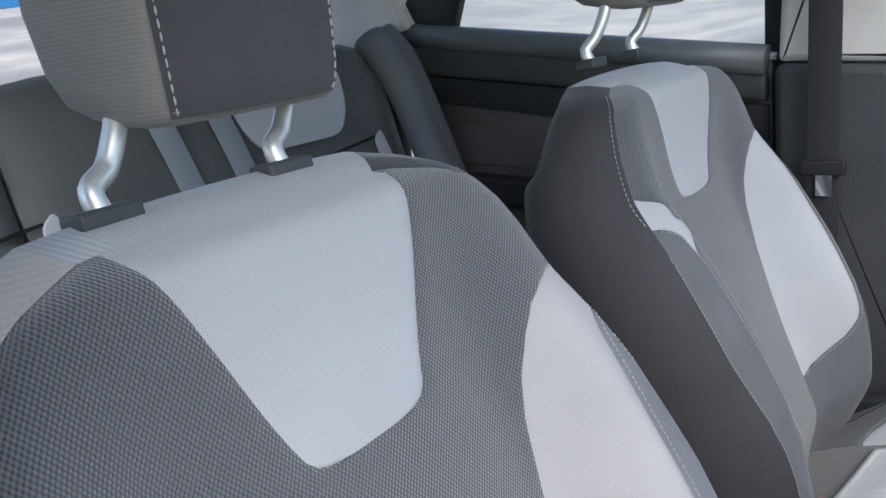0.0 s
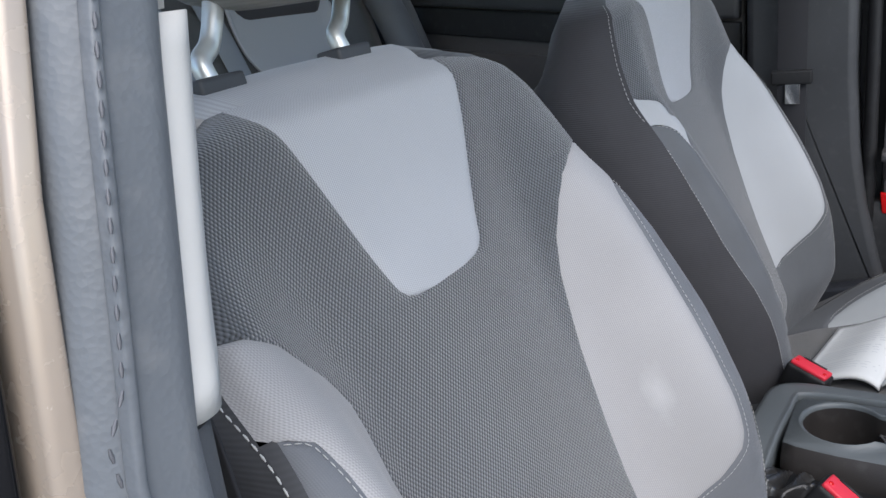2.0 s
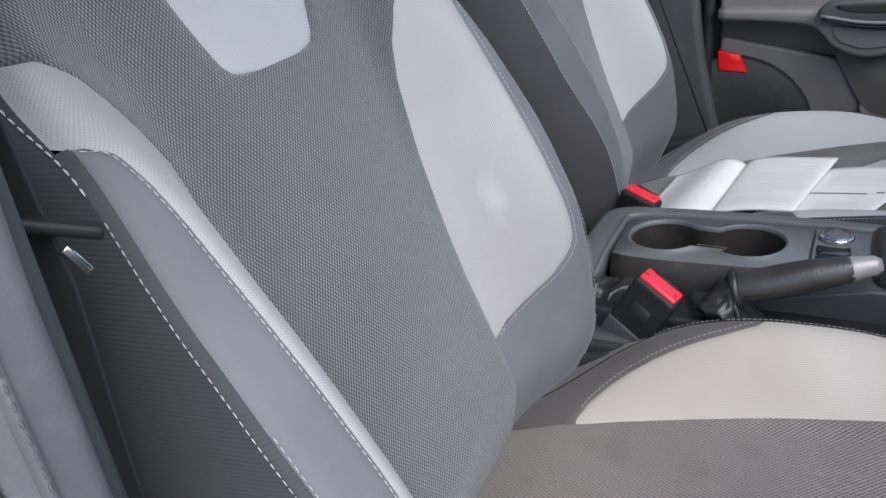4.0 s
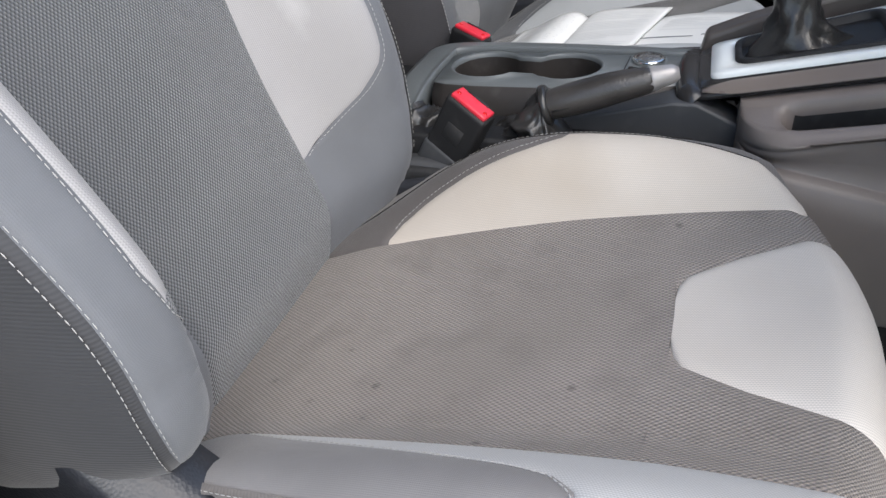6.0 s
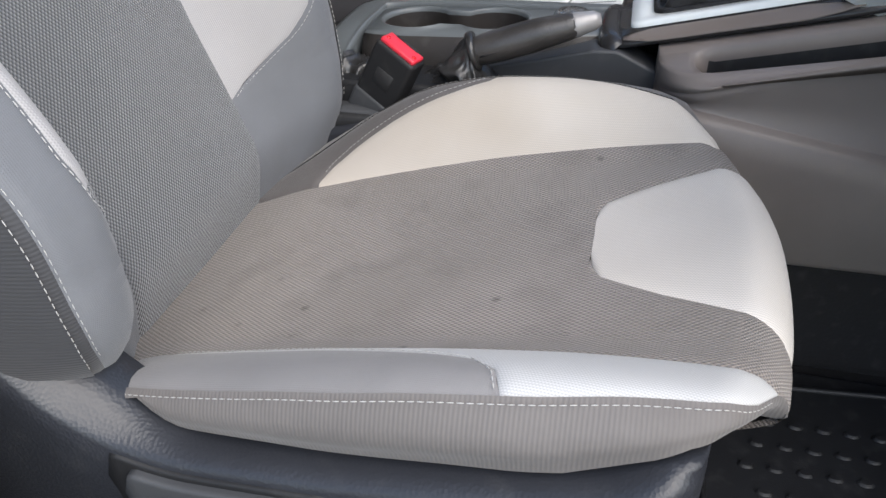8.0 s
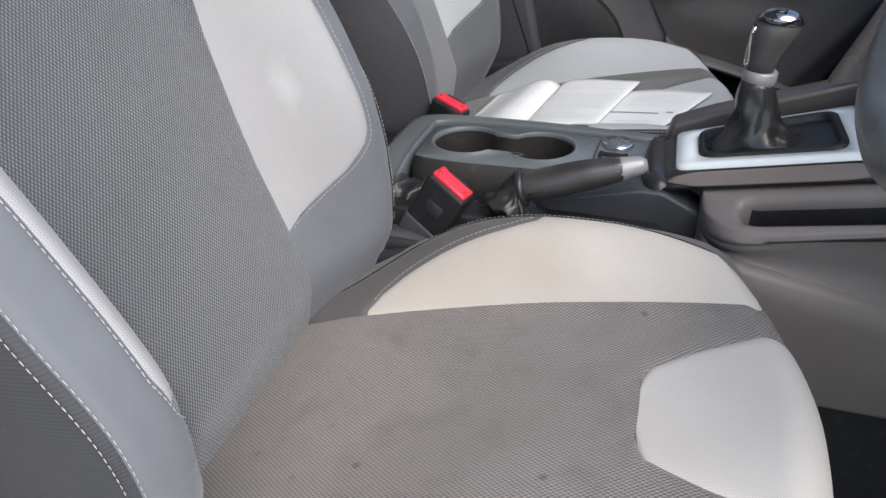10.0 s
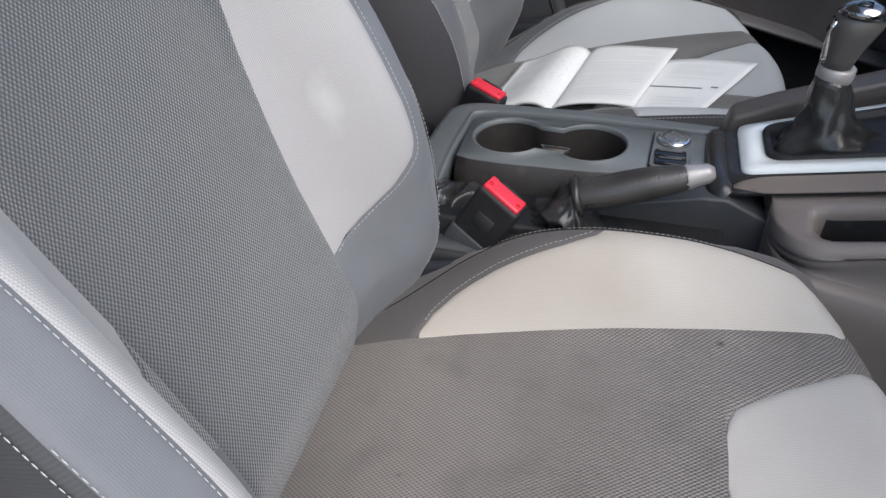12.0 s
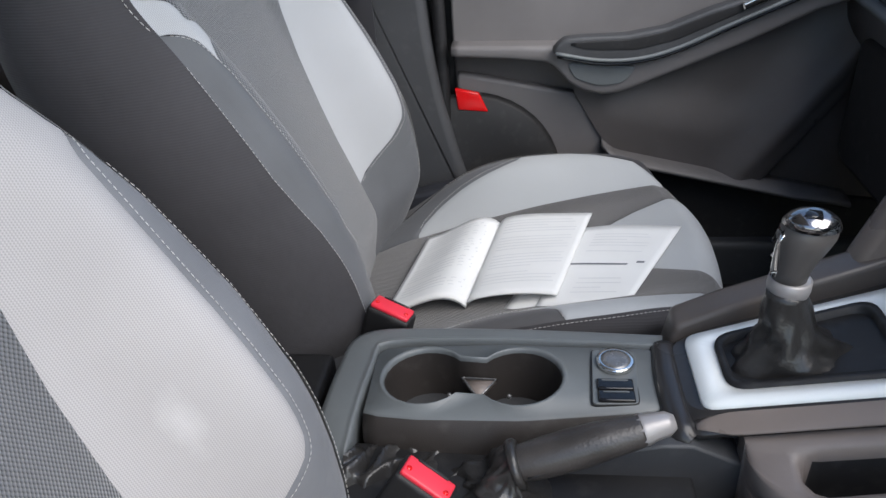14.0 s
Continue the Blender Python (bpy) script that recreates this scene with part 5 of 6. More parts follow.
for x, y in hole:
    d = Vector((x, y)) - cen
    lo, hi = 0.0, 8.0
    for _ in range(40):
        k = (lo + hi) / 2
        q = cen + d * k
        inside = -0.002 < q.x < 0.296 and near_edge(q.x) < q.y < far_edge(q.x)
        lo, hi = (k, hi) if inside else (lo, k)
    outer.append(tuple(cen + d * lo))
loops = [
    [Vector((x, y - (0.012 if y < cen.y else 0.0), 0.575)) for x, y in outer],
    [Vector((x, y - (0.009 if y < cen.y else 0.0), deckz(x) - 0.014)) for x, y in outer],
    [Vector((x, y, deckz(x) - 0.0025)) for x, y in outer],
    [Vector((cen.x + (x - cen.x) * 0.99, cen.y + (y - cen.y) * 0.97, deckz(x))) for x, y in outer],
    [Vector((x + (x - cen.x) * 0.070, y + (y - cen.y) * 0.125, deckz(x))) for x, y in hole],
    [Vector((x + (x - cen.x) * 0.058, y + (y - cen.y) * 0.105, deckz(x) + 0.0026)) for x, y in hole],
    [Vector((x + (x - cen.x) * 0.030, y + (y - cen.y) * 0.055, deckz(x) + 0.0028)) for x, y in hole],
    [Vector((x + (x - cen.x) * 0.006, y + (y - cen.y) * 0.010, deckz(x) + 0.001)) for x, y in hole],
    [Vector((x, y, deckz(x) - 0.003)) for x, y in hole],
]
rows = [[bm.verts.new(p) for p in lp] for lp in loops[2:]]
for a, b in zip(rows, rows[1:]):
    for i in range(len(a)):
        bm.faces.new((a[i], a[(i + 1) % len(a)], b[(i + 1) % len(a)], b[i]))
wall = bmesh.new()
rows = [[wall.verts.new(p) for p in lp] for lp in loops[:3]]
for a, b in zip(rows, rows[1:]):
    for i in range(len(a)):
        wall.faces.new((a[i], a[(i + 1) % len(a)], b[(i + 1) % len(a)], b[i]))
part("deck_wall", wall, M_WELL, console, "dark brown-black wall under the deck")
part("cup_deck", bm, M_DECK, console, "satin slate cup holder deck")
well = bmesh.new()
rows = [[well.verts.new((cen.x + (x - cen.x) * k, cen.y + (y - cen.y) * k, (deckz(x) - 0.003) if z is None else z)) for x, y in hole] for k, z in ((1.0, None), (0.97, 0.58), (0.92, 0.53), (0.88, 0.525))]
for a, b in zip(rows, rows[1:]):
    for i in range(len(a)):
        well.faces.new((a[i], a[(i + 1) % len(a)], b[(i + 1) % len(a)], b[i]))
well.faces.new(rows[-1])
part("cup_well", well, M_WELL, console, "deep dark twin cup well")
tri = [Vector((0.088, 0.384, 0.588)), Vector((0.123, 0.382, 0.588)), Vector((0.106, 0.356, 0.586))]
part("cup_divider", bm_tube([tri[0], tri[1], tri[2], tri[0], tri[0].lerp(tri[1], 0.1)], 0.0016, 8), M_CAP, console, "grey triangular cup divider")
part("divider_web", bm_prism([(p.x, p.y) for p in tri], 0.004, (0, 0, 0.583), "z"), M_TAUPE, console, "taupe divider plate")
part("divider_post", bm_box((0.010, 0.012, 0.058), (0.106, 0.353, 0.556), 0.003), M_PLASTIC, console)
for x in (0.075, 0.136):
    part("grip_stud", bm_lathe([(0.003, 0), (0.0022, 0.002), (0, 0.0025)], (x, 0.372, 0.575), Matrix.Rotation(radians(70), 4, "X"), 10), M_CAP, console)
# socket and switch panel
panel = round_outline([(0.214, 0.317), (0.256, 0.319), (0.261, 0.393), (0.219, 0.396)], 0.005, 4)
part("panel_groove", bm_prism([(0.2375 + (x - 0.2375) * 1.05, 0.356 + (y - 0.356) * 1.03) for x, y in panel], 0.0012, (0, 0, deckz(0.237) - 0.0002), "z"), M_BLACK, console)
part("switch_panel", bm_prism(panel, 0.0024, (0, 0, deckz(0.237) - 0.0002), "z", 0.0008), M_DECK, console, "slate panel of socket and switches")
part("socket_ring", bm_lathe([(0.0180, 0.0), (0.0186, 0.004), (0.0170, 0.006), (0.014, 0.0055)], (0.240, 0.375, deckz(0.239) + 0.002)), M_CHROME, console, "chrome ring of the power socket")
part("socket_cap", bm_lathe([(0.0155, 0.0), (0.0150, 0.0055), (0.010, 0.0065), (0, 0.0068)], (0.240, 0.375, deckz(0.239) + 0.002)), M_CAP, console, "grey power socket cap")
for y in (0.3425, 0.3265):
    part("switch", bm_box((0.034, 0.0145, 0.005), (0.2365, y, deckz(0.237) + 0.003), 0.002), M_GLOSS, console, "black rocker switch")
    part("switch_edge", bm_box((0.024, 0.0014, 0.001), (0.2365, y + 0.004, deckz(0.237) + 0.0056), 0.0004), M_DECK, console)
part("side_panel", bm_prism(round_outline([(0.15, 0.40), (0.15, 0.585), (0.20, 0.595), (0.270, 0.612), (0.296, 0.6125), (0.340, 0.592), (0.346, 0.40)], 0.004, 3), 0.05, (0, 0.272, 0), "y", 0.003), M_PLASTIC, console, "charcoal console side panel")
part("lower_shelf", bm_box((0.33, 0.075, 0.06), (0.135, 0.268, 0.545), 0.006), M_BLACK, console, "charcoal shelf under the handbrake")
# satin band that runs round the rear of the deck and along its far side
band = []
for (x, y), half, z in (((0.290, 0.410), 0.010, 0.6185), ((0.20, 0.419), 0.010, 0.6155), ((0.12, 0.426), 0.010, 0.6125), ((0.04, 0.430), 0.011, 0.6085), ((0.0, 0.428), 0.014, 0.6065), ((-0.018, 0.415), 0.017, 0.6055), ((-0.022, 0.38), 0.018, 0.605), ((-0.026, 0.34), 0.018, 0.602), ((-0.029, 0.30), 0.018, 0.594), ((-0.031, 0.265), 0.017, 0.580), ((-0.032, 0.235), 0.016, 0.562), ((-0.032, 0.215), 0.015, 0.545)):
    band.append((Vector((x, y, z)), half))
mid = spline([b[0] for b in band], 4)
secs = []
for i, c in enumerate(mid):
    half = lerp_table(i / 4, range(len(band)), [b[1] for b in band])
    d = (mid[min(i + 1, len(mid) - 1)] - mid[max(i - 1, 0)])
    d.z = 0
    side = Vector((-d.y, d.x, 0)).normalized()
    secs.append([c + side * (half * a) + Vector((0, 0, b)) for a, b in ((-1.0, -0.05), (-1.0, -0.004), (-0.92, 0.0), (-0.55, 0.0022), (0.55, 0.001), (0.80, 0.0014), (0.92, 0.0030), (1.0, 0.0022), (1.08, -0.002), (1.08, -0.05))])
part("rear_band", bm_loft(secs), M_DECK, console, "satin slate band round the cup deck")
part("rear_bin", bm_box((0.07, 0.15, 0.06), (-0.095, 0.365, 0.545), 0.01), M_BLACK, console, "dark open bin")
part("rear_end", bm_box((0.10, 0.06, 0.20), (-0.005, 0.236, 0.445), 0.012, 3), M_BLACK, console, "black rear end of the console")
platez = lambda x: 0.630 + 0.265 * (x - 0.312)
part_z = lambda x: 0.6135 + 0.24 * (x - 0.298)
low_ring = round_outline([(0.284, 0.300), (0.296, 0.279), (0.50, 0.259), (0.56, 0.256), (0.56, 0.455), (0.54, 0.465), (0.315, 0.415), (0.284, 0.40)], 0.012, 4)
top_ring = round_outline([(0.296, 0.312), (0.304, 0.3005), (0.50, 0.2745), (0.555, 0.2725), (0.555, 0.445), (0.54, 0.450), (0.315, 0.405), (0.296, 0.395)], 0.010, 4)
bm = bmesh.new()
rows = [[bm.verts.new((x, y, z(x))) for x, y in ring] for ring, z in (([(x, 0.35 + (y - 0.35) * 0.6) for x, y in low_ring], lambda x: part_z(x) - 0.001), (low_ring, part_z), ([(a[0] * 0.9 + b[0] * 0.1, a[1] * 0.93 + b[1] * 0.07) for a, b in zip(low_ring, top_ring)], lambda x: part_z(x) + 0.005), ([(a[0] * 0.2 + b[0] * 0.8, a[1] * 0.25 + b[1] * 0.75) for a, b in zip(low_ring, top_ring)], lambda x: platez(x) - 0.004), (top_ring, platez))]
for a, b in zip(rows, rows[1:]):
    for i in range(len(a)):
        bm.faces.new((a[i], a[(i + 1) % len(a)], b[(i + 1) % len(a)], b[i]))
bm.faces.new(rows[-1])
part("plinth_nose", bm_tube(spline([(0.296, 0.288, 0.606), (0.289, 0.294, 0.611), (0.287, 0.32, 0.613), (0.287, 0.36, 0.613), (0.290, 0.402, 0.611)], 6), 0.0145, 14, 1.0), M_NOSE, console, "dark rounded nose of the console")
part("gear_plinth", bm, M_NOSE, console, "dark glossy plinth round the gear lever")
secs = []
for x in span(0.300, 0.520, 24):
    e = min(1.0, max(0.06, (x - 0.300) / 0.03), max(0.06, (0.520 - x) / 0.05)) ** 0.6
    lo, hi = part_z(x) + 0.004, platez(x) - 0.002
    y0, y1 = lerp_table(x, (0.296, 0.50, 0.56), (0.2775, 0.2575, 0.2545)), lerp_table(x, (0.304, 0.50, 0.555), (0.2985, 0.2725, 0.2705))
    c, h = (lo + hi) / 2, (hi - lo) / 2 * e
    f = lambda z: y0 + (y1 - y0) * (z - lo) / (hi - lo)
    secs.append([Vector((x, f(z) + d, z)) for d, z in ((0.004, c - h), (-0.001, c - h), (-0.0028, c - 0.7 * h), (-0.0032, c), (-0.0028, c + 0.7 * h), (-0.001, c + h), (0.004, c + h))])
part("plinth_strip", bm_loft(secs), M_TAUPE, console, "satin taupe trim strip under the gear surround")
# silver plate with opening
po = round_outline([(0.307, 0.299), (0.505, 0.2725), (0.505, 0.414), (0.307, 0.398)], 0.012, 5)
pi = round_outline([(0.330, 0.312), (0.472, 0.292), (0.472, 0.396), (0.330, 0.386)], 0.018, 5)
bm = bmesh.new()
rr = [[bm.verts.new((x, y, platez(x) + dz)) for x, y in ring] for ring, dz in ((po, 0.0), (po, 0.005), (pi, 0.006), (pi, -0.004))]
for a, b in zip(rr, rr[1:]):
    for i in range(len(a)):
        bm.faces.new((a[i], a[(i + 1) % len(a)], b[(i + 1) % len(a)], b[i]))
bf = bmesh.new()
inner = round_outline([(0.336, 0.319), (0.466, 0.300), (0.466, 0.390), (0.336, 0.380)], 0.016, 5)
fr = [[bf.verts.new((x, y, platez(x) + dz)) for x, y in ring] for ring, dz in ((pi, 0.001), (pi, 0.0095), (inner, 0.0095), (inner, -0.012))]
for a, b in zip(fr, fr[1:]):
    for i in range(len(a)):
        bf.faces.new((a[i], a[(i + 1) % len(a)], b[(i + 1) % len(a)], b[i]))
bw = bmesh.new()
bw.faces.new([bw.verts.new((x, y, platez(x) + 0.0015)) for x, y in inner])
part("boot_skirt", bw, M_BLACK, console, "black boot skirt")
part("boot_frame", bf, M_BLACK, console, "black boot frame")
part("gear_plate", bm, M_SILVER, console, "satin silver gear surround")
# driver side wing of the console with the open tray
def wing_section(x):
    """Points across the wing from the parting line over the tray and its lip down to the floor."""
    out = math.sqrt(max(0.0, 1 - (1 - min(1.0, max(0.0, (x - 0.338) / 0.050))) ** 2))
    k = smooth((x - 0.372) / 0.022) * (1 - smooth((x - 0.560) / 0.02))
    zp, zl, zs, zh = part_z(x) - 0.0035, 0.6195 + 0.18 * (x - 0.40), 0.597 + 0.26 * (x - 0.37), 0.569 - 0.18 * (x - 0.425)
    zl = zl + (zp - 0.002 - zl) * (1 - smooth((x - 0.338) / 0.06)) * 0.3
    full = [(0.295, zp), (0.280, zp - 0.0005), (0.270, zp - 0.0015), (0.2665, zp - 0.005), (0.268, zp - 0.02), (0.272, zp - 0.06), (0.262, zl - 0.078), (0.240, zl - 0.080), (0.228, zl - 0.060), (0.222, zl - 0.010), (0.2185, zl - 0.002), (0.2125, zl), (0.206, zl - 0.004), (0.2015, zl - 0.011), (0.2005, zs + 0.006), (0.203, zs + 0.001), (0.2065, zs), (0.2055, zs - 0.003), (0.206, zs - 0.010), (0.211, (zs + zh) / 2), (0.2125, zh + 0.0025), (0.2105, zh + 0.0008), (0.2005, zh - 0.0012), (0.1965, zh - 0.006), (0.195, zh - 0.03), (0.192, 0.425), (0.200, 0.415)]
    rim, lip = (full[3][0] - 0.095 * (x - 0.29), full[3][1]), full[10]
    pts = []
    for i, (y, z) in enumerate(full):
        if i < 7:
            y -= 0.095 * (x - 0.29)
        if 4 <= i <= 9:
            t = (i - 3) / 7
            fy, fz = rim[0] + (lip[0] - rim[0]) * t, rim[1] + (lip[1] - rim[1]) * t
            y, z = fy + (y - fy) * k, fz + (z - fz) * k
        if i > 1:
            y = 0.273 + (y - 0.273) * out if y < 0.273 else y
        pts.append(Vector((x, y, z)))
    return pts


xs = [0.338 + 0.050 * (i / 12) ** 2 for i in range(13)] + [0.388 + 0.172 * i / 26 for i in range(1, 27)] + [0.565, 0.572, 0.58, 0.62, 0.70]
verts, faces = [], []
for x in xs:
    verts += wing_section(x)
n = 27
for i in range(len(xs) - 1):
    faces += [(i * n + j, i * n + j + 1, (i + 1) * n + j + 1, (i + 1) * n + j) for j in range(n - 1)]
faces.append(tuple(range(n)))
tray = mesh_of("side_wing", verts, faces, M_WINGP)
# Tray floor and lower walls are recoloured near black to stand for shade.
tray.materials.append(M_SOFT)
for i in range(len(xs) - 1):
    if 0.385 < xs[i] < 0.565:
        for j in range(4, 8):
            tray.polygons[i * (n - 1) + j].material_index = 1
put("side_wing", tray, console, "warm grey console side wing, tray inside darkened for shade")
part("carpet_side", bm_box((0.42, 0.06, 0.16), (0.56, 0.232, 0.345), 0.02, 3), M_CARPET, console, "black carpet below the side wing")
# Dark slab added in the tray to deepen the shade there.
part("tray_floor_shade", bm_box((0.13, 0.020, 0.004), (0.470, 0.238, 0.562), 0.001, 1, Matrix.Rotation(radians(-15), 4, "Y")), M_SOFT, console, "dark slab standing for shade on the tray floor")

# centre stack
stack = thing("centre_stack", (0.55, 0.35, 0.62), "satin silver centre stack with climate dials", "dashboard panel")
face = lambda z: 0.50 + 0.417 * (z - 0.68)
fout = [(0.68, 0.262, 0.412), (0.74, 0.25, 0.418), (0.80, 0.235, 0.424), (0.812, 0.233, 0.424)]
bm = bmesh.new()
l = [[bm.verts.new((face(z), a, z)), bm.verts.new((face(z), b, z)), bm.verts.new((face(z) + 0.06, b, z - 0.025)), bm.verts.new((face(z) + 0.06, a, z - 0.025))] for z, a, b in fout]
for a, b in zip(l, l[1:]):
    for i in range(4):
        bm.faces.new((a[i], a[(i + 1) % 4], b[(i + 1) % 4], b[i]))
bm.faces.new(l[0])
bm.faces.new(l[-1])
part("fascia", bm, M_SILVER, stack, "satin silver fascia")
tilt = Matrix.Rotation(-math.atan(1 / 0.417) + 0.0, 4, "Y")
for y in (0.378, 0.318, 0.259):
    c = Vector((face(0.766), y, 0.766))
    part("dial_ring", bm_lathe([(0.0238, 0), (0.0243, 0.003), (0.0222, 0.005), (0.0200, 0.003)], c, tilt), M_GLOSS, stack, "black gloss dial ring")
    part("dial", bm_lathe([(0.021, 0.0), (0.0208, 0.0035), (0.018, 0.0045), (0.0, 0.0045)], c, tilt), M_GLOSS, stack, "black climate dial")
for y0, y1 in ((0.392, 0.322), (0.312, 0.243)):
    c = Vector((face(0.715), (y0 + y1) / 2, 0.715))
    part("button_bank", bm_box((0.026, y0 - y1 - 0.006, 0.006), c, 0.0025, 2, tilt), M_GLOSS, stack, "black button bank")
for y in (0.351, 0.292):
    part("button", bm_lathe([(0.008, 0), (0.008, 0.004), (0.0, 0.005)], Vector((face(0.783), y, 0.783)), tilt, 16), M_BLACK, stack)
# warm side cheek of the stack
cheek = round_outline([(0.455, 0.660), (0.470, 0.706), (0.505, 0.800), (0.534, 0.870), (0.552, 0.920), (0.75, 0.92), (0.75, 0.40), (0.52, 0.40), (0.47, 0.60)], 0.012, 3)
part("cheek", bm_prism(cheek, 0.03, (0, 0.432, 0), "y", 0.008), M_TAUPE, stack, "warm grey side cheek")

flank = round_outline([(0.292, 0.60), (0.300, 0.640), (0.345, 0.658), (0.42, 0.682), (0.497, 0.706), (0.520, 0.672), (0.52, 0.56), (0.30, 0.56)], 0.006, 4)
bm = bm_prism(flank, 0.036, (0, 0.424, 0), "y", 0.006)
for v in bm.verts:
    v.co.y += 0.10 * (v.co.x - 0.52) + 0.004
part("far_flank", bm, M_FLANK, stack, "dark warm grey flank beside the gear plate")
for y in (0.378, 0.318, 0.259):
    c = Vector((face(0.766), y, 0.766)) + tilt.to_3x3() @ Vector((0, 0, 0.0035))
    grip = bm_lathe([(0.0135, 0.0), (0.0130, 0.007), (0.011, 0.009), (0, 0.0095)], (0, 0, 0), None, 28)
    bmesh.ops.transform(grip, matrix=Matrix.Translation(c) @ tilt @ Matrix.Diagonal((1.25, 0.75, 1, 1)), verts=grip.verts)
    part("dial_grip", grip, M_PLASTIC, stack, "dark oval dial grip")
for y0, y1 in ((0.392, 0.322), (0.312, 0.243)):
    for k in range(4):
        c = Vector((face(0.715), y1 + (y0 - y1) * (k + 0.5) / 4, 0.715)) + tilt.to_3x3() @ Vector((0, 0, 0.0042))
        part("switch_key", bm_box((0.018, 0.013, 0.003), c, 0.001, 1, tilt), M_BLACK, stack)
part("button_surround", bm_box((0.036, 0.160, 0.004), Vector((face(0.715), 0.317, 0.715)) + tilt.to_3x3() @ Vector((0, 0, 0.0005)), 0.002, 2, tilt), M_SILVER, stack, "satin silver button surround")
pod = lambda u, v, h: Vector((face(0.872), 0.312, 0.872)) + tilt.to_3x3() @ Vector((u, v, h))
part("audio_unit", bm_box((0.112, 0.205, 0.060), pod(0, 0, 0.006), 0.020, 5, tilt), M_POD, stack, "grey satin audio control pod")
# Black strip puts the pod's shadow into the seam below it.
part("groove", bm_box((0.020, 0.190, 0.010), pod(-0.060, 0.004, 0.000), 0.003, 2, tilt), M_BLACK, stack, "black strip for the shadowed seam under the pod")
part("audio_button", bm_box((0.032, 0.036, 0.010), pod(-0.008, 0.052, 0.036), 0.004, 3, tilt), M_SILVER, stack, "silver audio button")
part("audio_button", bm_box((0.030, 0.014, 0.008), pod(0.024, 0.076, 0.036), 0.003, 2, tilt), M_CAP, stack, "grey audio button")
for u, v in ((0.030, 0.050), (0.030, 0.024), (-0.008, 0.014), (-0.034, 0.060), (-0.034, 0.026)):
    part("audio_switch", bm_box((0.016, 0.022, 0.005), pod(u, v, 0.0365), 0.002, 2, tilt), M_PLASTIC, stack, "dark grey audio switch")
part("audio_knob", bm_lathe([(0.02, 0), (0.0195, 0.012), (0.017, 0.015), (0, 0.0155)], pod(0.004, -0.028, 0.035), tilt), M_GLOSS, stack, "black audio knob")
for k in range(4):
    part("audio_key", bm_box((0.014, 0.022, 0.005), pod(-0.036 + 0.024 * k, -0.074, 0.0365), 0.002, 2, tilt), M_PLASTIC, stack)
vent = spline([(0.550, 0.412, 0.812), (0.536, 0.408, 0.8435), (0.533, 0.407, 0.8637), (0.5405, 0.407, 0.8885), (0.556, 0.406, 0.9094), (0.574, 0.404, 0.930), (0.600, 0.400, 0.955)], 5)
part("vent_trim", bm_tube(vent, [0.0115] * len(vent), 12, 0.55), M_SILVER, stack, "satin silver vent trim")
part("vent_slot", bm_box((0.050, 0.016, 0.02), (0.558, 0.391, 0.915), 0.006, 3, tilt), M_BLACK, stack, "black air vent slot")

dash = thing("dashboard", (0.8, 0.36, 0.8), "dark grey soft dashboard", "dashboard")
dsec = []
for y in (-0.32, 0.0, 0.2, 0.5, 0.8, 1.05):
    dsec.append([Vector((x, y, z)) for x, z in round_outline([(0.66, 0.74), (0.635, 0.90), (0.70, 1.0), (1.2, 1.05), (1.2, 0.55), (0.78, 0.62)], 0.05, 4)])
part("top_pad", bm_loft(dsec), M_DASH, dash)
part("glovebox_lid", bm_prism(round_outline([(0.50, 0.56), (0.98, 0.56), (0.98, 0.76), (0.50, 0.76)], 0.03, 5), 0.03, (0.655, 0, 0), "x", 0.01), M_SOFT, dash, "black glovebox lid")
part("trim_strip", bm_tube([(0.645, 0.46, 0.80), (0.632, 0.75, 0.81), (0.640, 1.04, 0.82)], 0.012, 12, 0.6), M_DECK, dash, "satin slate trim strip")
part("knee_panel", bm_prism(round_outline([(-0.30, 0.56), (0.19, 0.56), (0.19, 0.76), (-0.30, 0.76)], 0.03, 5), 0.03, (0.655, 0, 0), "x", 0.01), M_SOFT, dash, "black knee panel")
tagged(part("bulkhead", bm_box((0.05, 1.45, 0.8), (1.22, 0.36, 0.65), 0.01), M_SOFT), "black front bulkhead of the footwells", "bulkhead", kind="structure")

# gear lever
gear = thing("gear_lever", (0.40, 0.352, 0.645), "manual gear lever with leather boot and chrome cap", "gear lever")
boot = []
for k in range(15):
    t = k / 14
    cx0, z = 0.402 + (0.376 - 0.402) * t ** 0.6, 0.632 + 0.090 * t
    rx, ry = 0.050 * (1 - t) ** 1.7 + 0.0150 + 0.003 * math.sin(9 * t), 0.028 * (1 - t) ** 1.4 + 0.0145
    ring = []
    for i in range(40):
        a = 2 * math.pi * i / 40
        fold = 1 + (0.10 * math.sin(5 * a + 9 * t) + 0.06 * math.sin(9 * a - 14 * t) + 0.05 * math.sin(3 * a + 21 * t)) * math.sin(math.pi * min(1, t * 1.0)) ** 1.2
        x, y = cx0 + rx * fold * math.cos(a), 0.350 + ry * fold * math.sin(a)
        ring.append(Vector((x, y, z + 0.265 * (x - 0.40) * (1 - t) + 0.003 * math.sin(7 * a + 11 * t) * (1 - t))))
    boot.append(ring)
part("boot", bm_loft(boot), M_LEATHER, gear, "creased black leather boot")
stem = Vector((0.05, -0.02, 1)).normalized()
across = Vector((0, 1, 0)).cross(stem).normalized()
up = Matrix((across, stem.cross(across), stem)).transposed().to_4x4()
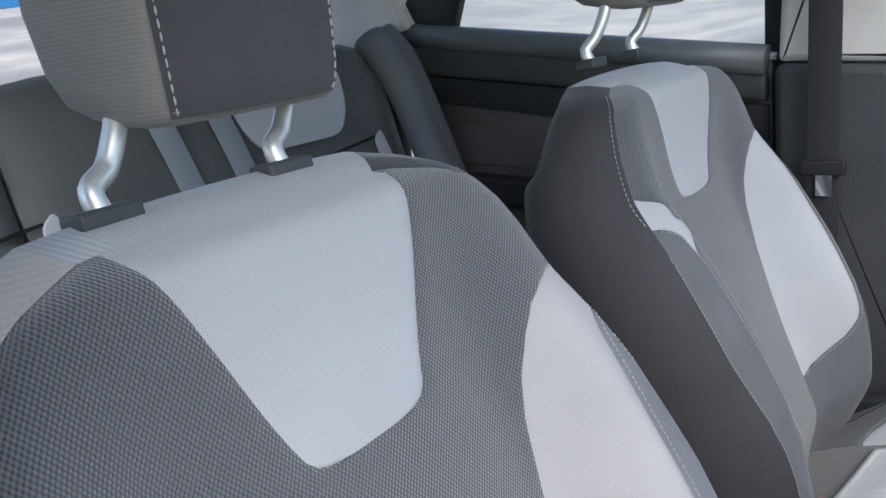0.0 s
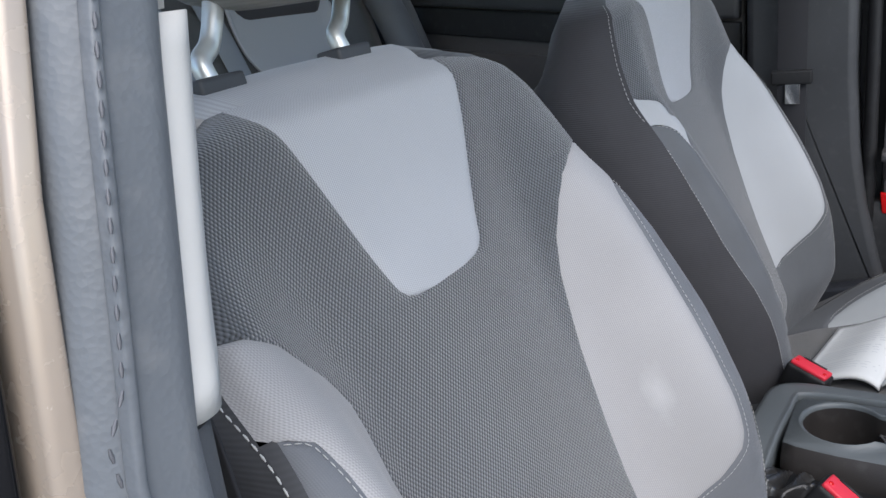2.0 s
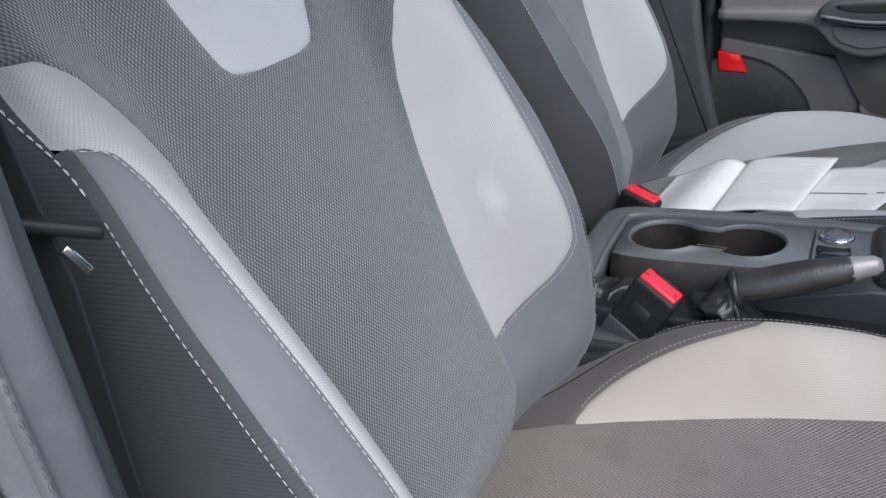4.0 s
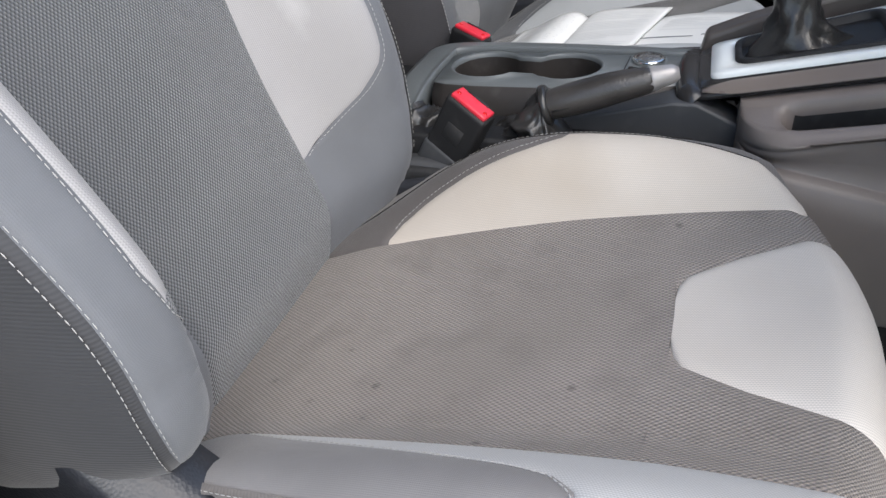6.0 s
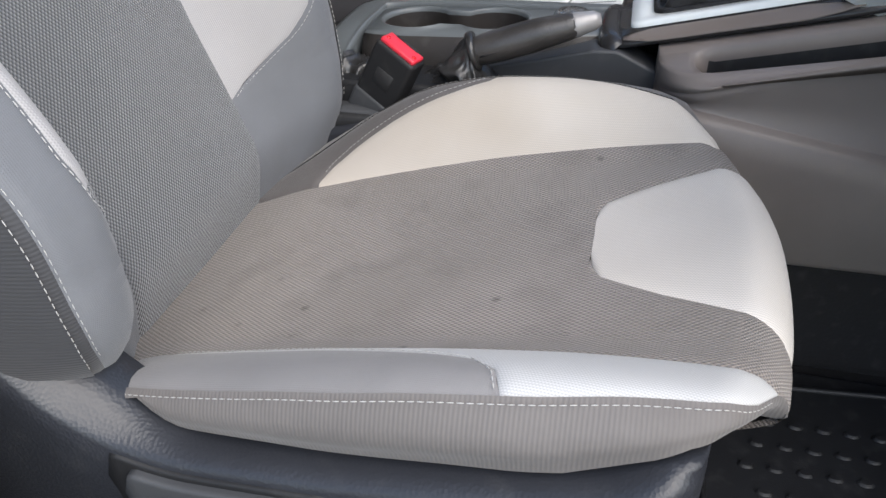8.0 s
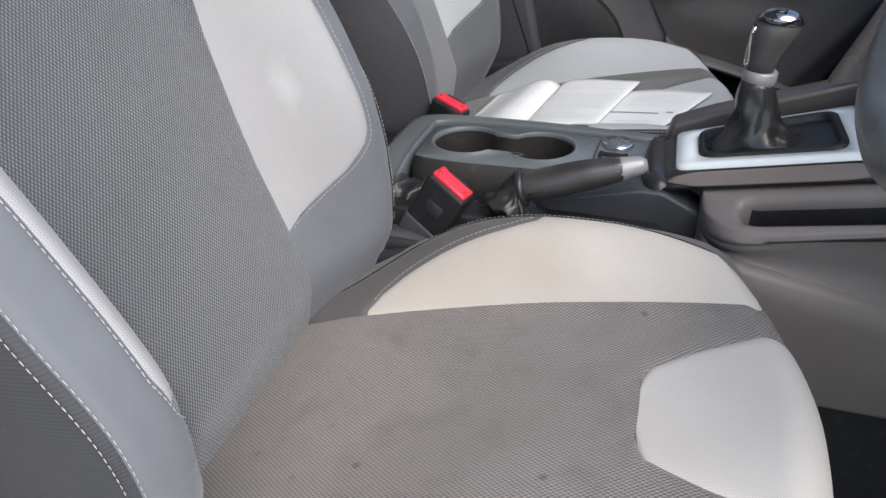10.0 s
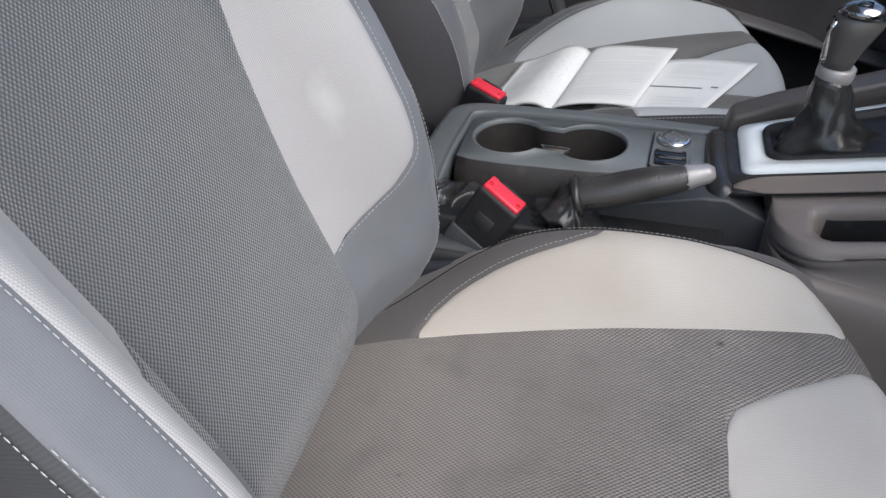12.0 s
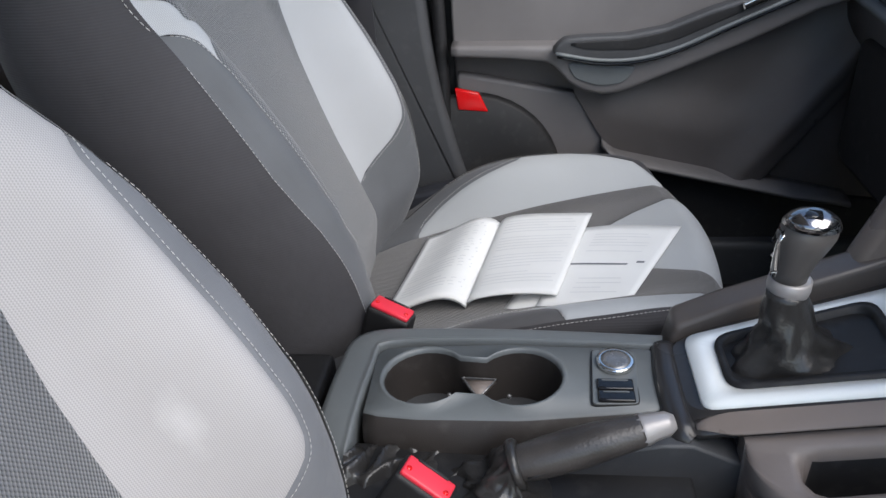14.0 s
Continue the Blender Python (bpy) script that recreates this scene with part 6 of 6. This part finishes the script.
part("ring", bm_lathe([(0.0155, -0.010), (0.0170, -0.009), (0.0180, -0.002), (0.0178, 0.006), (0.016, 0.0075)], (0.378, 0.353, 0.726), up), M_RING, gear, "satin grey ring")


def knob(levels):
    return bm_loft([[Vector((0.376, 0.353, 0.734)) + up.to_3x3() @ Vector((ox + rx * math.cos(a), ry * math.sin(a), h)) * 0.91 for a in [2 * math.pi * i / 32 for i in range(32)]] for h, rx, ry, ox in levels])


GRIP = ((0.0, 0.0165, 0.0165, 0), (0.011, 0.0175, 0.0172, 0.0005), (0.024, 0.0200, 0.0192, 0.002), (0.037, 0.0236, 0.0215, 0.004), (0.047, 0.0256, 0.0222, 0.006), (0.056, 0.0246, 0.0200, 0.0075), (0.063, 0.0205, 0.0162, 0.008), (0.0675, 0.0140, 0.0110, 0.008), (0.0695, 0.006, 0.005, 0.008))
part("grip", knob(GRIP), M_KNOB, gear, "grey satin gear knob grip")


def knob_at(x, y, z):
    return Vector((0.376, 0.353, 0.734)) + up.to_3x3() @ Vector((x, y, z)) * 0.91


cap = []
for h, rx, ry, ox in GRIP[5:]:
    ring = []
    for i in range(32):
        a = 2 * math.pi * i / 32
        drop = 0.34 * (0.018 - rx * math.cos(a)) * (1 if h < 0.05 else 0.0)
        ring.append(knob_at(ox + (rx + 0.0012) * math.cos(a), (ry + 0.0012) * math.sin(a), h + 0.0012 + (0.005 if h < 0.05 else 0.0) * (math.cos(a) + 0.2)))
    cap.append(ring)
part("cap", bm_loft(cap), M_DARKCHROME, gear, "smoked chrome cap")
part("cap_strip", bm_tube([knob_at(-0.0158, -0.006, 0.004), knob_at(-0.0164, -0.006, 0.012), knob_at(-0.0174, -0.0065, 0.026), knob_at(-0.0186, -0.007, 0.040), knob_at(-0.0180, -0.007, 0.050)], 0.0036, 8, 0.6), M_CHROME, gear, "chrome edge strip")
part("cap_inlay", bm_tube([knob_at(-0.0160, -0.001, 0.020), knob_at(-0.0178, -0.001, 0.036), knob_at(-0.0165, 0.0, 0.050), knob_at(-0.009, 0.0, 0.0640), knob_at(0.002, -0.003, 0.0690), knob_at(0.012, -0.005, 0.0690)], 0.0075, 8, 0.3), M_GLOSS, gear, "gloss black inlay")

# handbrake
brake = thing("handbrake", (0.13, 0.25, 0.555), "lowered handbrake lever with black leather gaiter", "handbrake")
part("grip", bm_tube(spline([(0.140, 0.248, 0.609), (0.17, 0.2505, 0.618), (0.215, 0.256, 0.632), (0.240, 0.259, 0.639), (0.250, 0.2605, 0.642)], 5), [0.0150, 0.0155, 0.0160, 0.0165, 0.0170, 0.0174, 0.0176, 0.0176, 0.0175, 0.0172, 0.0168, 0.0162, 0.0157, 0.0152, 0.0148, 0.0144, 0.0141, 0.0138, 0.0135, 0.0132, 0.0128], 18), M_BRAKE, brake, "brown-black leather brake grip")
part("grip_seam", bm_tube(spline([(0.155, 0.2325, 0.611), (0.19, 0.2365, 0.622), (0.225, 0.2425, 0.632), (0.245, 0.2470, 0.638)], 6), 0.0009, 6), M_BLACK, brake)
part("tip", bm_tube([(0.246, 0.2600, 0.6408), (0.252, 0.261, 0.642), (0.258, 0.262, 0.644), (0.270, 0.2635, 0.647), (0.276, 0.2642, 0.6485)], [0.0134, 0.0136, 0.0120, 0.0104, 0.006], 8), M_RING, brake, "satin grey brake button")
gs = []
axis = Vector((0.11, 0.012, 0.034)).normalized()
side, topv = Vector((0, 1, 0)), axis.cross(Vector((0, 1, 0)))
for i in range(45):
    t = i / 44
    c = Vector((0.120, 0.252, 0.548)).lerp(Vector((0.1455, 0.2485, 0.611)), t) + Vector((0.012, 0, 0)) * math.sin(math.pi * t)
    ring = []
    for k in range(72):
        a = 2 * math.pi * k / 72
        flat = Vector((0.060 * math.cos(a) - 0.006, 0.040 * math.sin(a), 0.0))
        end = side * (0.0200 * math.sin(a)) - topv * (0.0200 * math.cos(a))
        w = Vector((1.5 * math.cos(a), 1.5 * math.sin(a), 2.2 * t))
        crease = 0.45 - 2.2 * abs(noise.noise(w + Vector((0, 0, 3.7))))
        fine = 0.40 - 2.0 * abs(noise.noise(w * 2.1 + Vector((5.1, 0, 0))))
        fold = (0.42 * crease + 0.24 * fine) * math.sin(math.pi * min(1, t * 0.9 + 0.08)) ** 0.7
        ring.append(c + flat.lerp(end, t ** 1.1) * (1.14 - 0.1 * t + fold * (1.25 - 0.6 * t)))
    gs.append(ring)
part("gaiter", bm_loft(gs), M_LEATHER, brake, "creased black leather gaiter")
verts, faces = [], []
for i in range(57):
    for j in range(37):
        p, q = i / 56, j / 36
        x, y = -0.012 + 0.132 * p, 0.300 - 0.072 * q + 0.010 * math.sin(3 * p)
        warp = noise.noise(Vector((3.5 * p, 2 * q, 1.7)))
        crease = 1 - abs(noise.noise(Vector((3.4 * p + 2.6 * q + 0.7 * warp, 1.0 * q - 1.1 * p, 4.1)))) * 2.6
        small = 1 - abs(noise.noise(Vector((6 * p + 3 * q, 2 * q - 2 * p + warp, 9.3)))) * 2.2
        hump = math.sin(math.pi * min(1, 0.12 + 0.88 * q)) ** 0.8 * (1 - 0.35 * p)
        verts.append((x, y - 0.004 * small, 0.553 + 0.026 * hump + 0.018 * crease * hump + 0.006 * small * hump - 0.012 * q))
faces = [(i * 37 + j, (i + 1) * 37 + j, (i + 1) * 37 + j + 1, i * 37 + j + 1) for i in range(56) for j in range(36)]
put("slack_leather", mesh_of("slack_leather", verts, faces, M_LEATHER), brake, "slack crumpled black leather")
part("gaiter_collar", bm_tube([(0.1415, 0.2475, 0.6095), (0.1435, 0.2478, 0.6102), (0.1475, 0.2483, 0.6114), (0.1495, 0.2485, 0.612)], [0.0205, 0.0222, 0.0220, 0.0195], 24), M_LEATHER, brake)


def buckle(name, at, d, side, label):
    """d: the way the slot faces; side: across the red face."""
    b = thing(name, at, label, "seat belt buckle", "seat belt buckles")
    z = Vector(d).normalized()
    x = Vector(side)
    x = (x - z * x.dot(z)).normalized()
    y = z.cross(x)
    m = Matrix((x, y, z)).transposed().to_4x4()
    at = Vector(at)
    part("body", bm_box((0.052, 0.027, 0.085), at - z * 0.043, 0.005, 3, m), M_BLACK, b)
    part("badge", bm_box((0.022, 0.001, 0.020), at - z * 0.036 - y * 0.0137, 0.0004, 1, m), M_SOFT, b, "square moulded mark")
    part("stalk", bm_box((0.056, 0.030, 0.050), at - z * 0.088, 0.005, 2, m), M_PLASTIC, b)
    part("button", bm_box((0.046, 0.0205, 0.006), at + z * 0.001, 0.0022, 2, m), M_RED, b, "red release button")
    part("slot", bm_box((0.030, 0.003, 0.003), at + z * 0.0035 + y * 0.0095, 0.0006, 1, m), M_BLACK, b)
    for k in (-1, 1):
        part("rivet", bm_lathe([(0.0028, 0), (0.0022, 0.0012), (0, 0.0014)], at + z * 0.0035 + x * (0.018 * k) - y * 0.003, m, 10), M_REFL, b)
    return b


buckle("seat_belt_buckle", (0.072, 0.222, 0.617), (0.46, -0.12, 0.88), (0.9, -0.30, -0.35), "black seat belt buckle with red button beside the handbrake")
buckle("seat_belt_buckle", (0.004, 0.470, 0.612), (0.28, -0.02, 0.95), (0.9, -0.30, -0.35), "black seat belt buckle with red button beside the booklet")

# passenger belt on the far pillar
pb = thing("seat_belt", (-0.11, 0.99, 0.85), "charcoal seat belt with parked steel tongue", "seat belt", "front belts")
part("webbing", bm_ribbon([(-0.115, 1.005, 1.50), (-0.11, 0.985, 1.1), (-0.108, 0.97, 0.88), (-0.107, 0.985, 0.6), (-0.105, 1.0, 0.40)], (1, 0.15, 0), 0.047, 0.002), M_BELT, pb)
part("tongue_cover", bm_box((0.066, 0.014, 0.024), (-0.107, 0.966, 0.895), 0.004), M_BLACK, pb)
part("tongue", bm_box((0.024, 0.003, 0.038), (-0.105, 0.963, 0.868), 0.001), M_CHROME, pb, "steel belt tongue")

# steering wheel
wheel = thing("steering_wheel", (0.474, -0.064, 0.9765), "dark leather steering wheel", "steering wheel")
wt = Matrix.Translation((0.474, -0.064, 0.9765)) @ Matrix.Rotation(radians(-64), 4, "Y")
secs = []
for i in range(65):
    a = 2 * math.pi * i / 64
    secs.append([wt @ Vector(((0.1665 + 0.0195 * math.cos(b)) * math.cos(a), (0.1665 + 0.0195 * math.cos(b)) * math.sin(a), 0.0190 * math.sin(b))) for b in [2 * math.pi * k / 14 for k in range(14)]])
part("rim", bm_loft(secs, True, False), M_RIM, wheel, "charcoal leather rim")
bm = bm_lathe([(0.0, -0.045), (0.06, -0.04), (0.075, -0.01), (0.068, 0.01), (0.04, 0.02), (0, 0.022)], (0, 0, 0), None, 32)
bmesh.ops.transform(bm, matrix=wt, verts=bm.verts)
part("hub", bm, M_SOFT, wheel)
for a in (90, 270, 205, 155):
    c, s = math.cos(radians(a)), math.sin(radians(a))
    part("spoke", bm_tube([wt @ Vector((c * r, s * r, z)) for r, z in ((0.05, -0.005), (0.10, -0.008), (0.165, -0.002))], [0.026, 0.019, 0.016], 12, 0.4, wt.to_3x3() @ Vector((0, 0, 1))), M_DECK, wheel)
for a in (90, 270):
    c, q = math.cos(radians(a)), math.sin(radians(a))
    lo = [wt @ Vector((c * r - q * w, q * r + c * w, 0.010 + 0.004 * math.cos(w * 40))) for r, w in round_outline([(0.075, -0.030), (0.150, -0.022), (0.155, 0.020), (0.080, 0.030)], 0.012, 4)]
    hi = [p + (wt.to_3x3() @ Vector((0, 0, 0.004))) for p in lo]
    part("spoke_trim", bm_loft([lo, hi]), M_SILVER, wheel, "satin silver spoke trim")
    ins = [wt @ Vector((c * r - q * w, q * r + c * w, 0.0155)) for r, w in round_outline([(0.085, -0.022), (0.142, -0.016), (0.146, 0.014), (0.088, 0.022)], 0.010, 4)]
    part("spoke_pad", bm_loft([ins, [p + (wt.to_3x3() @ Vector((0, 0, 0.003))) for p in ins]]), M_BLACK, wheel, "black textured button pad")
part("column", bm_tube([wt @ Vector((0, 0, -0.03)), wt @ Vector((0, 0, -0.3))], 0.045, 16), M_SOFT, wheel)

# booklet and loose sheets on the passenger seat
def page(name, corners, mat, parent, bow=0.0, thick=0.0012, n=12, lines=(), skew=1.0, rules=()):
    """A bowed leaf between four corners (a, b along the top, d, c along the bottom), with bars for its print."""
    a, b, c, d = [Vector(p) for p in corners]

    def at(s, t, lift):
        p = a.lerp(b, s).lerp(d.lerp(c, s), t)
        p.z += bow * math.sin(math.pi * s ** skew) ** 0.8 + lift + 0.0016 * math.sin(3.1 * t + 4 * s + bow * 200)
        return p
    bm = bmesh.new()
    rows = [[[bm.verts.new(at(i / n, j / n, lift)) for j in range(n + 1)] for i in range(n + 1)] for lift in (0.0, thick)]
    for k in range(2):
        for i in range(n):
            for j in range(n):
                q = rows[k]
                bm.faces.new((q[i][j], q[i + 1][j], q[i + 1][j + 1], q[i][j + 1]))
    for i in range(n):
        for side in (0, n):
            bm.faces.new((rows[0][i][side], rows[0][i + 1][side], rows[1][i + 1][side], rows[1][i][side]))
            bm.faces.new((rows[0][side][i], rows[0][side][i + 1], rows[1][side][i + 1], rows[1][side][i]))
    leaf = part(name, bm, mat, parent)
    for rows, ink, label in ((lines, M_INK, "faint grey printed lines"), (rules, M_INKDARK, "dark printed rule")):
        if not rows:
            continue
        verts, faces = [], []
        for t, s0, s1, h in rows:
            m = 6
            k = len(verts)
            for i in range(m + 1):
                s = s0 + (s1 - s0) * i / m
                verts += [at(s, t, thick + 0.0004), at(s, t + h, thick + 0.0004)]
            faces += [(k + 2 * i, k + 2 * i + 2, k + 2 * i + 3, k + 2 * i + 1) for i in range(m)]
        tagged(put("text_block", mesh_of("text_block", verts, faces, ink), leaf, label), kind="stuff")
    return leaf


def text_rows(t0, t1, count, s0=0.1, s1=0.9):
    """Rows of unreadable print of uneven length."""
    rnd = random.Random(7)
    return [(t0 + (t1 - t0) * i / count, s0, s0 + (s1 - s0) * rnd.choice((1.0, 0.96, 0.9, 0.6, 0.98)), 0.010) for i in range(count) if i % 6 != 5]


book = thing("booklet", (0.08, 0.68, 0.52), "open white printed booklet lying on the passenger seat", "booklet")
papers = thing("paper_sheets", (0.25, 0.64, 0.56), "loose white printed sheets under the booklet", "paper")

cz = lambda x: 0.488 + 0.222 * (x + 0.086) - 0.02


def lay(pts, up):
    return [(x, y, cz(x) + up) for x, y in pts]


page("left_leaf", lay([(-0.003, 0.826), (0.113, 0.822), (0.072, 0.618), (-0.043, 0.632)], 0.006), M_PAPER, book, 0.018, 0.006, 16, text_rows(0.08, 0.9, 22), 1.9)
page("right_leaf", lay([(0.1145, 0.822), (0.251, 0.795), (0.193, 0.598), (0.0735, 0.618)], 0.012), M_PAPER, book, 0.009, 0.003, 16, text_rows(0.08, 0.9, 22), 0.6)
page("sheet", lay([(0.235, 0.765), (0.366, 0.722), (0.275, 0.556), (0.165, 0.592)], 0.007), M_PAPER, papers, 0.003, 0.0008, 12, text_rows(0.12, 0.38, 7, 0.2, 0.8) + text_rows(0.68, 0.9, 4, 0.3, 0.8), rules=((0.50, 0.08, 0.72, 0.020), (0.47, 0.80, 0.88, 0.024)))
page("sheet", lay([(0.20, 0.76), (0.345, 0.735), (0.268, 0.552), (0.108, 0.572)], 0.003), M_PAPER, papers, 0.003, 0.0008)
page("sheet", lay([(0.18, 0.74), (0.32, 0.70), (0.262, 0.549), (0.133, 0.537)], 0.0), M_PAPER, papers, 0.002, 0.0008)


# footwell mat and what stands outside
matm = thing("floor_mat", (0.62, 0.0, 0.27), "black ribbed rubber floor mat in the footwell", "floor mat")
part("mat_sheet", bm_prism(round_outline([(0.40, -0.24), (0.98, -0.22), (0.98, 0.17), (0.40, 0.19)], 0.04, 6), 0.006, (0, 0, 0.272), "z", 0.002), M_MAT, matm)
part("mat_rim", bm_tube(spline([(0.43, -0.21, 0.279), (0.95, -0.19, 0.279), (0.95, 0.14, 0.279), (0.52, 0.155, 0.279), (0.50, 0.13, 0.279), (0.43, 0.13, 0.279), (0.43, -0.21, 0.279)], 8), 0.004, 6), M_MAT, matm)
studs, sf = [], []
for i in range(16):
    for j in range(9):
        x, y = 0.47 + 0.028 * i + (0.014 if j % 2 else 0), -0.16 + 0.032 * j
        k = len(studs)
        for q in range(8):
            studs.append((x + 0.009 * math.cos(q * math.pi / 4), y + 0.005 * math.sin(q * math.pi / 4), 0.2785))
        for q in range(8):
            studs.append((x + 0.006 * math.cos(q * math.pi / 4), y + 0.003 * math.sin(q * math.pi / 4), 0.2815))
        sf += [(k + q, k + (q + 1) % 8, k + 8 + (q + 1) % 8, k + 8 + q) for q in range(8)] + [tuple(k + 8 + q for q in range(8))]
tagged(put("mat_studs", mesh_of("mat_studs", studs, sf, M_MAT), matm), kind="stuff")

verge = thing("verge", (-4, 12, 0.7), "pinkish bare verge strip beside the street", "verge", kind="structure")
secs = []
for x in (-14, -10, -6, -2, 2, 6):
    secs.append([Vector((x, y, ground_z(x, y) + dz)) for y, dz in ((7.2 + 0.05 * x, 0.0), (7.3 + 0.05 * x, 0.10), (10.6, 0.10), (10.7, 0.0))])
part("verge_strip", bm_loft(secs), M_WALL, verge)
hoard = thing("blue_hoarding", (-30, 42, 6), "bright blue painted hoarding far up the street", "hoarding", kind="structure")
for k in range(8):
    x, y = -40 + 2.6 * k, 44.0
    part("panel", bm_box((2.55, 0.08, 3.0), (x, y, ground_z(x, y) + 1.5), 0.01), M_BLUE, hoard)
van = [(-41.0, 19.0), (-41.0, 22.2)]
for x, y in van:
    part("panel", bm_box((0.08, 2.6, 2.4), (x, y, ground_z(x, y) + 1.2), 0.01), M_BLUE, hoard)
